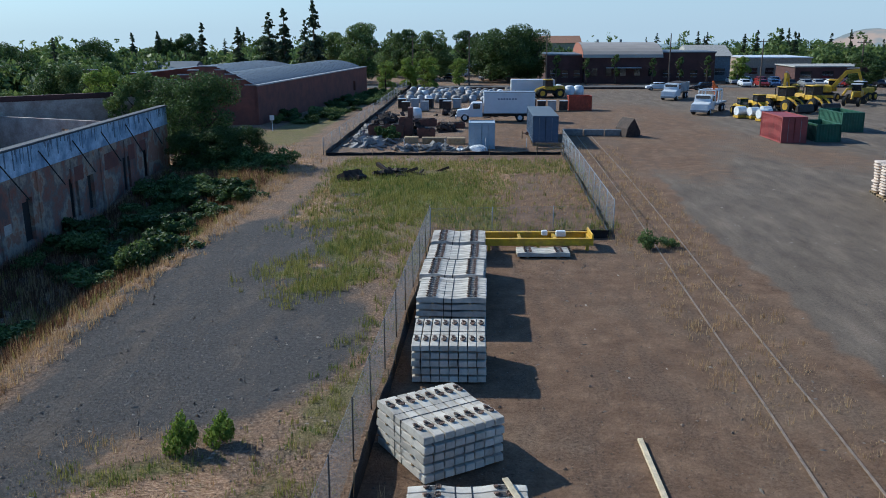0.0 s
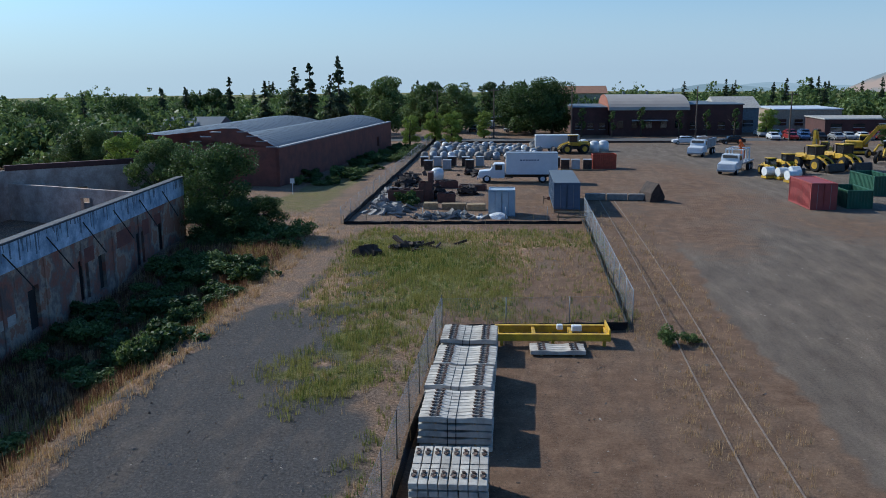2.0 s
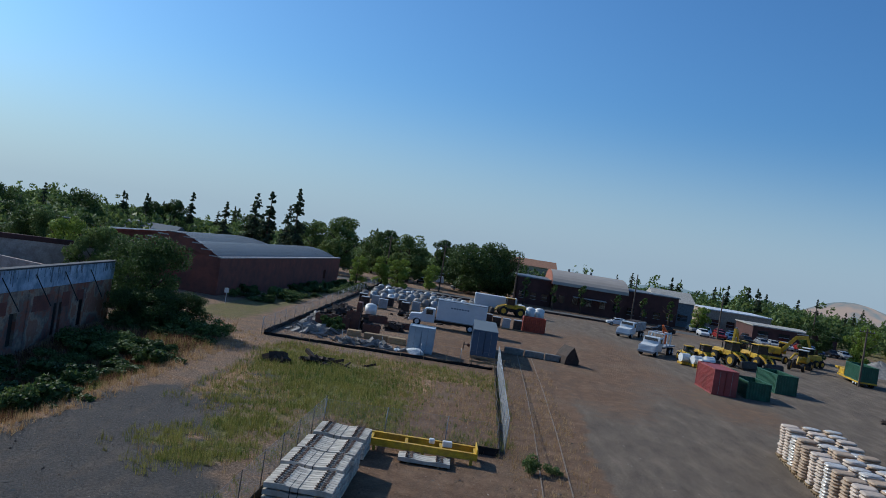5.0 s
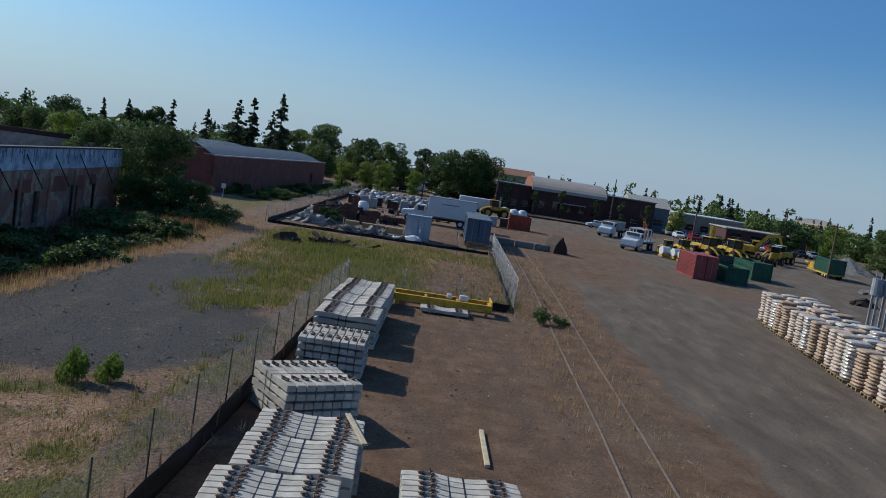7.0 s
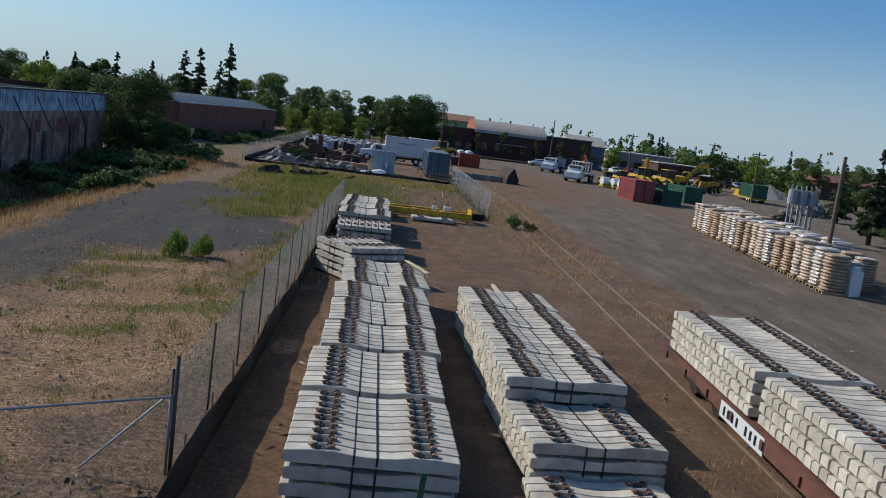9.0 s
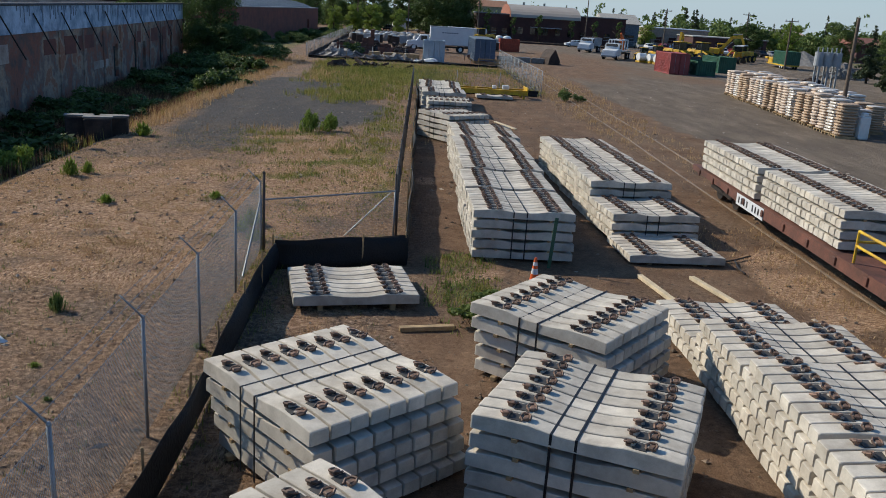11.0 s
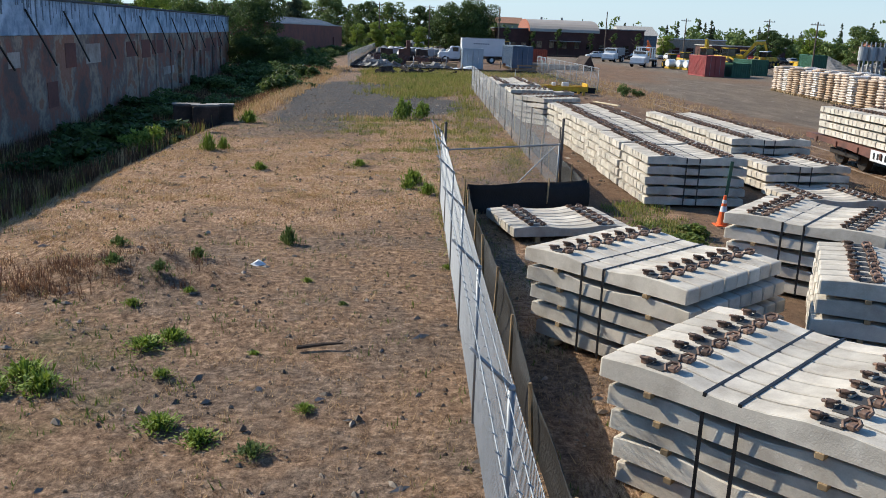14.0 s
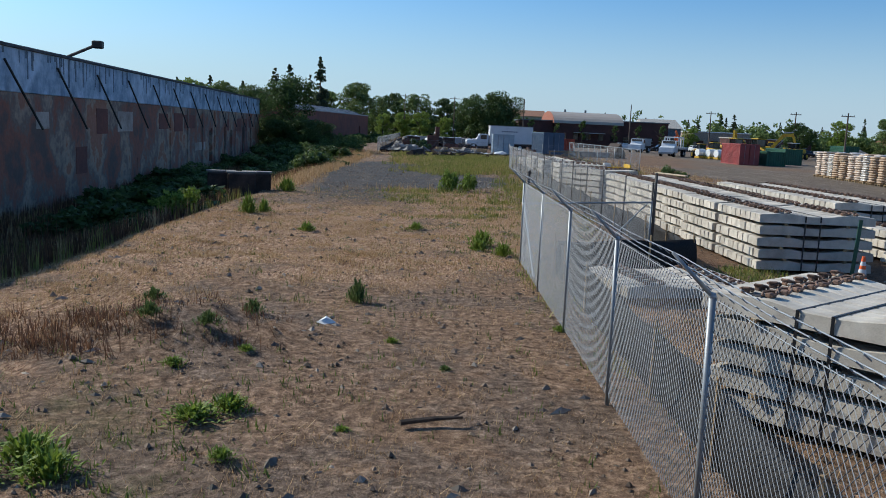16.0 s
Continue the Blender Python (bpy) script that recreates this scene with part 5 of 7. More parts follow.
for j in range(46):
    y = q.uniform(101, 153)
    bush(-25.4 + (y - 101) * 0.107 + q.uniform(0.3, 6.0), y, q.uniform(1.0, 1.9), q.uniform(0.6, 1.5), q.choice((1, 2)), "dark scrub along a brick warehouse wall", "scrub along the warehouse")
bush(-15.6, 9.6, 1.0, 1.3, 0, "bright green leafy bush at the edge of a ditch")
bush(-16.1, 10.6, 0.9, 0.9, 0, "bright green leafy bush at the edge of a ditch")
bush(-6.5, 20.6, 0.6, 1.2, 0, "round bright green bush in a bare lot")
bush(-5.6, 21.1, 0.55, 1.0, 0, "round bright green bush in a bare lot")
bush(-16.4, 40.0, 1.4, 1.6, 1, "leafy bush below an old wall")
bush(-16.6, 47.0, 1.3, 1.4, 2, "leafy bush below an old wall")
bush(9.6, 43.0, 0.8, 0.9, 1, "green bush growing by the rails")
bush(10.9, 43.4, 0.7, 0.55, 1, "green bush growing by the rails")
bush(-9.0, 87.0, 1.6, 1.5, 2, "dark bush beside scrap heaps")
bush(-0.2, -4.4, 0.7, 0.35, 3, "green weeds beside tie bundles")
bush(0.3, -3.2, 0.6, 0.3, 3, "green weeds beside tie bundles")
WEEDS = []
for seed, m in ((64, LEAF_LIGHT), (65, LEAF_LIGHT), (66, LEAF_MID)):
    r = np.random.default_rng(seed)
    n = 260
    a, d = r.uniform(0, 6.28, n), np.abs(r.normal(0, 0.32, n))
    bx, by = d * np.cos(a), d * np.sin(a)
    out, L = a + r.normal(0, 0.7, n), r.uniform(0.12, 0.34, n)
    hz, wd = r.uniform(0.25, 0.9, n) * np.clip(1 - d, 0.3, 1), r.uniform(0.018, 0.05, n)
    dx, dy = np.cos(out), np.sin(out)
    base = np.stack([bx, by, 0 * bx - 0.02], -1)
    mid_l = np.stack([bx + dx * L * 0.55 - dy * wd, by + dy * L * 0.55 + dx * wd, hz * 0.75], -1)
    mid_r = np.stack([bx + dx * L * 0.55 + dy * wd, by + dy * L * 0.55 - dx * wd, hz * 0.75], -1)
    tip = np.stack([bx + dx * L, by + dy * L, hz * r.uniform(0.6, 1.1, n)], -1)
    WEEDS.append(raw("foliage", np.stack([base, mid_r, tip, mid_l], 1).reshape(-1, 3).tolist(), np.arange(4 * n).reshape(-1, 4).tolist(), m))
for j, (x, y, w, h, k) in enumerate(((-9.35, -10.5, 0.42, 0.2, 1), (-9.05, -10.25, 0.36, 0.22, 0), (-10.1, -11.9, 0.45, 0.34, 0), (-10.45, -11.5, 0.5, 0.32, 1), (-10.6, -12.0, 0.35, 0.26, 1), (-8.3, -4.7, 0.3, 0.55, 2), (-13.2, 16.6, 0.7, 0.8, 0), (-12.8, 7.6, 0.5, 0.8, 0), (-12.4, 8.1, 0.35, 0.6, 0), (-15.8, 4.1, 0.5, 0.6, 2), (-10.7, -7.7, 0.26, 0.26, 2), (-9.6, -6.6, 0.26, 0.3, 2), (-9.9, -7.9, 0.26, 0.24, 2), (-10.5, 4.3, 0.4, 0.35, 0), (-7.6, 5.7, 0.4, 0.3, 0), (-5.2, -6.3, 0.2, 0.12, 0), (-10.0, -9.0, 0.22, 0.14, 0), (-8.5, -12.8, 0.36, 0.22, 1), (-8.0, -13.1, 0.35, 0.2, 0), (-7.4, -13.4, 0.26, 0.18, 2), (-7.0, -12.4, 0.2, 0.12, 0), (-5.9, 2.6, 0.55, 0.6, 0), (-5.5, 0.9, 0.4, 0.45, 0), (-6.0, 1.8, 0.4, 0.4, 0), (-7.6, -7.4, 0.16, 0.12, 0), (-11.4, -5.4, 0.3, 0.25, 2), (-8.8, -11.6, 0.2, 0.14, 0), (-7.9, -10.6, 0.16, 0.1, 0), (-6.9, -8.6, 0.14, 0.1, 2), (-9.3, -8.4, 0.18, 0.12, 0))):
    ob = thing("weed", "low green weed with pointed leaves on dry ground", "weed", "low weeds", pose(x, y, float(height(np.array(x), np.array(y))), 0, 0, rnd.uniform(0, 360)))
    put("foliage", WEEDS[k], ob, Matrix.Diagonal((w, w, h, 1)))


def blades(n, xs, ys, weight, h0, h1, w, seed, lean=0.35, clump=0.25, grow=None):
    r = np.random.default_rng(seed)
    X = np.concatenate([r.uniform(*xs, n * 6)])
    Y = np.concatenate([r.uniform(*ys, n * 6)])
    keep = weight(X, Y) * (0.55 + 0.6 * ripple(X, Y, 0.9, seed)) > r.uniform(0, 1, len(X))
    X, Y = X[keep][:n], Y[keep][:n]
    per = 7
    m = len(X)
    cx = np.repeat(X, per) + r.normal(0, clump * 0.3, m * per)
    cy = np.repeat(Y, per) + r.normal(0, clump * 0.3, m * per)
    cz = height(cx, cy)
    h = r.uniform(h0, h1, m * per)
    if grow:
        h = h * grow(cx, cy)
    a = r.uniform(0, 6.28, m * per)
    dx, dy = np.cos(a), np.sin(a)
    tilt = r.uniform(0, lean, m * per) * h
    ww = w * r.uniform(0.6, 1.4, m * per)
    p0 = np.stack([cx - dy * ww, cy + dx * ww, cz - 0.02], -1)
    p1 = np.stack([cx + dy * ww, cy - dx * ww, cz - 0.02], -1)
    p2 = np.stack([cx + dx * tilt, cy + dy * tilt, cz + h], -1)
    v = np.stack([p0, p1, p2], 1).reshape(-1, 3)
    return v.tolist(), np.arange(len(v)).reshape(-1, 3).tolist()


DEAD = leaf_mat("dead_brown_stalks", (0.08, 0.045, 0.028), (0.22, 0.11, 0.06))


def grass(label, m, *args, **kw):
    v, f = blades(*args, **kw)
    tagged(new("grass", raw("grass", v, f, m)), label, "grass", kind="stuff")


grass("short dry straw-coloured grass", GRASS_DRY, 20000, (-16, -1.6), (-24, 30), lambda x, y: zones(x, y)[0] ** 1.5, 0.02, 0.10, 0.005, 70, lean=2.0)
grass("tall dry golden grass", GRASS_DRY, 7000, (-22, 14), (16, 92), lambda x, y: zones(x, y)[0] * np.clip((y - 16) / 14, 0, 1), 0.12, 0.42, 0.012, 71)
grass("yellow-green grass and weeds", GRASS_YELLOW, 12000, (-14, 9), (0, 80), lambda x, y: zones(x, y)[1] * np.clip(y / 9, 0, 1), 0.12, 0.45, 0.014, 72, grow=lambda x, y: np.clip((y + 4) / 40, 0.25, 1))
grass("green weeds", GRASS_GREEN, 7000, (-14, 9), (0, 80), lambda x, y: np.clip(y / 9, 0, 1) * zones(x, y)[1] * np.clip(0.5 + ripple(x, y, 3, 5), 0, 1), 0.10, 0.42, 0.016, 73, grow=lambda x, y: np.clip((y + 4) / 40, 0.25, 1))
grass("flattened straw litter on bare earth", GRASS_DRY, 26000, (-15, -2), (-22, 22), lambda x, y: 0.25 + zones(x, y)[0], 0.008, 0.03, 0.005, 80, lean=5.0)
grass("dark dead stalks on bare earth", DEAD, 9000, (-15, -2), (-22, 24), lambda x, y: 0.5 + 0 * x, 0.01, 0.04, 0.004, 81, lean=4.0)
grass("dead stalks on a mound of earth", DEAD, 70, (-11.2, -9.0), (-8.3, -6.5), lambda x, y: 0.8 + 0 * x, 0.05, 0.2, 0.007, 84, lean=1.5)
grass("reddish dry weeds in a heap", DEAD, 260, (-13.2, -10.8), (-8.8, -6.8), lambda x, y: 0.8 + 0 * x, 0.06, 0.26, 0.008, 82, lean=1.2)
grass("short green growth on bare earth", GRASS_GREEN, 2600, (-14, -2), (-20, 8), lambda x, y: zones(x, y)[1], 0.02, 0.09, 0.010, 83, lean=1.6)
grass("green and yellow weeds between tie bundles", GRASS_YELLOW, 260, (-1.1, 0.6), (-5.4, 0.6), lambda x, y: zones(x, y)[1], 0.04, 0.15, 0.012, 85, lean=1.0)
grass("low green weeds between tie bundles", GRASS_GREEN, 220, (-1.1, 0.6), (-5.4, 0.6), lambda x, y: zones(x, y)[1], 0.04, 0.18, 0.014, 86, lean=1.4)
grass("weeds along the foot of a wire fence", GRASS_YELLOW, 260, (-5.3, -4.2), (-10, 2.0), lambda x, y: zones(x, y)[1], 0.05, 0.20, 0.010, 87, lean=0.9)
grass("sparse short green weeds", GRASS_GREEN, 900, (-14, -2), (-20, 20), lambda x, y: 0.5 + 0 * x, 0.03, 0.12, 0.008, 74, lean=0.8)
grass("tall dry weeds along the ditch", GRASS_DRY, 900, (-15.2, -13.3), (18, 66), lambda x, y: 0.8 + 0 * x, 0.15, 0.5, 0.012, 75, lean=0.8)
grass("dark weeds in the ditch", DEAD, 9000, (-24, -15.0), (-24, 68), lambda x, y: 0.8 + 0 * x, 0.2, 0.7, 0.02, 76)
grass("tall dry weeds in the ditch", GRASS_DRY, 3500, (-24, -15.0), (-24, 68), lambda x, y: np.clip(0.5 + 0.6 * ripple(x, y, 2.5, 41), 0, 1), 0.2, 0.7, 0.014, 78)
grass("yellow-green weeds in the ditch", GRASS_YELLOW, 3000, (-24, -14.6), (-24, 68), lambda x, y: np.clip(0.4 + 0.7 * ripple(x, y, 3, 42), 0, 1), 0.15, 0.6, 0.016, 79)
grass("dry grass between the rails", GRASS_DRY, 3500, (7, 14), (-24, 60), lambda x, y: zones(x, y)[0], 0.04, 0.18, 0.008, 77, lean=0.9)


def clods(n, seed):
    """Small broken clods and stones strewn over the bare ground."""
    r = np.random.default_rng(seed)
    X, Y = r.uniform(-15, 13, n), r.uniform(-22, 46, n)
    s = r.uniform(0.012, 0.035, n) * np.where(r.random(n) < 0.08, 1.9, 1)
    unit = np.array([[1, 0, 0], [-1, 0, 0], [0, 1, 0], [0, -1, 0], [0, 0, 1], [0, 0, -0.6]])
    v = unit[None] * s[:, None, None] * r.uniform(0.6, 1.4, (n, 6, 1))
    a = r.uniform(0, 6.28, n)
    ca, sa = np.cos(a)[:, None], np.sin(a)[:, None]
    v = np.stack([v[..., 0] * ca - v[..., 1] * sa + X[:, None], v[..., 0] * sa + v[..., 1] * ca + Y[:, None], v[..., 2] * 0.8 + height(X, Y)[:, None] + 0.3 * s[:, None]], -1)
    tri = np.array([[0, 2, 4], [2, 1, 4], [1, 3, 4], [3, 0, 4], [2, 0, 5], [1, 2, 5], [3, 1, 5], [0, 3, 5]])
    f = (tri[None] + 6 * np.arange(n)[:, None, None]).reshape(-1, 3)
    return raw("clods", v.reshape(-1, 3).tolist(), f.tolist(), mat("clod_earth", (0.24, 0.175, 0.125), 0.95, var=0.3, scale=2, fine=20, island=0.5, bump=0.2))


tagged(new("clods", clods(14000, 90)), "small clods and stones strewn over bare earth", "stones", kind="stuff")
# ---- containers, vehicles and goods in the yard ----
def ribbed_box(L, W, H, m, pitch=0.28, depth=0.04, open_top=False):
    """A steel box with upright corrugations, corner posts and rails. Returns meshes for panels and frame."""
    b2 = bmesh.new()
    ring = []
    for (ax, ay), (bx, by) in zip(((-1, -1), (1, -1), (1, 1), (-1, 1)), ((1, -1), (1, 1), (-1, 1), (-1, -1))):
        p, q = Vector((ax * (L / 2 - 0.03), ay * (W / 2 - 0.03), 0)), Vector((bx * (L / 2 - 0.03), by * (W / 2 - 0.03), 0))
        n = max(2, int((q - p).length / pitch))
        inward = Vector((-(q - p).y, (q - p).x, 0)).normalized() * depth
        for k in range(n):
            for f, deep in ((0.05, 0), (0.45, 0), (0.55, 1), (0.95, 1)):
                ring.append(p.lerp(q, (k + f) / n) + inward * deep)
    lo = [b2.verts.new((c.x, c.y, 0.06)) for c in ring]
    hi = [b2.verts.new((c.x, c.y, H - 0.06)) for c in ring]
    for k in range(len(ring)):
        k2 = (k + 1) % len(ring)
        b2.faces.new((lo[k], lo[k2], hi[k2], hi[k]))
    b2.faces.new(lo[::-1])
    if open_top:
        rim = [b2.verts.new((c.x * 0.97, c.y * 0.97, H - 0.06)) for c in ring]
        low = [b2.verts.new((c.x * 0.97, c.y * 0.97, 0.12)) for c in ring]
        for k in range(len(ring)):
            k2 = (k + 1) % len(ring)
            b2.faces.new((hi[k], hi[k2], rim[k2], rim[k]))
            b2.faces.new((rim[k], rim[k2], low[k2], low[k]))
        b2.faces.new(low)
    else:
        b2.faces.new(hi)
    fr = bmesh.new()
    for sx in (-1, 1):
        for sy in (-1, 1):
            box(fr, (sx * (L / 2 - 0.04), sy * (W / 2 - 0.04), H / 2), (0.1, 0.1, H), bevel=0.01)
    for z in (0.07, H - 0.05):
        for s in (-1, 1):
            box(fr, (0, s * (W / 2 - 0.04), z), (L - 0.1, 0.09, 0.12), bevel=0.008)
            box(fr, (s * (L / 2 - 0.04), 0, z), (0.09, W - 0.1, 0.12), bevel=0.008)
    return mesh_of(b2, m, "shell"), mesh_of(fr, m, "frame")


def container(name, label, x, y, turn, L, W, H, m, cat="container", doors=True, open_top=False, z=0.0):
    c = thing(name, label, cat, at=at(x, y, z, turn))
    p, f = ribbed_box(L, W, H, m, open_top=open_top)
    put("shell", p, c)
    put("frame", f, c)
    if doors:
        for s in (-1, 1):
            d = part("door", boxes([((-L / 2 - 0.015, s * W / 4, H / 2), (0.03, W / 2 - 0.12, H - 0.25))], 0.006), m, c)
            part("lock_bar", rods([((-L / 2 - 0.05, s * W / 4, 0.15), (-L / 2 - 0.05, s * W / 4, H - 0.15))], 0.018, 6), GALV, d)
    return c


rc = container("shipping_container", "dark red corrugated shipping container on bare earth", 30.8, 88.4, 92, 6.06, 2.44, 2.55, PAINT_RED)
part("label_plate", boxes([((3.05, 0.6, 2.0), (0.02, 0.4, 0.3))]), PAINT_WHITE, rc)
container("skip", "dark green open steel skip", 34.5, 88.7, 92, 4.8, 2.4, 1.75, PAINT_GREEN, "skip", doors=False, open_top=True)
container("skip", "green open steel skip filled with brush", 40.0, 97.6, 95, 5.6, 2.4, 2.1, PAINT_GREEN, "skip", doors=False, open_top=True)
container("skip", "green open steel skip on a yellow trailer", 59.6, 121.5, 84, 6.4, 2.4, 2.1, PAINT_GREEN, "skip", doors=False, open_top=True, z=0.7)
container("storage_box", "pale blue steel storage box with a flat roof", 0.55, 81.7, 91, 2.4, 2.45, 2.45, PAINT_BLUE, "storage box")
dcx = container("storage_container", "dull blue container with a pale roof raised on timbers", 6.55, 87.9, 91, 10.6, 2.44, 2.5, PAINT_NAVY, "container", z=0.35)
part("roof_sheet", boxes([((0, 0, 2.53), (10.6, 2.46, 0.04))], 0.005), ROOF_METAL, dcx)
for k in range(5):
    part("support_block", boxes([((-4.8 + 2.4 * k, 0, -0.18), (0.25, 2.4, 0.34))], 0.01), LUMBER, dcx)
container("skip", "orange-red open steel skip", 13.5, 121.0, 2, 3.2, 2.0, 2.0, mat("orange_red_paint", (0.40, 0.07, 0.035), 0.6), "skip", doors=False, open_top=True)
for k, (x, y) in enumerate(((8.2, 119.5), (9.6, 119.2), (11.2, 119.3), (-11.5, 123), (-9.6, 122.6), (-7.6, 123.2), (-5.6, 122.8), (-3.6, 123.0), (7.0, 122.5), (-10.4, 118), (-7.9, 118.5), (-4.8, 119))):
    cr = thing("crate", "dark slatted crate of stacked goods", "crate", "crates in the scrap yard", at(x, y, 0, rnd.uniform(-8, 8)))
    part("pallet", boxes([((0, 0, 0.07), (1.2, 1.2, 0.14))], 0.02), LUMBER, cr)
    part("load", boxes([((0, 0, 0.75), (1.1, 1.15, 1.2))], 0.04), (DEBRIS_DARK, PAINT_GREY, DEBRIS_DARK)[k % 3], cr)
    part("lid", boxes([((0, 0, 1.39), (1.2, 1.22, 0.07))], 0.02), PAINT_GREY, cr)


def wheel(parent, x, y, r, w, rim=PAINT_WHITE):
    b2 = bmesh.new()
    rod(b2, (x, y - w / 2, r), (x, y + w / 2, r), r, n=20)
    bmesh.ops.bevel(b2, geom=[e for e in b2.edges if len(e.link_faces) == 2 and abs(e.calc_face_angle(0)) > 1.2], offset=r * 0.12, segments=2, affect="EDGES")
    t = part("wheel", b2, RUBBER, parent, smooth=False)
    b2 = bmesh.new()
    rod(b2, (x, y - w / 2 - 0.012, r), (x, y + w / 2 + 0.012, r), r * 0.55, n=16)
    part("rim", b2, rim, t)


def cab(parent, x, w, h, m, z=0.55, L=1.7, hood=1.4, hood_h=0.9):
    """A bonneted truck cab whose front points to -x, its back wall at x."""
    verts = [(x, z), (x, z + h), (x - L * 0.75, z + h), (x - L, z + h * 0.55), (x - L - hood, z + hood_h * 0.92), (x - L - hood - 0.08, z)]
    b2 = bmesh.new()
    va = [b2.verts.new((a, -w / 2, c)) for a, c in verts]
    vb = [b2.verts.new((a, w / 2, c)) for a, c in verts]
    b2.faces.new(va)
    b2.faces.new(vb[::-1])
    for k in range(len(verts)):
        b2.faces.new((va[k], vb[k], vb[(k + 1) % len(verts)], va[(k + 1) % len(verts)]))
    bmesh.ops.recalc_face_normals(b2, faces=b2.faces)
    bmesh.ops.bevel(b2, geom=b2.edges[:], offset=0.07, segments=2, affect="EDGES")
    c = part("cab", b2, m, parent)
    part("windscreen", boxes([((x - L * 0.875 - 0.02, 0, z + h * 0.77), (0.04, w * 0.82, h * 0.42), ry(-28))], 0.01), GLASS_DARK, c)
    for s in (-1, 1):
        part("side_window", boxes([((x - L * 0.42, s * (w / 2 + 0.003), z + h * 0.75), (L * 0.5, 0.02, h * 0.34))], 0.01), GLASS_DARK, c)
        part("headlight", boxes([((x - L - hood - 0.06, s * w * 0.36, z + 0.5), (0.06, 0.26, 0.18))], 0.02), PLASTIC_WHITE, c)
        part("mudguard", boxes([((x - L - hood * 0.45, s * (w / 2 - 0.08), z + 0.28), (1.2, 0.3, 0.45))], 0.12), m, c)
    part("bumper", boxes([((x - L - hood - 0.16, 0, z - 0.02), (0.16, w, 0.28))], 0.03), GALV, c)
    return c


lowbed = thing("low_trailer", "low yellow equipment trailer carrying a green skip", "trailer", at=at(60.0, 125.5, 0, 84))
part("deck", boxes([((-2.5, 0, 0.58), (9.5, 2.5, 0.22))], 0.03), PAINT_YELLOW, lowbed)
part("gooseneck", boxes([((3.2, 0, 1.0), (2.4, 0.9, 0.9)), ((4.9, 0, 1.35), (1.6, 1.4, 0.3))], 0.06), PAINT_YELLOW, lowbed)
for xx in (-6.2, -5.1):
    for s in (-1, 1):
        wheel(lowbed, xx, s * 1.0, 0.42, 0.35)

def gravel_pile(x, y, r, h, label, seed):
    """A cone of loose grey gravel with an uneven slope."""
    q_ = np.random.default_rng(seed)
    R, A = 14, 36
    verts = [(0, 0, h)]
    for k in range(1, R + 1):
        for j in range(A):
            a = 2 * math.pi * j / A
            d = r * k / R * (1 + 0.10 * math.sin(3 * a + seed) + 0.06 * math.sin(7 * a))
            verts.append((d * math.cos(a), d * math.sin(a), max(h * (1 - k / R) ** 1.1 + q_.uniform(-0.06, 0.06), -0.05) if k < R else -0.05))
    faces = [(0, 1 + j, 1 + (j + 1) % A) for j in range(A)]
    for k in range(R - 1):
        for j in range(A):
            a, b = 1 + k * A + j, 1 + k * A + (j + 1) % A
            faces.append((a, a + A, b + A, b))
    ob = new("gravel_pile", raw("gravel_pile", verts, faces, DEBRIS_GREY))
    ob.matrix_world = at(x, y)
    tagged(ob, label, "gravel pile", kind="stuff")


gravel_pile(71.0, 141.0, 5.5, 2.6, "large pile of loose grey gravel on bare earth", 3)
gravel_pile(57.5, 101.0, 1.6, 0.8, "small pile of dark gravel on bare earth", 5)


bt = thing("box_truck", "white box truck parked side-on beside containers", "truck", at=at(2.2, 106.0, 0, 2))
part("cargo_box", boxes([((1.3, 0, 2.3), (6.2, 2.4, 2.5))], 0.05), PAINT_WHITE, bt)
part("box_trim", boxes([((1.3, 0, 1.05), (6.3, 2.44, 0.1)), ((1.3, 0, 3.53), (6.24, 2.44, 0.08))], 0.01), GALV, bt)
for k in range(7):
    part("lettering", boxes([((0.0 + k * 0.34, -1.205, 2.75), (0.22, 0.01, 0.16))]), PAINT_NAVY, bt)
cab(bt, -1.95, 2.1, 1.75, PAINT_WHITE)
part("chassis", boxes([((0.3, 0, 0.75), (8.0, 0.9, 0.25))], 0.03), STEEL_DARK, bt)
for x, dual in ((-4.1, 0.28), (2.6, 0.5)):
    for s in (-1, 1):
        wheel(bt, x, s * 0.98, 0.5, dual)


def dump_truck(x, y, turn, m, bed, label):
    t = thing("dump_truck", label, "truck", at=at(x, y, 0, turn))
    cab(t, -1.2, 2.3, 1.9, m, z=0.6)
    b2 = bmesh.new()
    v = box(b2, (1.5, 0, 1.9), (4.9, 2.35, 1.35), taper=(1.06, 1.02))
    part("tipper_body", b2, bed, t)
    for k in range(6):
        for s in (-1, 1):
            part("body_rib", boxes([((-0.6 + k * 0.85, s * 1.2, 1.9), (0.1, 0.08, 1.3))], 0.01), bed, t)
    part("load", boxes([((1.5, 0, 2.5), (4.6, 2.1, 0.3))], 0.1), DEBRIS_DARK, t)
    part("chassis", boxes([((0.5, 0, 0.95), (7.6, 0.9, 0.3))], 0.03), STEEL_DARK, t)
    for xx in (-3.3, 1.8, 3.1):
        for s in (-1, 1):
            wheel(t, xx, s * 1.0, 0.52, 0.4)
    return t


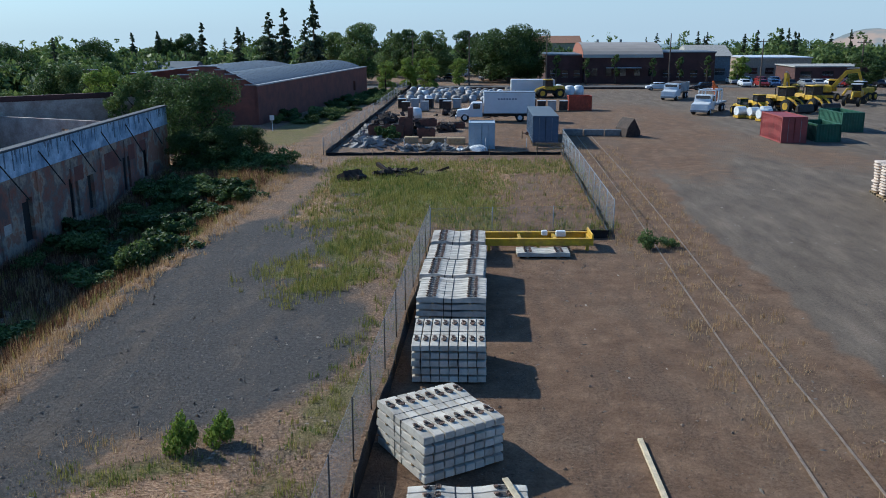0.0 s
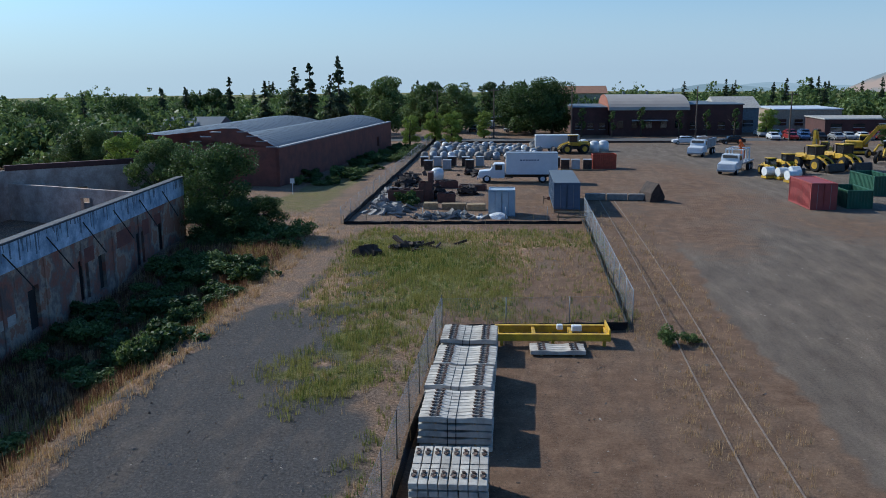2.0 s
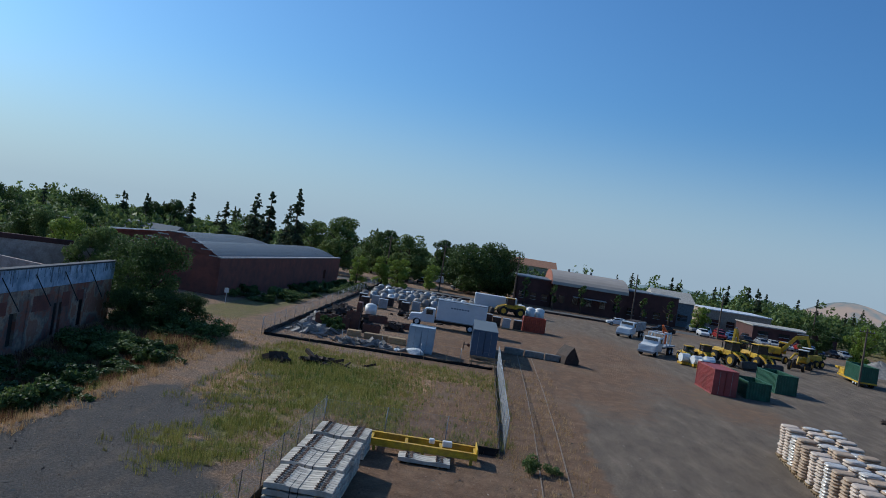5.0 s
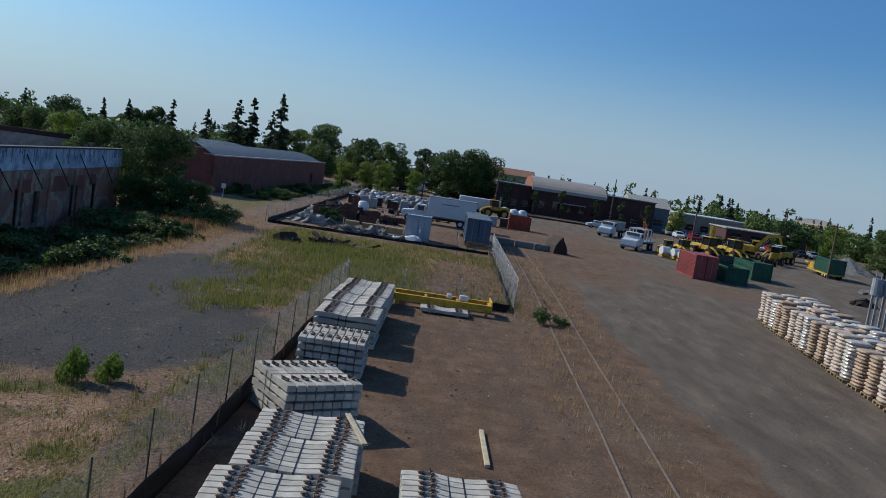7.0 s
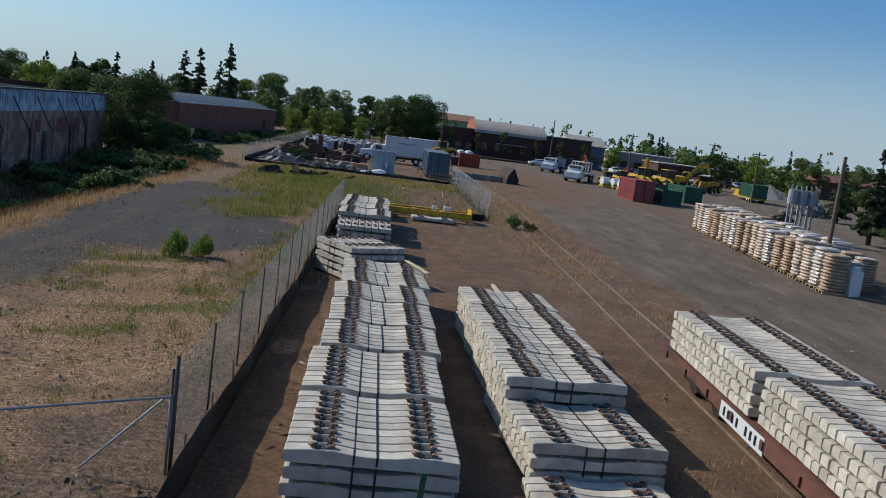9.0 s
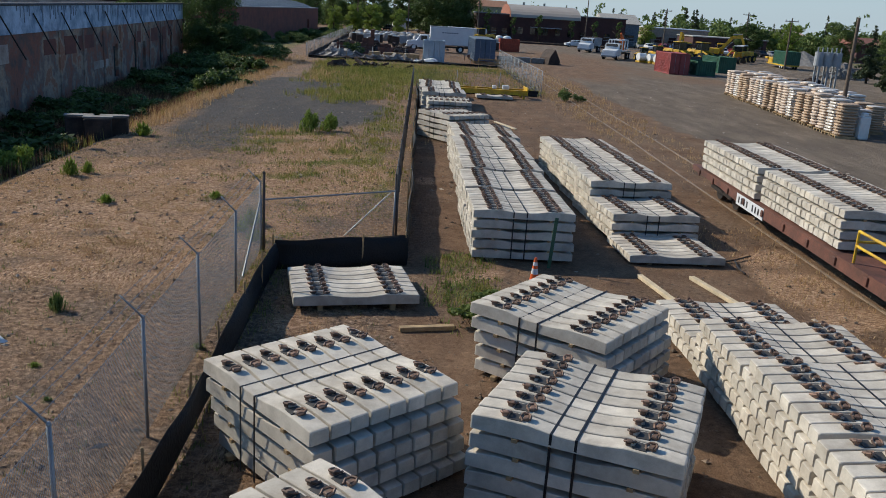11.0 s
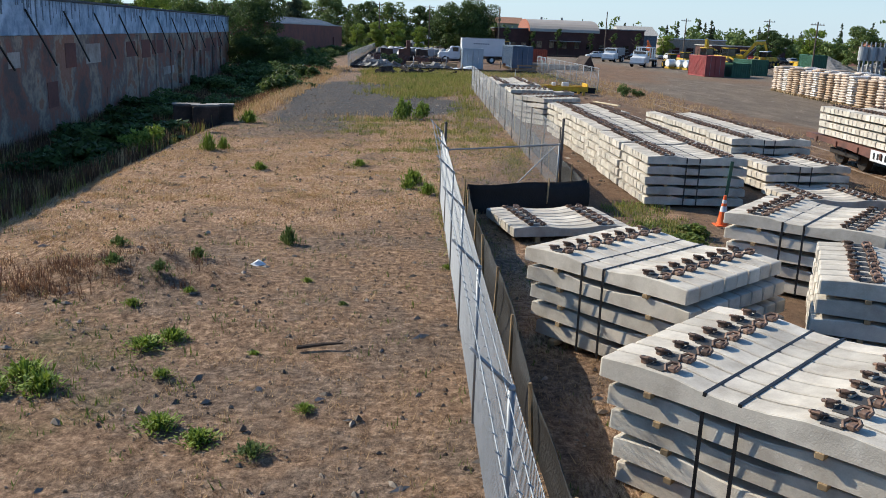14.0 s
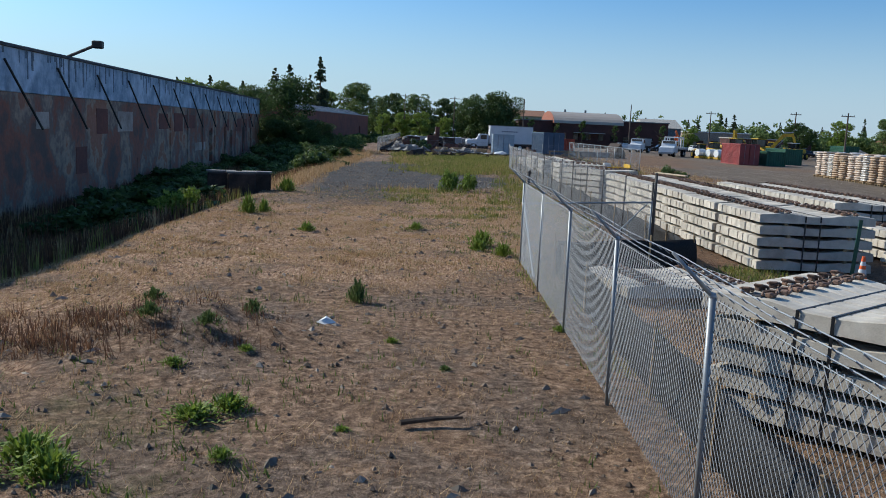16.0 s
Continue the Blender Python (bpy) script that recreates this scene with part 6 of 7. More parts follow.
dump_truck(30.6, 140.5, 64, PAINT_WHITE, PAINT_GREY, "white dump truck with a grey tipper body")
ft = thing("flatbed_truck", "white flatbed truck with a rack and orange crane", "truck", at=at(30.2, 117.0, 0, 62))
cab(ft, -1.2, 2.3, 1.9, PAINT_WHITE, z=0.6)
part("flatbed", boxes([((1.8, 0, 1.25), (6.0, 2.4, 0.18))], 0.02), PAINT_GREY, ft)
for x in (-0.9, 0.8, 2.4):
    for s in (-1, 1):
        part("rack_post", rods([((x, s * 1.1, 1.3), (x, s * 1.1, 3.0))], 0.09, 6), PAINT_WHITE, ft)
for s in (-1, 1):
    part("rack_bar", rods([((-0.9, s * 1.1, 3.0), (2.4, s * 1.1, 3.0))], 0.09, 6), PAINT_WHITE, ft)
for x in (-0.9, 2.4):
    part("rack_bar", rods([((x, -1.1, 3.0), (x, 1.1, 3.0))], 0.09, 6), PAINT_WHITE, ft)
crn = part("crane", rods([((3.6, 0, 1.3), (3.6, 0, 3.2), 0.22), ((3.6, 0, 3.1), (1.6, 0, 4.0), 0.16), ((1.6, 0, 4.0), (2.6, 0, 2.6), 0.12)], 0.2, 8), PAINT_ORANGE, ft, "orange loading crane")
part("crane_seat", boxes([((4.1, 0.4, 2.9), (0.6, 0.6, 0.7))], 0.05), PAINT_ORANGE, crn)
part("chassis", boxes([((0.8, 0, 0.95), (8.0, 0.9, 0.3))], 0.03), STEEL_DARK, ft)
for xx in (-3.3, 2.6, 3.9):
    for s in (-1, 1):
        wheel(ft, xx, s * 1.0, 0.52, 0.4)


def excavator(x, y, turn, label, reach=1.0, m=PAINT_YELLOW):
    e = thing("excavator", label, "excavator", "excavators in the yard", at(x, y, 0, turn))
    for s in (-1, 1):
        b2 = bmesh.new()
        box(b2, (0, s * 1.05, 0.42), (3.6, 0.55, 0.8), bevel=0.3)
        tr = part("track", b2, STEEL_DARK, e)
        part("track_frame", boxes([((0, s * 1.05, 0.42), (2.6, 0.6, 0.35))], 0.05), m, tr)
    part("turntable", boxes([((0, 0, 0.95), (1.6, 1.6, 0.3))], 0.1), STEEL_DARK, e)
    b2 = bmesh.new()
    box(b2, (0.7, 0, 1.6), (2.6, 2.4, 1.1), bevel=0.15)
    part("engine_house", b2, m, e)
    part("counterweight", boxes([((2.1, 0, 1.55), (0.5, 2.5, 1.1))], 0.2), STEEL_DARK, e)
    c = part("cab", boxes([((-0.7, -0.7, 2.1), (1.3, 0.95, 1.9))], 0.08), m, e)
    part("cab_glass", boxes([((-0.75, -0.7, 2.35), (1.34, 0.99, 1.0))], 0.06), GLASS_DARK, c)
    b2 = bmesh.new()
    p = [(-0.6, 0.25, 1.7), (-2.2 * reach, 0.25, 4.2), (-3.6 * reach, 0.25, 4.4)]
    for a, b_ in zip(p, p[1:]):
        d = Vector(b_) - Vector(a)
        box(b2, (Vector(a) + Vector(b_)) / 2, (d.length + 0.3, 0.4, 0.55), rot=Matrix.Rotation(-math.atan2(d.z, d.x), 3, "Y"))
    part("boom", b2, m, e)
    q0, q1 = Vector((-3.6 * reach, 0.25, 4.5)), Vector((-4.4 * reach, 0.25, 2.0))
    d = q1 - q0
    b2 = bmesh.new()
    box(b2, (q0 + q1) / 2, (d.length + 0.4, 0.32, 0.4), rot=Matrix.Rotation(-math.atan2(d.z, d.x), 3, "Y"))
    part("stick", b2, m, e)
    part("ram", rods([((-0.9, 0.25, 1.6), (-2.3 * reach, 0.25, 3.4))], 0.09, 8), GALV, e)
    part("ram", rods([((-2.2 * reach, 0.25, 4.75), (-3.7 * reach, 0.25, 4.85))], 0.09, 8), GALV, e)
    b2 = bmesh.new()
    box(b2, (-4.3 * reach, 0.25, 1.4), (0.9, 1.0, 1.0), bevel=0.2, taper=(1.3, 1.0))
    part("bucket", b2, STEEL_DARK, e)


excavator(45.0, 129.5, 60, "yellow crawler excavator with a folded boom", 0.85)
excavator(54.5, 141.0, 160, "yellow crawler excavator with its boom lowered", 1.15)


def loader(x, y, turn, label, name="wheel_loader", big=1.0):
    e = thing(name, label, "loader", "loaders in the yard", at(x, y, 0, turn) @ Matrix.Diagonal((big, big, big, 1)))
    b2 = bmesh.new()
    box(b2, (1.35, 0, 1.55), (2.1, 1.5, 0.75), bevel=0.14, taper=(0.92, 0.85))
    hood = part("engine_hood", b2, PAINT_YELLOW, e)
    part("grille", boxes([((2.39, 0, 1.5), (0.06, 1.1, 0.5))], 0.01), STEEL_DARK, hood)
    part("exhaust", rods([((1.0, 0.4, 1.8), (1.0, 0.4, 2.7))], 0.06, 8), STEEL_DARK, hood)
    part("chassis", boxes([((0.9, 0, 0.95), (3.0, 1.0, 0.5)), ((-1.5, 0, 0.95), (1.6, 0.9, 0.5))], 0.08), STEEL_DARK, e)
    c = part("cab", boxes([((-0.35, 0, 1.55), (1.35, 1.45, 0.6))], 0.06), PAINT_YELLOW, e)
    part("cab_glass", boxes([((-0.35, 0, 2.35), (1.2, 1.3, 1.0))], 0.05), GLASS_DARK, c)
    for sx in (-0.95, 0.25):
        for sy in (-0.66, 0.66):
            part("cab_post", boxes([((sx, sy, 2.35), (0.09, 0.09, 1.05))], 0.01), STEEL_DARK, c)
    part("cab_roof", boxes([((-0.35, 0, 2.92), (1.55, 1.6, 0.13))], 0.05), PAINT_YELLOW, c)
    for s in (-1, 1):
        part("lift_arm", rods([((-1.0, s * 0.5, 1.75), (-2.2, s * 0.5, 1.35)), ((-2.2, s * 0.5, 1.35), (-3.0, s * 0.5, 0.55))], 0.13, 6), PAINT_YELLOW, e)
        part("fender", boxes([((1.4, s * 0.95, 1.58), (1.5, 0.45, 0.1))], 0.03), PAINT_YELLOW, e)
    b2 = bmesh.new()
    box(b2, (-3.35, 0, 0.6), (0.85, 2.5, 0.95), bevel=0.15, taper=(0.6, 1))
    part("bucket", b2, STEEL_DARK, e)
    for xx in (-1.5, 1.4):
        for s in (-1, 1):
            wheel(e, xx, s * 0.98, 0.78, 0.55, PAINT_YELLOW)


def grader(x, y, turn, label):
    """A road grader: long arched frame, blade beneath, cab over the rear wheels."""
    e = thing("road_grader", label, "grader", "graders in the yard", at(x, y, 0, turn))
    part("frame", rods([((-3.6, 0, 1.0), (-2.6, 0, 1.9), 0.16), ((-2.6, 0, 1.9), (0.6, 0, 1.75), 0.18)], 0.18, 8), PAINT_YELLOW, e)
    b2 = bmesh.new()
    box(b2, (2.4, 0, 1.45), (2.6, 1.3, 0.95), bevel=0.12, taper=(0.95, 0.85))
    part("engine_hood", b2, PAINT_YELLOW, e)
    c = part("cab", boxes([((0.6, 0, 1.6), (1.2, 1.35, 0.7))], 0.05), PAINT_YELLOW, e)
    part("cab_glass", boxes([((0.6, 0, 2.4), (1.15, 1.25, 0.9))], 0.04), GLASS_DARK, c)
    part("cab_roof", boxes([((0.6, 0, 2.92), (1.4, 1.5, 0.12))], 0.04), PAINT_WHITE, c)
    b2 = bmesh.new()
    box(b2, (-1.3, 0, 0.5), (0.12, 3.4, 0.55), bevel=0.03, rot=Matrix.Rotation(0.5, 3, "Z"))
    part("blade", b2, STEEL_DARK, e)
    for xx in (-3.6, 1.7, 3.1):
        for s in (-1, 1):
            wheel(e, xx, s * 0.95, 0.62, 0.4, PAINT_YELLOW)


loader(40.6, 119.0, 118, "yellow wheel loader with a dark glazed cab", big=1.12)
loader(44.8, 120.5, 110, "yellow wheel loader with a dark glazed cab", big=1.15)
loader(36.4, 116.0, 100, "small yellow wheel loader", big=0.85)
loader(33.6, 113.5, 95, "small yellow wheel loader", big=0.75)
grader(54.5, 130.0, 60, "yellow road grader with a raised blade")
grader(57.5, 137.0, 35, "yellow road grader with a white cab roof")
for k, (x, y) in enumerate(((32.4, 109.6), (33.7, 108.6), (34.9, 107.4), (33.9, 105.5), (35.6, 110.0))):
    tk = thing("plastic_tank", "white plastic tank on a yellow skid", "tank", "tanks in the yard", at(x, y, 0, 20))
    part("skid", boxes([((0, 0, 0.25), (1.3, 1.1, 0.3))], 0.03), PAINT_YELLOW, tk)
    b2 = bmesh.new()
    rod(b2, (-0.6, 0, 0.95), (0.6, 0, 0.95), 0.55, n=18)
    part("tank", b2, PLASTIC_WHITE, tk, smooth=False)
bucketob = thing("loader_bucket", "rusty steel loader bucket resting on the ground", "bucket", at=at(15.6, 91.0, 0, 25))
b2 = bmesh.new()
verts = [(-0.8, 0.0), (0.9, 0.0), (1.0, 0.5), (0.2, 1.9), (-0.2, 1.5), (-0.6, 0.9)]
va = [b2.verts.new((a, -1.1, c)) for a, c in verts]
vb = [b2.verts.new((a, 1.1, c)) for a, c in verts]
b2.faces.new(va)
b2.faces.new(vb[::-1])
for k in range(len(verts)):
    b2.faces.new((va[k], vb[k], vb[(k + 1) % 6], va[(k + 1) % 6]))
bmesh.ops.recalc_face_normals(b2, faces=b2.faces)
part("shell", b2, DEBRIS_DARK, bucketob)
part("teeth", boxes([((1.1, -1.0 + 0.4 * k, 0.08), (0.3, 0.12, 0.1)) for k in range(6)], 0.01), STEEL_DARK, bucketob)
for k in range(3):
    br = new("concrete_barrier", mesh_of(boxes([((0, 0, 0.35), (2.1, 0.5, 0.7))], 0.06), mat("grey_block", (0.29, 0.275, 0.25), 0.9), "concrete_barrier"))
    br.matrix_world = at(10.0 + 2.2 * k, 91.2 - 0.1 * k, 0, -2)
    tagged(br, "grey concrete block barrier lying on earth", "barrier", "barriers")

# yellow spreader frame at the fence corner
yf = thing("lifting_frame", "yellow steel lifting frame lying by a fence", "steel frame", at=at(4.0, 43.3, 0, 3))
for yy in (-0.75, 0.75):
    part("beam", boxes([((0, yy, 0.45), (5.6, 0.14, 0.3)), ((0, yy, 0.61), (5.6, 0.24, 0.03)), ((0, yy, 0.29), (5.6, 0.24, 0.03))]), PAINT_YELLOW, yf)
for k in range(4):
    part("cross_beam", boxes([((-2.7 + 1.8 * k, 0, 0.45), (0.16, 1.5, 0.22))], 0.01), PAINT_YELLOW, yf)
part("end_plate", boxes([((2.75, 0, 0.55), (0.08, 1.7, 0.6))], 0.02), PAINT_YELLOW, yf)
for k in range(3):
    for s in (-1, 1):
        part("leg", boxes([((-2.5 + 2.5 * k, s * 0.75, 0.15), (0.15, 0.2, 0.3))]), PAINT_YELLOW, yf)
part("clamp", boxes([((1.2, -0.2, 0.75), (0.5, 0.3, 0.3))], 0.04), PLASTIC_WHITE, yf)
part("clamp", boxes([((0.4, 0.1, 0.72), (0.3, 0.3, 0.25))], 0.04), PLASTIC_WHITE, yf)

# sacks stacked on pallets, wrapped in clear film
def sack_layer(seed, m):
    """One layer of plump sacks, squared off, with dented sides."""
    q = random.Random(seed)
    b2 = bmesh.new()
    ring = []
    N = 16
    w = 0.56 * (1 + q.uniform(-0.05, 0.05))
    dent = [1 + q.uniform(-0.05, 0.04) for _ in range(N)]
    for zz, f in ((0.0, 0.84), (0.035, 1.0), (0.08, 1.05), (0.13, 1.0), (0.165, 0.84)):
        ring.append([b2.verts.new((f * d * w * math.copysign(abs(math.cos(a)) ** 0.55, math.cos(a)), f * d * w * math.copysign(abs(math.sin(a)) ** 0.55, math.sin(a)), zz)) for d, a in zip(dent, [2 * math.pi * j / N for j in range(N)])])
    for r0, r1 in zip(ring, ring[1:]):
        for j in range(N):
            b2.faces.new((r0[j], r0[(j + 1) % N], r1[(j + 1) % N], r1[j]))
    b2.faces.new(ring[-1])
    b2.faces.new(ring[0][::-1])
    return mesh_of(b2, m, "sack_layer", False)


LAYERS = {m: [sack_layer(80 + k, m) for k in range(3)] for m in (BAG, BAG_TAN, WRAP)}
comb = [(-0.57, 0.0), (-0.45, 0.0), (-0.45, 0.13), (-0.06, 0.13), (-0.06, 0.0), (0.06, 0.0), (0.06, 0.13), (0.45, 0.13), (0.45, 0.0), (0.57, 0.0), (0.57, 0.165), (-0.57, 0.165)]
b2 = bmesh.new()
sides_ = [[b2.verts.new((x, yy, z)) for x, z in comb] for yy in (-0.57, 0.57)]
b2.faces.new(sides_[0])
b2.faces.new(sides_[1][::-1])
for k in range(len(comb)):
    k2 = (k + 1) % len(comb)
    b2.faces.new((sides_[0][k2], sides_[0][k], sides_[1][k], sides_[1][k2]))
PALLET = mesh_of(b2, LUMBER, "pallet")
topb = bmesh.new()
bmesh.ops.create_uvsphere(topb, u_segments=14, v_segments=6, radius=0.6, matrix=Matrix.Translation((0, 0, 1.97)) @ Matrix.Diagonal((0.95, 0.95, 0.10, 1)))
CAPS = [mesh_of(topb, WRAP, "top_sheet", True)]
for rowk, (off, n) in enumerate(((0.0, 19), (1.5, 18), (3.0, 17))):
    for k in range(n):
        f = k / 18
        x, y = 27.9 - 3.2 * f + off + rnd.uniform(-0.08, 0.08), 58.8 - 28.4 * f + rnd.uniform(-0.1, 0.1) + off * 0.1
        st = thing("sack_pallet", "pale filled sacks stacked on a pallet under clear film", "sack pallet", "pallets of sacks", pose(x, y, 0, 0, 0, 84 + rnd.uniform(-5, 5)))
        sc = Matrix.Diagonal((0.93, 1.04, rnd.uniform(1.03, 1.16) * (0.8 if k > 14 and rowk else 1), 1))
        put("pallet", PALLET, st, Matrix.Diagonal((0.95, 1.06, 1, 1)))
        cloth = (BAG, BAG_TAN, BAG, BAG_TAN, WRAP)[(k * 7 + rowk * 3) % 5]
        for lay in range(11):
            put("sack_layer", LAYERS[cloth][rnd.randrange(3)], st, sc @ pose(rnd.uniform(-0.035, 0.035), rnd.uniform(-0.035, 0.035), 0.17 + 0.165 * lay, 0, 0, 90 * rnd.randrange(4) + rnd.uniform(-3, 3)))
        if rowk and rnd.random() < 0.5:
            put("top_sheet", CAPS[0], st, sc)
gb = new("gas_bottle_rack", mesh_of(boxes([((0, 0, 0.7), (0.7, 0.5, 1.4)), ((0, 0, 1.5), (0.4, 0.3, 0.25))], 0.06), PLASTIC_WHITE, "gas_bottle_rack"))
gb.matrix_world = at(25.6, 30.2, 0, 10)
tagged(gb, "white wrapped pack standing beside pallets of sacks", "pack")


# ---- poles, wires, transformer ----
def pole(x, y, h, arms=1, lamp=False, lean=0.0):
    p = thing("utility_pole", "brown wooden utility pole with a crossarm" if arms else "bare brown wooden pole", "pole", "utility poles", pose(x, y, 0, 0, lean, 0))
    b2 = bmesh.new()
    rod(b2, (0, 0, -0.5), (0, 0, h), 0.16, 0.10, 10)
    part("shaft", b2, POLE_WOOD, p)
    for k in range(arms):
        part("crossarm", boxes([((0, 0, h - 0.5 - 0.8 * k), (2.2, 0.1, 0.12))], 0.01), POLE_WOOD, p)
        for s in (-0.95, -0.4, 0.4, 0.95):
            part("insulator", rods([((s, 0, h - 0.45 - 0.8 * k), (s, 0, h - 0.25 - 0.8 * k))], 0.05, 6), PAINT_GREY, p)
    if lamp:
        part("lamp_arm", rods([((0, 0, h - 0.1), (0, -0.9, h + 0.25))], 0.035, 6), GALV, p)
        part("lamp_head", boxes([((0, -1.0, h + 0.22), (0.3, 0.5, 0.16))], 0.05), PLASTIC_WHITE, p)


pole(27.6, 37.0, 7.2, 0)
pole(27.2, 29.5, 5.4, 0, True)
pole(-14.5, 172.0, 10.0, 1)
pole(-3.5, 176.0, 10.0, 1)
pole(36.5, 176.5, 10.0, 0)
pole(11.8, 172.0, 10.0, 0)
pole(52.0, 168.0, 9.0, 1)
pole(63.0, 150.0, 9.0, 1)
pole(58.0, 118.0, 8.0, 1)
sub = thing("transformer", "grey electrical transformers on a pole platform", "transformer", at=at(38.0, 62.0))
part("platform", rods([((s, t_, 0), (s, t_, 3.0)) for s in (-0.9, 0, 0.9) for t_ in (-0.4, 0.4)], 0.1, 6), mat("pale_post", (0.4, 0.4, 0.4), 0.8), sub)
for k in range(3):
    part("canister", rods([((-0.9 + 0.9 * k, 0, 3.0), (-0.9 + 0.9 * k, 0, 4.3))], 0.42, 14), PAINT_GREY, sub)
part("bushing", rods([((-1.1 + 0.45 * k, 0, 4.3), (-1.1 + 0.45 * k, 0, 4.75)) for k in range(6)], 0.06, 6), PAINT_GREY, sub)


def car(x, y, turn, m, label="parked car", van=False):
    c = thing("parked_car", label, "car", "parked cars", at(x, y, 0, turn))
    h = 1.9 if van else 1.45
    prof = [(-2.15, 0.35), (-2.2, 0.75), (-1.25, 0.92), (-0.75 if not van else -1.3, h - 0.03), (1.0 if not van else 2.0, h), (1.75 if not van else 2.1, 0.98), (2.15, 0.9), (2.15, 0.35)]
    b2 = bmesh.new()
    va = [b2.verts.new((a, -0.86 + (0.12 if z > 1.1 else 0), z)) for a, z in prof]
    vb = [b2.verts.new((a, 0.86 - (0.12 if z > 1.1 else 0), z)) for a, z in prof]
    b2.faces.new(va)
    b2.faces.new(vb[::-1])
    for k in range(len(prof)):
        b2.faces.new((va[k], vb[k], vb[(k + 1) % len(prof)], va[(k + 1) % len(prof)]))
    bmesh.ops.recalc_face_normals(b2, faces=b2.faces)
    bmesh.ops.bevel(b2, geom=b2.edges[:], offset=0.06, segments=2, affect="EDGES")
    part("body", b2, m, c)
    for s in (-1, 1):
        for x0 in (-0.38, 0.68):
            part("side_window", boxes([((x0, s * 0.78, h - 0.27), (0.95, 0.06, 0.32))], 0.02), GLASS_DARK, c)
    part("windscreen", boxes([((-1.0, 0, 1.16), (0.04, 1.3, 0.55), ry(42))], 0.01), GLASS_DARK, c)
    for xx in (-1.35, 1.35):
        for s in (-1, 1):
            wheel(c, xx, s * 0.78, 0.33, 0.22, PAINT_GREY)


CARS = [PAINT_WHITE, PAINT_GREY, mat("silver_paint", (0.5, 0.51, 0.52), 0.3, 0.5), mat("black_paint", (0.02, 0.02, 0.022), 0.3), mat("blue_car_paint", (0.06, 0.12, 0.25), 0.3), mat("red_car_paint", (0.30, 0.03, 0.03), 0.3)]
for k in range(22):
    car(50 + (k % 11) * 2.7 + rnd.uniform(-0.3, 0.3), 170 + (k // 11) * 9 + rnd.uniform(-0.5, 0.5), 90 + rnd.uniform(-4, 4), CARS[(k * 5) % 6], "parked car in a far car park")
car(0.3, 193, 0, CARS[0], "silver-white car parked under trees")
car(2.6, 196, 5, CARS[2], "silver car parked under trees")
car(-8.5, 195, 80, CARS[3], "dark car parked under trees")
car(-6.5, 206, 10, CARS[0], "white van parked under trees", True)
for x in (34.5, 40.0, 31.5):
    car(x, 160.5 + rnd.uniform(-1, 1), 2, CARS[0] if x < 40 else CARS[3], "pickup-sized car parked by a fence")
car(31.6, 29.0, 100, CARS[0], "white car parked beyond a fence")
tent = thing("canopy_tent", "white pop-up canopy tent", "tent", at=at(-3.8, 210))
b2 = bmesh.new()
bmesh.ops.create_cone(b2, cap_ends=False, segments=4, radius1=2.4, radius2=0.1, depth=1.0, matrix=pose(0, 0, 2.9, 0, 0, 45))
part("canopy", b2, PAINT_WHITE, tent)
part("leg", rods([((s * 1.6, t_ * 1.6, 0), (s * 1.6, t_ * 1.6, 2.4)) for s in (-1, 1) for t_ in (-1, 1)], 0.03, 6), GALV, tent)

# ---- scrap yard between the containers and the far road ----
DRUM = bmesh.new()
rod(DRUM, (0, 0, 0), (0, 0, 0.95), 0.55, 0.55, 14)
bmesh.ops.create_uvsphere(DRUM, u_segments=14, v_segments=6, radius=0.52, matrix=Matrix.Translation((0, 0, 0.93)) @ Matrix.Diagonal((1, 1, 0.55, 1)))
DRUMS = [mesh_of(DRUM.copy(), m, "concrete_drum", True) for m in (DEBRIS_GREY, PLASTIC_WHITE, PAINT_GREY)]
for r_ in range(7):
    for k in range(13):
        if rnd.random() < 0.12:
            continue
        ob = new("concrete_drum", DRUMS[(0, 0, 1, 2, 0, 0, 2)[(k * 3 + r_) % 7]])
        ob.matrix_world = pose(-12.6 + k * 1.38 + 0.5 * (r_ % 2) + rnd.uniform(-0.2, 0.2), 133 + r_ * 3.2 + rnd.uniform(-0.5, 0.5), 0, rnd.choice((0, 0, 0, 80)), 0, rnd.uniform(0, 360))
        if ob.rotation_euler.x > 0.5:
            ob.location.z = 0.5
        tagged(ob, "grey domed concrete drum in a storage row", "drum", "drums in the storage yard")
tr = thing("white_trailer", "long white box trailer behind a truck", "trailer", at=at(8.0, 145.5, 0, 2))
part("body", boxes([((0, 0, 1.75), (7.2, 2.3, 2.2))], 0.06), PAINT_WHITE, tr)
for xx in (-1, 1):
    wheel(tr, xx, -0.95, 0.4, 0.3)
    wheel(tr, xx, 0.95, 0.4, 0.3)
for k, (x, y) in enumerate(((14.2, 146), (15.8, 147), (12.6, 149))):
    ob = new("round_tank", DRUMS[1])
    ob.matrix_world = at(x, y, 0) @ Matrix.Diagonal((1.6, 1.6, 1.5, 1))
    tagged(ob, "round white tank beside an orange machine", "tank", "round tanks")
loader(10.8, 143.0, 10, "small orange and yellow loader among crates")


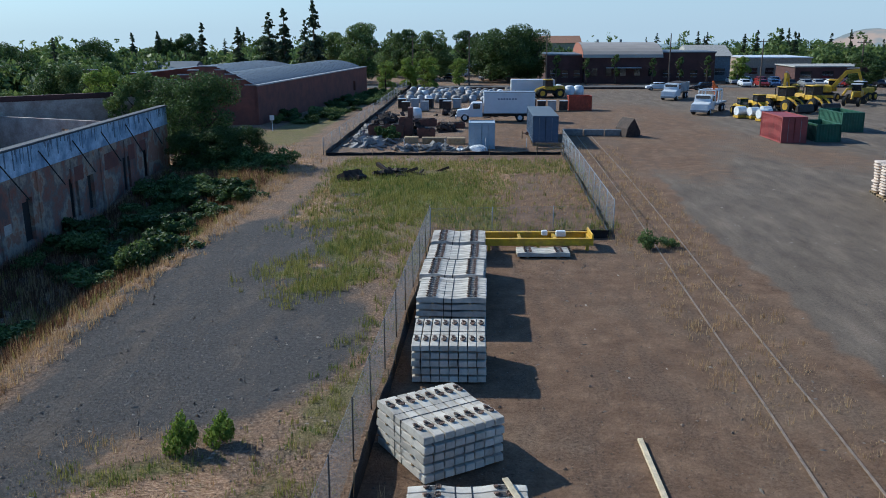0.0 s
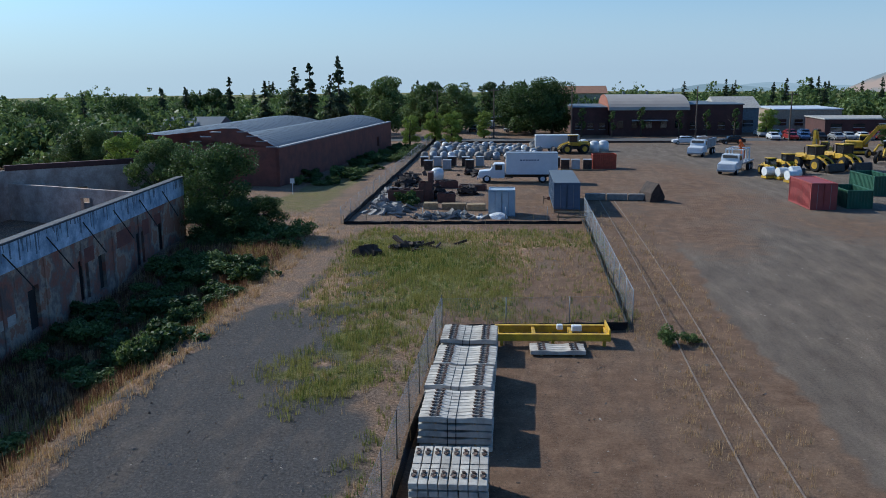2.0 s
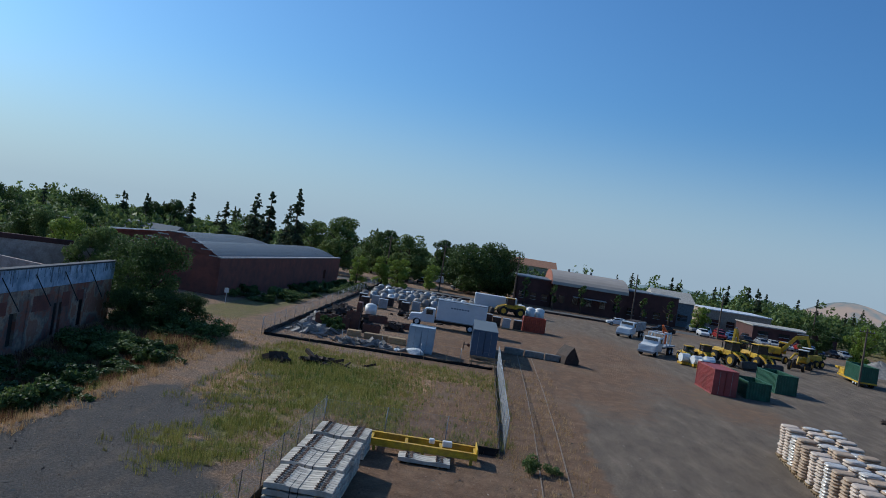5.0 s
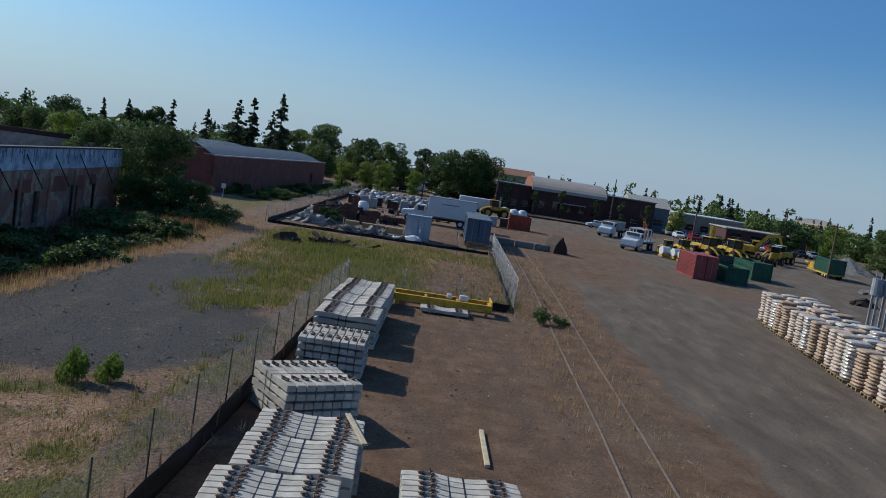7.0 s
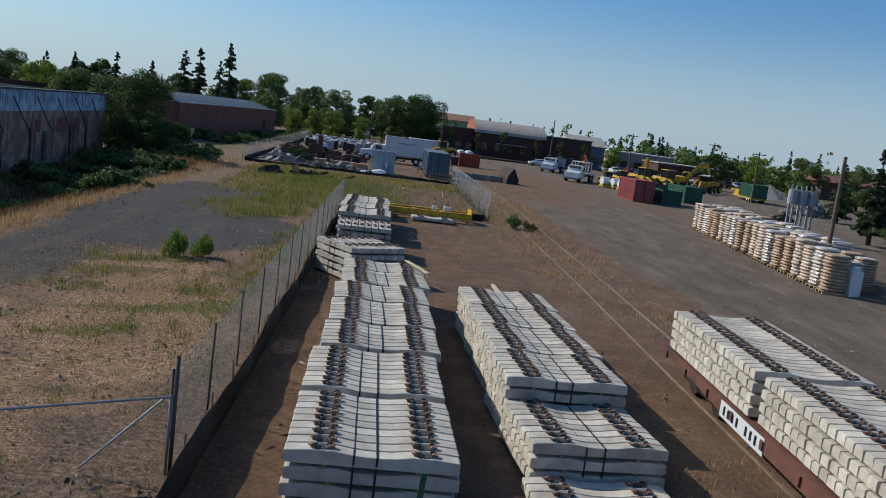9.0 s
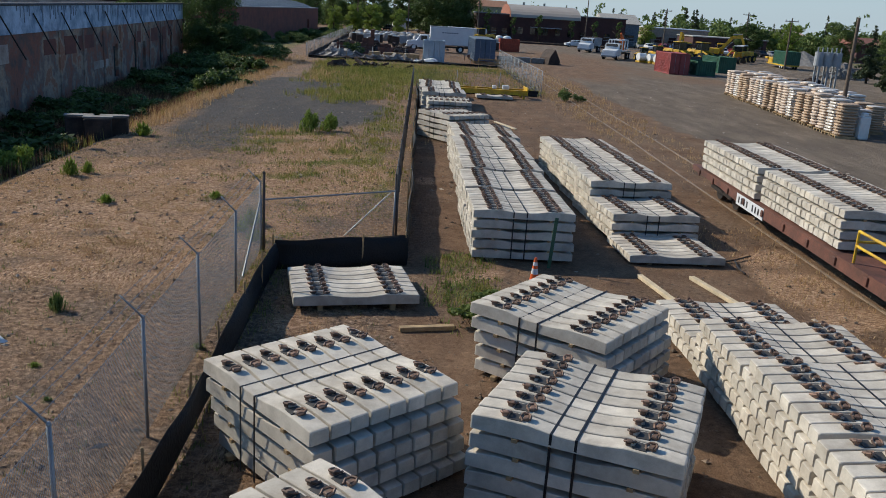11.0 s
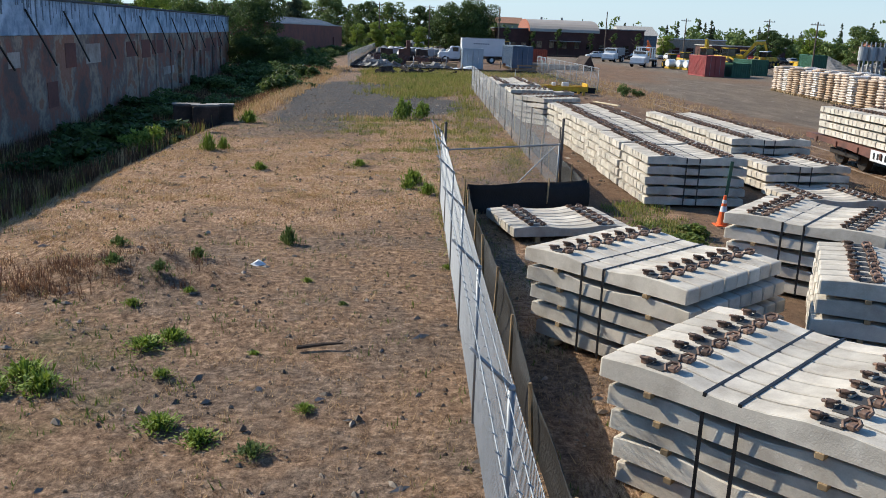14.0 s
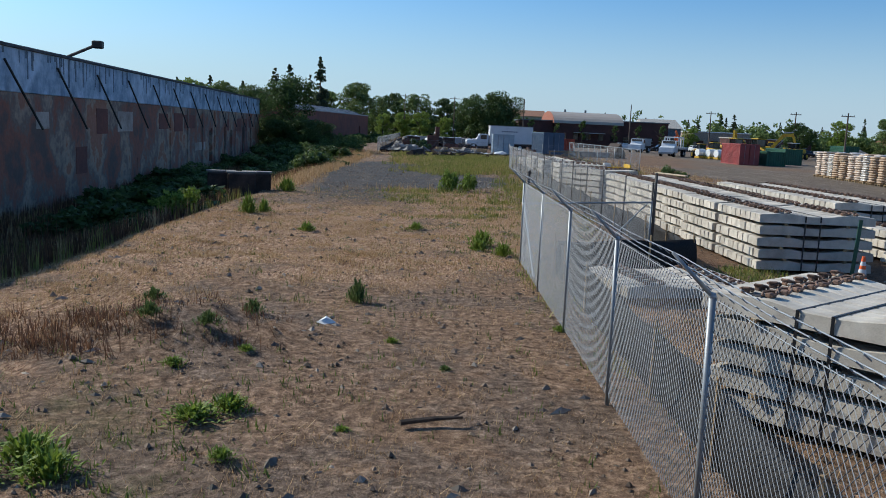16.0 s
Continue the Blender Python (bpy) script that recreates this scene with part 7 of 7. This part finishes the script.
def heap(name, label, x, y, w, d, h, n, m, seed, size=(0.5, 0.2, 0.12), spread=1.0):
    q = random.Random(seed)
    b2 = bmesh.new()
    for k in range(n):
        u, v_ = q.gauss(0, 0.38), q.gauss(0, 0.38)
        z = max(0.04, h * math.exp(-(u * u + v_ * v_) * 2.2) * q.uniform(0.2, 1.0))
        s = q.uniform(0.5, 1.6)
        box(b2, (u * w, v_ * d, z), (size[0] * s * 2, size[1] * s * 2, size[2] * s * 2), rot=Euler((q.gauss(0, 0.35), q.gauss(0, 0.35), q.uniform(0, 6.28))).to_matrix(), bevel=0.0)
    ob = new(name, mesh_of(b2, m, name))
    ob.matrix_world = at(x, y)
    return tagged(ob, label, "scrap heap", kind="stuff")


heap("scrap_heap", "heap of dark rusty scrap and timber", -7.5, 92.5, 2.2, 1.6, 1.3, 60, DEBRIS_DARK, 1)
heap("scrap_heap", "heap of dark rusty scrap and timber", -3.6, 95.0, 1.4, 1.0, 1.0, 30, DEBRIS_DARK, 2)
heap("rubble_heap", "heap of pale broken concrete slabs", -10.6, 83.5, 2.6, 3.0, 0.6, 70, DEBRIS_GREY, 3, (0.4, 0.3, 0.08))
heap("rubble_heap", "strip of pale broken concrete along a fence", -12.0, 92.0, 0.9, 7.0, 0.7, 80, DEBRIS_GREY, 4, (0.35, 0.25, 0.1))
heap("rubble_heap", "low pile of pale rubble behind a fence", -4.5, 79.6, 5.0, 1.0, 0.45, 70, DEBRIS_GREY, 5, (0.35, 0.22, 0.06))
heap("timber_heap", "pile of old railway timbers in tall grass", -6.0, 66.0, 3.0, 1.2, 0.28, 20, DEBRIS_DARK, 6, (0.9, 0.10, 0.09))
heap("timber_heap", "stack of dark blocks with pale tops in grass", -9.0, 63.2, 0.8, 0.6, 0.6, 12, DEBRIS_DARK, 7, (0.4, 0.25, 0.2))
heap("scrap_heap", "strip of dark scrap beside a lane", -11.5, 105.0, 1.2, 8.0, 0.9, 90, DEBRIS_DARK, 8)
heap("scrap_heap", "scattered scrap in a storage yard", -2.0, 113.0, 5.0, 3.0, 0.5, 60, DEBRIS_DARK, 9)
heap("gravel_heap", "grey gravel heap", 58.5, 100.0, 3.0, 2.4, 2.0, 240, DEBRIS_GREY, 10, (0.25, 0.25, 0.2))
heap("dark_earth_heap", "low heap of dark earth", 47.0, 84.0, 1.2, 0.9, 0.6, 60, DEBRIS_DARK, 11, (0.2, 0.2, 0.15))
for k, (x, y) in enumerate(((-15.0, 16.4), (-14.5, 17.0), (-15.9, 16.7))):
    ob = new("dark_block", mesh_of(boxes([((0, 0, 0.45), (1.1, 0.8, 1.5))], 0.05), DEBRIS_DARK, "dark_block"))
    ob.matrix_world = at(x, y, -0.5, 15)
    tagged(ob, "dark block with a pale lid at a ditch", "block", "blocks at the ditch")
    ob = new("pale_lid", mesh_of(boxes([((0, 0, 0), (1.2, 0.5, 0.06))], 0.01), DEBRIS_GREY, "pale_lid"))
    ob.matrix_world = at(x, y, 0.73, 15)
    tagged(ob, "pale board lying on a dark block", "board", "boards at the ditch")
for k, (x, y, L) in enumerate(((-4.2, 84.6, 2.4), (-2.0, 84.3, 1.8), (-6.5, 85.0, 1.4))):
    ob = new("lumber_pack", mesh_of(boxes([((0, 0, 0.3 + 0.0), (L, 1.0, 0.6))], 0.04), LUMBER, "lumber_pack"))
    ob.matrix_world = at(x, y, 0, rnd.uniform(-5, 5))
    tagged(ob, "stack of tan boards beside a container", "boards", "board stacks")
for k, (x, y, s) in enumerate(((-3.2, 80.2, 0.7), (0.3, 79.7, 0.9), (-1.4, 79.4, 0.4))):
    b2 = bmesh.new()
    bmesh.ops.create_icosphere(b2, subdivisions=2, radius=s)
    for v in b2.verts:
        v.co += Vector((rnd.uniform(-0.1, 0.1), rnd.uniform(-0.1, 0.1), 0)) * 1.5
        v.co.z = max(v.co.z, 0) * 0.6
    ob = new("white_tarp", mesh_of(b2, PLASTIC_WHITE, "white_tarp"))
    ob.matrix_world = at(x, y)
    tagged(ob, "crumpled white plastic sheet on the ground", "tarp", "white tarps")
ob = new("round_tank", DRUMS[1])
ob.matrix_world = at(-8.2, 108.4, 0) @ Matrix.Diagonal((1.4, 1.4, 1.2, 1))
tagged(ob, "round white tank beside scrap", "tank", "round tanks")
kerb = new("kerb", mesh_of(boxes([((15, 164.0, 0.15), (56, 0.5, 0.4))], 0.05), DEBRIS_DARK, "kerb"))
tagged(kerb, "low dark berm along a far road", "kerb", kind="structure")
road_far = new("road", mesh_of(boxes([((20, 171.0, 0.01), (220, 6.5, 0.03))]), mat("road_asphalt", (0.11, 0.105, 0.10), 0.9, var=0.15, scale=0.4, fine=12), "road"))
tagged(road_far, "grey asphalt road across the end of the yard", "road", kind="structure")
# ---- litter in the lot ----
wb = bmesh.new()
bmesh.ops.create_icosphere(wb, subdivisions=2, radius=0.16)
wr = random.Random(5)
for v in wb.verts:
    v.co = Vector((v.co.x * wr.uniform(0.6, 1.3), v.co.y * wr.uniform(0.5, 1.1), max(v.co.z * wr.uniform(0.3, 0.9), -0.02)))
w1 = new("paper_scrap", mesh_of(wb, PLASTIC_WHITE, "paper_scrap"))
w1.matrix_world = pose(-8.6, -6.5, 0, 8, 5, 20)
tagged(w1, "crumpled white scrap on bare earth", "litter")
b2 = rods([((0, 0, 0.03), (0.35, 0.05, 0.05), 0.03, 0.025), ((0.35, 0.05, 0.05), (0.62, 0.02, 0.07), 0.025, 0.012), ((0.5, 0.03, 0.06), (0.66, 0.12, 0.1), 0.012, 0.005)], 0.02, 6)
st = new("fallen_branch", mesh_of(b2, BARK, "fallen_branch"))
st.matrix_world = at(-7.35, -10.5, 0, 8)
tagged(st, "short dark fallen branch on bare earth", "branch")
r = np.random.default_rng(55)
vs, fs = [], []
for k in range(5200):
    x, y = (r.uniform(-15, -1.5), r.uniform(-24, 30)) if k < 3200 else (r.uniform(-1, 30), r.uniform(-22, 62))
    s = 0.012 + 0.05 * r.random() ** 4
    a, l_ = r.uniform(0, 6.28), r.uniform(1, 3.0)
    z = float(height(np.array(x), np.array(y)))
    ca, sa = math.cos(a) * s * l_, math.sin(a) * s * l_
    k0 = len(vs)
    vs += [(x - ca, y - sa, z), (x + sa * 0.6 / l_ * 1.5, y - ca * 0.6 / l_ * 1.5, z), (x + ca, y + sa, z), (x - sa * 0.6 / l_ * 1.5, y + ca * 0.6 / l_ * 1.5, z), (x, y, z + s * 0.9)]
    fs += [(k0, k0 + 1, k0 + 4), (k0 + 1, k0 + 2, k0 + 4), (k0 + 2, k0 + 3, k0 + 4), (k0 + 3, k0, k0 + 4)]
tagged(new("pebbles", raw("pebbles", vs, fs, mat("pebble_stone", (0.30, 0.25, 0.20), 0.9, var=0.2, island=0.6))), "small stones and clods scattered on the ground", "stones", kind="stuff")

# ---- rusty bins, boards and tarpaulins in the scrap yard ----
def rusty_bin(x, y, turn, L, W, H, lid):
    bn = thing("scrap_bin", "rusty brown steel bin filled with scrap", "bin", "scrap bins", at(x, y, 0, turn))
    for s in (-1, 1):
        part("side", boxes([((0, s * W / 2, H / 2), (L, 0.06, H))], 0.01), RUST_CAR, bn)
        part("end", boxes([((s * L / 2, 0, H / 2), (0.06, W - 0.07, H))], 0.01), RUST_CAR, bn)
    part("floor_plate", boxes([((0, 0, 0.06), (L - 0.07, W - 0.07, 0.05))]), RUST_CAR, bn)
    q2 = random.Random(int(x * 10))
    for k in range(7):
        part("scrap_piece", boxes([((q2.uniform(-0.35, 0.35) * L, q2.uniform(-0.3, 0.3) * W, H * q2.uniform(0.6, 1.05)), (q2.uniform(0.4, 1.2), q2.uniform(0.1, 0.4), q2.uniform(0.08, 0.3)), rz(q2.uniform(0, 90)))], 0.02), DEBRIS_DARK, bn)
    if lid:
        part("post", boxes([((L / 2 - 0.2, 0, H + 0.55), (0.5, W * 0.9, 1.1))], 0.03), RUST_CAR, bn)


for x, y, turn, L, W, H, lid in ((-9.6, 89.6, 2, 3.6, 1.6, 1.25, False), (-7.6, 90.6, 2, 1.4, 1.8, 1.9, True), (-5.4, 89.4, 8, 1.8, 1.2, 0.95, False), (-3.2, 98.5, -4, 3.0, 1.4, 0.6, False), (-6.4, 100.5, 12, 2.6, 1.3, 0.8, False)):
    rusty_bin(x, y, turn, L, W, H, lid)


# ---- timber barrier before the dull blue container, and pipes beside it ----
bar = thing("timber_barrier", "weathered timber barrier before a container", "barrier", at=at(7.2, 78.4, 0, 2))
for sx in (-1.5, 1.5):
    part("upright", boxes([((sx, 0, 0.45), (0.1, 0.1, 0.9))], 0.01), LUMBER, bar)
for z in (0.35, 0.8):
    part("rail", boxes([((0, -0.06, z), (3.3, 0.05, 0.16))], 0.008), LUMBER, bar)
part("brace", boxes([((0, -0.1, 0.5), (2.2, 0.04, 0.1), Matrix.Rotation(radians(-20), 3, "Y"))], 0.006), LUMBER, bar)
valve = thing("valve_standpipe", "small rusty standpipe with a valve", "standpipe", at=at(4.6, 88.5))
part("pipe", rods([((0, 0, 0), (0, 0, 0.8)), ((0, 0, 0.55), (0.5, 0, 0.55))], 0.06, 8), RAIL_RUST, valve)
part("valve_wheel", rods([((0.5, -0.05, 0.55), (0.5, 0.05, 0.55))], 0.18, 12), RUST_CAR, valve)
